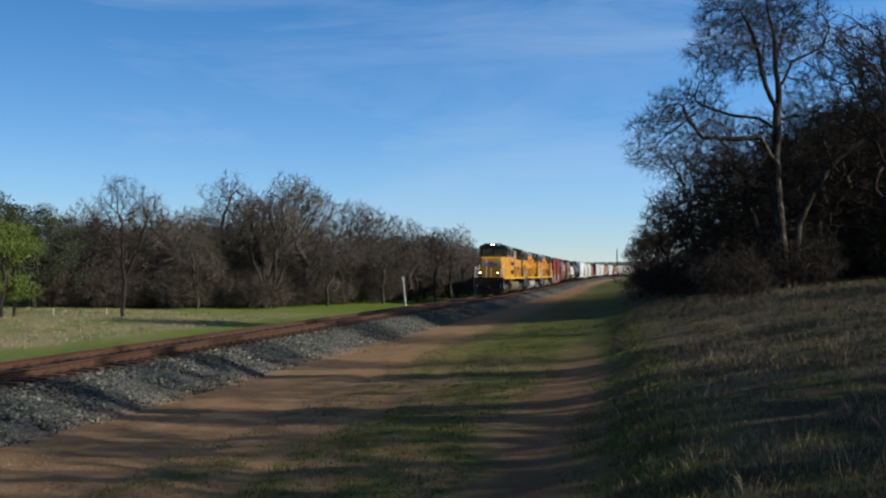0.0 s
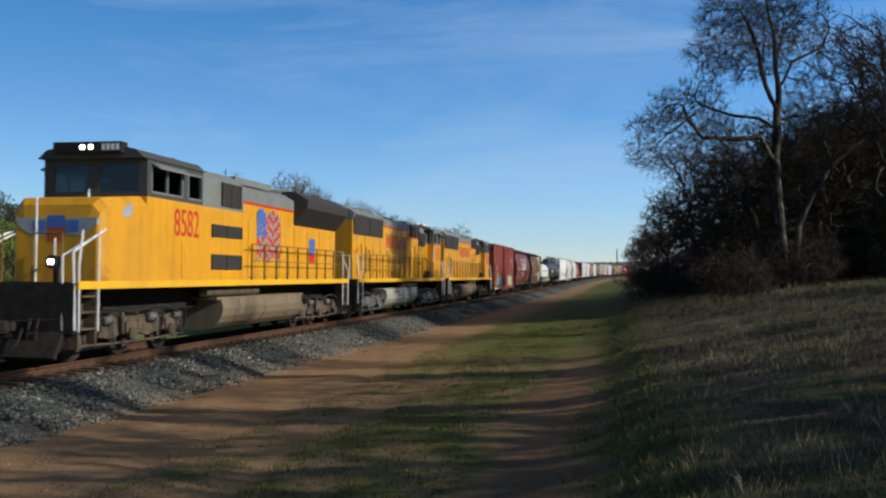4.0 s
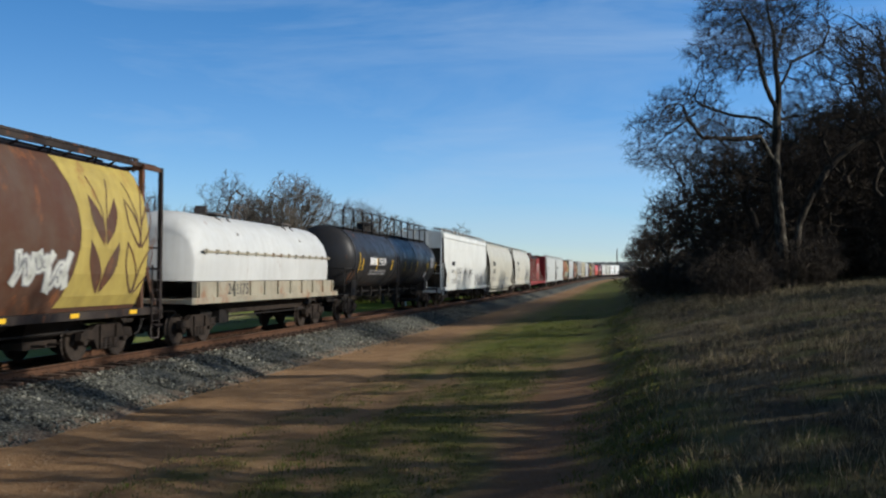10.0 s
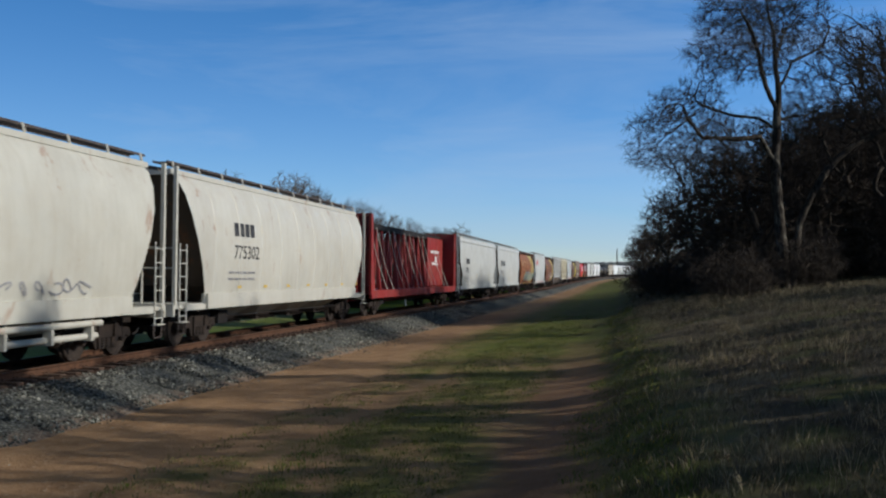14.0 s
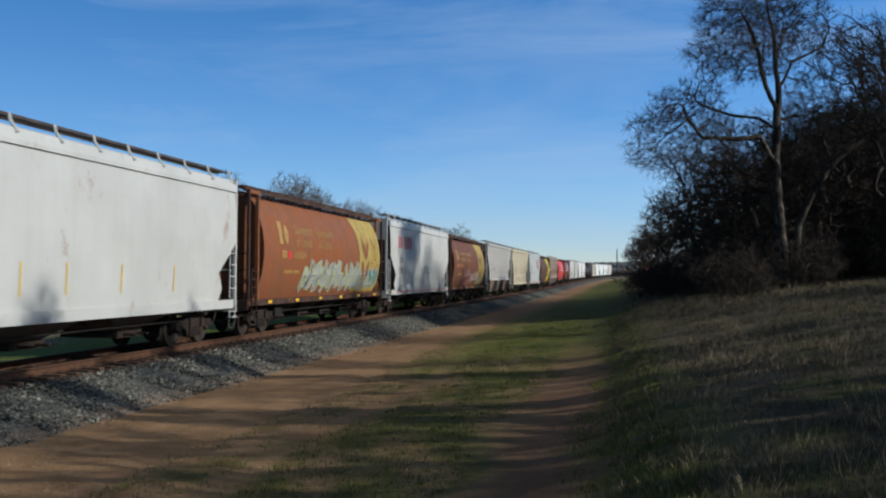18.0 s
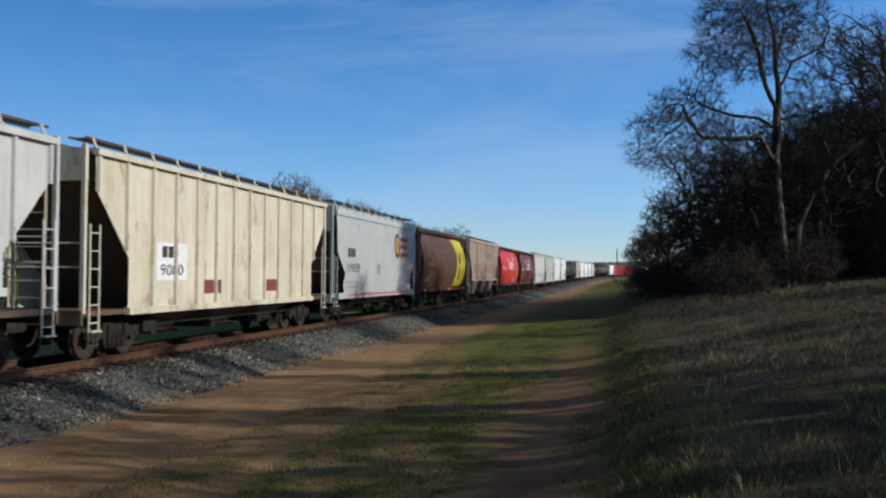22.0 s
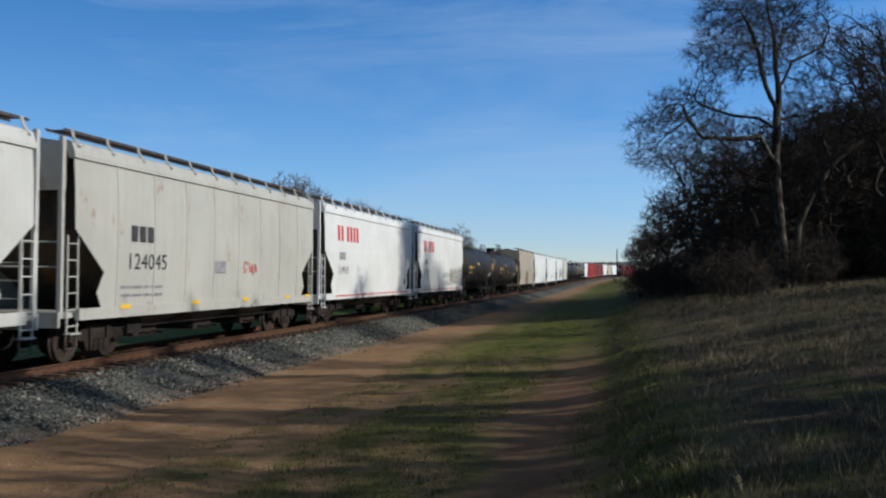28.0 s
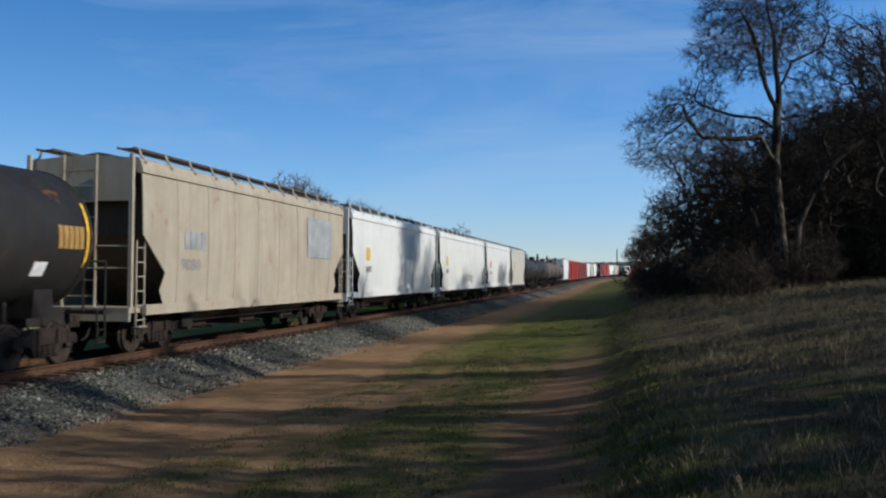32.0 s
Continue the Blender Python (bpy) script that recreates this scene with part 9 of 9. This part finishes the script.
# the wood on the right
x, y = from_view(1391, 48)
K_HERO.plant(x, y, 0, 1.263, 0.0, "tall bare oak with a wide crooked crown at the wood's edge")
x, y = from_view(1402, 49.5)
K_LEANING.plant(x, y, 0, 1.25)
RIGHT = [(1512, 62, 1.25), (1592, 50, 1.3), (1430, 70, 1.15), (1480, 72, 1.2), (1525, 68, 1.15), (1560, 76, 1.3), (1410, 88, 1.25), (1455, 98, 1.4), (1500, 95, 1.4), (1545, 92, 1.4), (1360, 74, 1.05), (1320, 78, 1.0), (1620, 66, 1.2), (1640, 36, 1.0), (1462, 56, 1.05), (1540, 60, 1.1), (1335, 52, 0.92), (1300, 62, 0.98), (1262, 58, 0.92), (1228, 68, 0.95),
         (1400, 66, 1.1), (1270, 84, 1.0), (1215, 88, 0.95), (1180, 92, 0.85), (1190, 112, 0.95), (1156, 112, 0.80), (1165, 135, 0.9), (1140, 140, 0.80), (1150, 165, 0.85),
         (1132, 175, 0.72), (1340, 90, 1.05), (1450, 85, 1.1), (1520, 82, 1.1), (1600, 75, 1.1), (1680, 60, 1.1), (1300, 115, 1.0), (1380, 120, 1.0), (1480, 115, 1.1), (1570, 110, 1.1),
         (1240, 130, 0.95), (1385, 82, 1.0), (1135, 210, 0.9), (1160, 240, 1.0), (1200, 190, 1.0)]
for i, (px, dep, k) in enumerate(RIGHT):
    x, y = from_view(px, dep)
    kind = K_THIN if px < 1480 and dep < 145 and i % 2 else (OAKS if dep < 63 else FAROAKS)[i % 4]
    kind.plant(x, y, rng.uniform(0, 360), k * rng.uniform(0.95, 1.05), 0.1, "bare oak in the dim wood" if dep > 60 else "", rng.uniform(0.95, 1.15), (0, 0), "oaks of the wood")
# trees beside and behind the viewer, whose shade falls on the track
for i, (x, y, k, w) in enumerate([(18, 11.6, 1.55, 0.37), (19, 18.6, 1.5, 0.26)]):
    EVERGREEN.plant(x, y, 50 * i, k, 0.1, "", w, (0, 0), "evergreens of the wood")
for i, (x, y, k) in enumerate([(17, 9.0, 1.3), (19, 15.4, 1.3), (19, 22.6, 1.3)]):
    K_SLIM.plant(x, y, 70 * i, k, 0.1, "tall slender bare tree at the wood's edge", 0.7, (0, 0), "oaks of the wood")
for i, (x, y, k) in enumerate([(17.5, 6.2, 1.08), (13.5, 2.6, 0.6), (20, 1.5, 0.95), (24, 9.5, 0.95), (24, 15.5, 0.9), (25, 22, 0.9), (24, 27, 0.9), (28, 4, 1.0), (33, 12, 1.0), (14.5, 7.3, 0.6), (21, 4.6, 1.3), (20.5, 2.4, 1.35)]):
    K_THIN.plant(x, y, 47 * i, k, 0.1, "", 1.0, (0, 0), "oaks of the wood")
for i, (x, y, k) in enumerate([(37, 28, 1.0), (20, -8, 0.8), (28, -12, 1.0), (-6, -22, 1.0), (8, -26, 1.0), (42, 14, 1.0)]):
    FAROAKS[(i + 1) % 4].plant(x, y, rng.uniform(0, 360), k, 0.1, "", 1.05, (0, 0), "oaks of the wood")
# unseen oaks added right of the view to keep sun off the wood
for i in range(33):
    y = 26 + 9 * (i // 3) + rng.uniform(-3, 3)
    if i % 3 == 0 and 34 < y < 50:
        continue
    FAROAKS[i % 4].plant(max(35, 0.52 * y) + 8 * (i % 3) + rng.uniform(-2, 2), y, rng.uniform(0, 360), rng.uniform(1.0, 1.25), 0.1, "bare oak in the dim wood", 1.15, (0, 0), "oaks of the wood")
# more added oaks out of view, blocking sun and sky from the right
for i in range(18):
    x, y = 46 + 9 * (i % 4) + rng.uniform(-3, 3), -8 + 19 * (i // 4) + rng.uniform(-5, 5)
    FAROAKS[i % 4].plant(x, y, rng.uniform(0, 360), rng.uniform(0.95, 1.25), 0.1, "bare oak in the dim wood", 1.1, (0, 0), "oaks of the wood")
# brush along its edge
for i in range(46):
    t = rng.random()
    px = 1125 + 330 * t + rng.uniform(-15, 15)
    dep = 118 - 74 * t ** 0.7 + rng.uniform(-3, 12)
    x, y = from_view(px, dep)
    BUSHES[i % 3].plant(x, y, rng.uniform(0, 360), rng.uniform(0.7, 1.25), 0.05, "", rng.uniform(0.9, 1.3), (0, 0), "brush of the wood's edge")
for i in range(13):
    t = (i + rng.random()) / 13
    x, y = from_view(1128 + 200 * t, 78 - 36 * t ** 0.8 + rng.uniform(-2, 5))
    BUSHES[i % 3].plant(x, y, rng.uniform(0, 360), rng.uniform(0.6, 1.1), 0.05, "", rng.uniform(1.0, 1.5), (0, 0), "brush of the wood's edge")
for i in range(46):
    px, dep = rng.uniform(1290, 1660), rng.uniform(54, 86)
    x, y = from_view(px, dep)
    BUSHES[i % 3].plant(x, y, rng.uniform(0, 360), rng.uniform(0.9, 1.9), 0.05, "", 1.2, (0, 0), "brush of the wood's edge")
# the tree line over the meadow on the left
x, y = from_view(218, 61)
K_SLIM.plant(x, y, 30, 0.97)
x, y = from_view(468, 84)
K_PALE.plant(x, y, 40, 1.02)
x, y = from_view(488, 85)
K_PALE.plant(x, y, 200, 1.0)
x, y = from_view(771, 100)
K_SLIM.plant(x, y, 120, 0.85, 0, "slender pale bare tree behind the line")
for px, dep, k in ((-10, 66, 1.05), (62, 72, 0.98), (95, 76, 0.90), (-60, 70, 1.1), (30, 84, 1.0), (-120, 60, 1.1), (130, 90, 0.85), (180, 95, 0.8), (-200, 66, 1.1)):
    x, y = from_view(px, dep)
    EVERGREEN.plant(x, y, rng.uniform(0, 360), k, 0.1, "", 1.0, (0, 0), "evergreens left of the meadow")
for px, dep, k in ((5, 57, 1.0), (26, 59, 0.9), (-35, 52, 1.0), (305, 80, 0.42), (640, 100, 0.35), (-90, 48, 1.0)):
    x, y = from_view(px, dep)
    GREENBUSH.plant(x, y, rng.uniform(0, 360), k, 0.05)
LEFT = [(150, 82, 0.80), (262, 86, 0.98), (330, 90, 0.90), (365, 96, 0.86), (405, 90, 1.10), (440, 98, 1.12), (505, 96, 1.22), (540, 92, 1.18), (560, 100, 1.0), (590, 102, 0.90),
        (625, 104, 1.06), (660, 106, 1.08), (690, 108, 0.82), (725, 110, 0.98), (750, 116, 0.90), (785, 122, 0.90), (808, 130, 0.88), (830, 140, 0.85), (300, 104, 0.92), (420, 112, 1.0),
        (480, 110, 1.0), (545, 114, 1.0), (640, 122, 1.0), (700, 126, 0.95), (770, 140, 0.95), (230, 100, 0.9), (845, 160, 0.8), (860, 180, 0.8), (880, 210, 0.8), (900, 250, 0.8),
        (205, 84, 0.75), (450, 88, 0.8), (520, 100, 0.95), (610, 96, 0.8), (395, 100, 0.95), (280, 96, 0.85), (345, 86, 0.8), (740, 104, 0.8), (800, 118, 0.8), (665, 118, 0.9), (350, 80, 0.72), (580, 88, 0.7), (680, 98, 0.75), (-150, 90, 1.0), (-250, 85, 1.0)]
for i, (px, dep, k) in enumerate(LEFT):
    x, y = from_view(px, dep)
    k *= 1.0 if px in (150, 262, 330, 405, 440, 505, 540, 625, 660, 725, 785, 808) else 0.84
    MEADOWOAKS[(i * 3 + 1) % 4].plant(x, y, rng.uniform(0, 360), k * rng.uniform(0.93, 1.02), 0.1, "", rng.uniform(0.95, 1.2), (0, 0), "oaks beyond the meadow")
for i in range(58):
    px = 100 + 750 * (i + rng.random()) / 58
    dep = np.interp(px, [100, 250, 450, 650, 850], [80, 82, 90, 104, 142]) + rng.uniform(-2, 14)
    x, y = from_view(px, dep)
    THICKETS[i % 3].plant(x, y, rng.uniform(0, 360), rng.uniform(0.95, 1.4), 0.05, "", rng.uniform(1.0, 1.3), (0, 0), "brush beyond the meadow")
for i in range(64):
    px = 60 + 800 * (i + rng.random()) / 64
    dep = np.interp(px, [100, 250, 450, 650, 850], [77, 78, 83, 98, 136]) + rng.uniform(-1, 4)
    x, y = from_view(px, dep)
    SCRUB[i % 3].plant(x, y, rng.uniform(0, 360), rng.uniform(0.8, 1.5), 0.05, "leafless brown bush below the oaks", rng.uniform(1.0, 1.4), (0, 0), "brush beyond the meadow")


# grass ---------------------------------------------------------------------
def blade_material(name, stops, rough=0.8):
    s = Shade(name, rough, 0.0, 0.2)
    s.color(s.ramp(s.island(), stops))
    return s.m


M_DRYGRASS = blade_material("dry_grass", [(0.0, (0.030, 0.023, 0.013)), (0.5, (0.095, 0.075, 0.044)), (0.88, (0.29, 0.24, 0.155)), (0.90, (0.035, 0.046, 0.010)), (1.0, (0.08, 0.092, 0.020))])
M_STRAW = blade_material("straw_tufts", [(0.0, (0.060, 0.045, 0.024)), (0.5, (0.17, 0.135, 0.075)), (1.0, (0.36, 0.30, 0.18))])
M_GREENGRASS = blade_material("short_green_grass", [(0.0, (0.034, 0.048, 0.007)), (0.7, (0.095, 0.120, 0.016)), (0.9, (0.17, 0.15, 0.07)), (1.0, (0.22, 0.18, 0.10))])
M_LIPGRASS = blade_material("lip_growth", [(0.0, (0.035, 0.055, 0.010)), (0.7, (0.10, 0.125, 0.022)), (0.93, (0.13, 0.14, 0.03)), (0.96, (0.30, 0.20, 0.03)), (1.0, (0.40, 0.27, 0.04))])
M_FIELDGRASS = blade_material("pale_field_grass", [(0.0, (0.12, 0.115, 0.05)), (0.5, (0.27, 0.235, 0.13)), (1.0, (0.40, 0.36, 0.22))])


def grass(name, label, material, count, place, height, width, seed, clump=1):
    """Curved blades standing on the ground, in clumps."""
    rng = np.random.RandomState(seed)
    m = count // clump
    cx, cy, ok = place(rng, m)
    cx, cy = np.repeat(cx, clump), np.repeat(cy, clump)
    hs = np.repeat(rng.uniform(0.55, 1.35, m), clump)
    x = cx + rng.normal(0, 0.09, len(cx)) * (clump > 1)
    y = cy + rng.normal(0, 0.09, len(cy)) * (clump > 1)
    z, _, _ = ground_z(x, y)
    n = len(x)
    h = height * hs * rng.uniform(0.6, 1.2, n)
    a = rng.uniform(0, 6.283, n)
    dx, dy = np.cos(a), np.sin(a)
    bend = h * rng.uniform(0.3, 1.3, n)
    la = rng.uniform(0, 6.283, n)
    lx, ly = np.cos(la) * bend, np.sin(la) * bend
    w = width * rng.uniform(0.6, 1.3, n)
    p0 = np.stack([x - dx * w, y - dy * w, z - 0.02], 1)
    p1 = np.stack([x + dx * w, y + dy * w, z - 0.02], 1)
    p2 = np.stack([x + lx * 0.35 + dx * w * 0.8, y + ly * 0.35 + dy * w * 0.8, z + h * 0.62], 1)
    p3 = np.stack([x + lx * 0.35 - dx * w * 0.8, y + ly * 0.35 - dy * w * 0.8, z + h * 0.62], 1)
    p4 = np.stack([x + lx, y + ly, z + h * 0.95], 1)
    v = np.stack([p0, p1, p2, p3, p4], 1).reshape(-1, 3)
    i = np.arange(n) * 5
    faces = np.stack([i, i + 1, i + 2, i + 3], 1).tolist() + np.stack([i + 3, i + 2, i + 4], 1).tolist()
    ob = part_of(name, mesh_from(name, v.tolist(), faces), material)
    return tagged(ob, label, "grass", kind="stuff")


def beside_line(s0, s1, l0, l1, power=1.0, wavy=0.0):
    def go(rng, n):
        s = s0 + (s1 - s0) * rng.rand(n) ** power
        lat = l0 + (l1 - l0) * rng.rand(n)
        if wavy:
            lat = lat + wavy * np.sin(s * 0.35) + 0.5 * wavy * np.sin(s * 1.1 + 1)
        x = np.interp(s, LINE_S, LINE_X) + lat * np.cos(np.interp(s, LINE_S, LINE_A))
        y = np.interp(s, LINE_S, LINE_Y) - lat * np.sin(np.interp(s, LINE_S, LINE_A))
        return x, y, None
    return go


def patches(place, each, spread):
    """Gathers the places into loose drifts."""
    def go(rng, n):
        k = -(-n // each)
        x, y, _ = place(rng, k)
        x, y = np.repeat(x, each)[:n], np.repeat(y, each)[:n]
        return x + rng.normal(0, spread, n), y + rng.normal(0, spread * 0.6, n), None
    return go


grass("straw_tufts", "taller straw-coloured tufts in drifts on the bank", M_STRAW, 30000, patches(beside_line(5, 48, 14.3, 28, 1.4, 0.2), 12, 0.45), 0.20, 0.0035, 8, 14)
grass("straw_tufts_far", "straw-coloured tufts in drifts before the wood", M_STRAW, 12000, patches(beside_line(34, 62, 13.8, 30, 1.0, 0.2), 10, 0.8), 0.30, 0.006, 9, 14)
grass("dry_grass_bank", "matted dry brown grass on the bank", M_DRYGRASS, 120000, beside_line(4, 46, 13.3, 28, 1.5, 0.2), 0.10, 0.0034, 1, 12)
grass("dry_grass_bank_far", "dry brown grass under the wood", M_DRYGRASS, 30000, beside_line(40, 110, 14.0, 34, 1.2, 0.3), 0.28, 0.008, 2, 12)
grass("track_grass", "short green grass along the dirt track", M_GREENGRASS, 30000, beside_line(9, 60, 8.8, 11.5, 1.5, 0.3), 0.045, 0.005, 3, 10)
grass("lip_grass", "short green and yellow growth on the bank's lip", M_LIPGRASS, 20000, beside_line(6, 60, 12.8, 14.0, 1.5, 0.15), 0.045, 0.005, 6, 10)
grass("track_grass_middle", "sparse green grass between the ruts", M_GREENGRASS, 5000, beside_line(9, 50, 6.9, 8.2, 1.4, 0.15), 0.04, 0.005, 4, 8)
grass("meadow_grass", "pale dry meadow grass beyond the line", M_FIELDGRASS, 42000, beside_line(16, 66, -34, -10.0, 1.1), 0.16, 0.009, 5, 10)
# ---- fence, poles and the distance ----
M_POSTWHITE = plain("weathered_post", (0.42, 0.41, 0.38), (0.60, 0.59, 0.56), 0.1, 0.8)
M_WIRE = plain("fence_wire", (0.10, 0.10, 0.10), (0.2, 0.2, 0.19), 0.2, 0.5, 0.6)
fence = new("wire_fence")
tagged(fence, "low wire fence with pale posts along the meadow", "fence")
last = None
for i in range(3):
    x, y = from_view(97 + 47 * i, 61 + 1.0 * i)
    z = ground_at(x, y)

    def post(bm):
        rod(bm, (0, 0, -0.2), (0, 0, 0.50), 0.030, 7)
    mpart("fence_post", "fencepost", post, M_POSTWHITE, fence, pose(x, y, z, 0, 2 * math.sin(i * 2.1)))
    if last:
        for k in (0.2, 0.42):
            bm = bmesh.new()
            rod(bm, (last[0], last[1], last[2] + k), (x, y, z + k), 0.006, 4)
            part("wire", bm, M_WIRE, fence)
    last = (x, y, z)
x, y = from_view(719, 92)
z = ground_at(x, y)
marker = new("leaning_pole")
tagged(marker, "pale leaning wooden pole in the meadow", "pole")
marker.matrix_basis = pose(x, y, z, 0, -6, 0)
solid("shaft", lambda bm: rod(bm, (0, 0, -0.3), (0, 0, 2.75), 0.08, 8, True, 0.065), M_POSTWHITE, marker)
solid("cap", lambda bm: box(bm, -0.13, 0.13, -0.05, 0.05, 2.55, 2.85), M_POSTWHITE, marker)

x, y = from_view(1092, 1240)
mast = new("lattice_mast")
tagged(mast, "slim distant steel lattice mast", "mast")
mast.matrix_basis = pose(x, y, ground_at(x, y))


def mast_legs(bm):
    for sx in (-1, 1):
        for sy in (-1, 1):
            rod(bm, (sx * 0.9, sy * 0.9, 0), (sx * 0.35, sy * 0.35, 43), 0.16, 5)


def mast_bars(bm):
    for i in range(10):
        a, b = 0.9 - 0.55 * i / 10, 0.9 - 0.55 * (i + 1) / 10
        for sy in (-1, 1):
            rod(bm, (-a, sy * a, 4 * i), (b, sy * b, 4 * i + 4), 0.10, 4)
            rod(bm, (a, sy * a, 4 * i), (-b, sy * b, 4 * i + 4), 0.10, 4)


solid("leg_frame", mast_legs, M_STEEL, mast)
solid("cross_bracing", mast_bars, M_STEEL, mast)


def far_ridge(name, label, px0, px1, depth, crest, seed, material, step=5.0, rough=0.9):
    """A far wooded ridge: an uneven crest of many small crowns, its height given along the way."""
    rng = np.random.RandomState(seed)
    verts, faces = [], []
    x0, x1 = (px0 - 784) / 1653 * depth, (px1 - 784) / 1653 * depth
    n = int((x1 - x0) / step)
    rows = 5
    for j in range(rows):
        for i in range(n + 1):
            t = i / n
            x = x0 + (x1 - x0) * t
            foot = min(ground_at(x, depth), crest[0]) - 3
            top = float(np.interp(t, np.linspace(0, 1, len(crest)), crest))
            f = (0.0, 0.6, 0.88, 1.0, 0.7)[j]
            verts.append((x + rng.normal(0, 0.8), depth + 25 * j + rng.normal(0, 2), foot + (top - foot) * f + rng.normal(0, rough) * (j > 0)))
    w = n + 1
    for j in range(rows - 1):
        for i in range(n):
            faces.append((j * w + i, j * w + i + 1, (j + 1) * w + i + 1, (j + 1) * w + i))
    ob = part_of(name, mesh_from(name, verts, faces), material)
    return tagged(ob, label, "hill", kind="structure")


# Distance haze is mixed into the ridge's colour.
M_HAZYWOOD = plain("hazy_ridge", (0.075, 0.085, 0.085), (0.11, 0.12, 0.11), 12.0, 1.0, 0.0, 1.0)
# Woodland colour darkened to stand for the shaded depth between the trunks.
M_SHADEWOOD = plain("shade_dark_woodland", (0.018, 0.020, 0.014), (0.045, 0.044, 0.032), 9.0, 1.0, 0.0, 1.0)
far_ridge("backdrop_ridge", "low distant wooded ridge", 860, 1240, 1250, (6, 10, 17, 24, 28, 29, 30, 30.5, 30), 1, M_HAZYWOOD, 3.0, 0.35)
far_ridge("backdrop_trees", "far dark line of trees", 620, 960, 420, (9, 9.5, 9), 2, M_SHADEWOOD, 3.0)
far_ridge("backdrop_woods_right", "far woods sheet, darkened for the shade behind the oaks", 1345, 2300, 190, (9, 12, 14, 14), 3, M_SHADEWOOD, 2.0)
far_ridge("backdrop_woods_left", "distant dark woods behind the meadow", -1400, 860, 185, (7, 8, 8.5, 8), 4, M_SHADEWOOD, 2.0)
# ---- ties of the line ----
lay_ties()
# ---- movement ----


def wheel_rows(x, r, way):
    """A wheelset's poses on its truck, turning as the train runs, a row for every thirtieth of a second."""
    rows = []
    for i in range(0, 961):
        t = i / 30
        rows.append((t, Matrix.Translation((x, 0, r)) @ Matrix.Rotation(way * (run(t) / r), 4, "Y")))
    return rows


def motions():
    for root, mid, turned in CARS:
        walk(root, [(k * 0.5, car_pose(mid, k * 0.5, turned)) for k in range(65)])
    for (kind, i), sets in AXLES.items():
        r = WHEEL_R if kind == "car" else LOCO_WHEEL_R
        x = (0.9, -0.9)[i] if kind == "car" else (2.08, 0.0, -2.08)[i]
        first = sets[0]
        walk(first, wheel_rows(x, r, -1 if kind == "turned" else 1))
        act, slot = first.animation_data.action, first.animation_data.action_slot
        for other in sets[1:]:
            other.rotation_mode = "QUATERNION"
            data = other.animation_data_create()
            data.action = act
            data.action_slot = slot


motions()
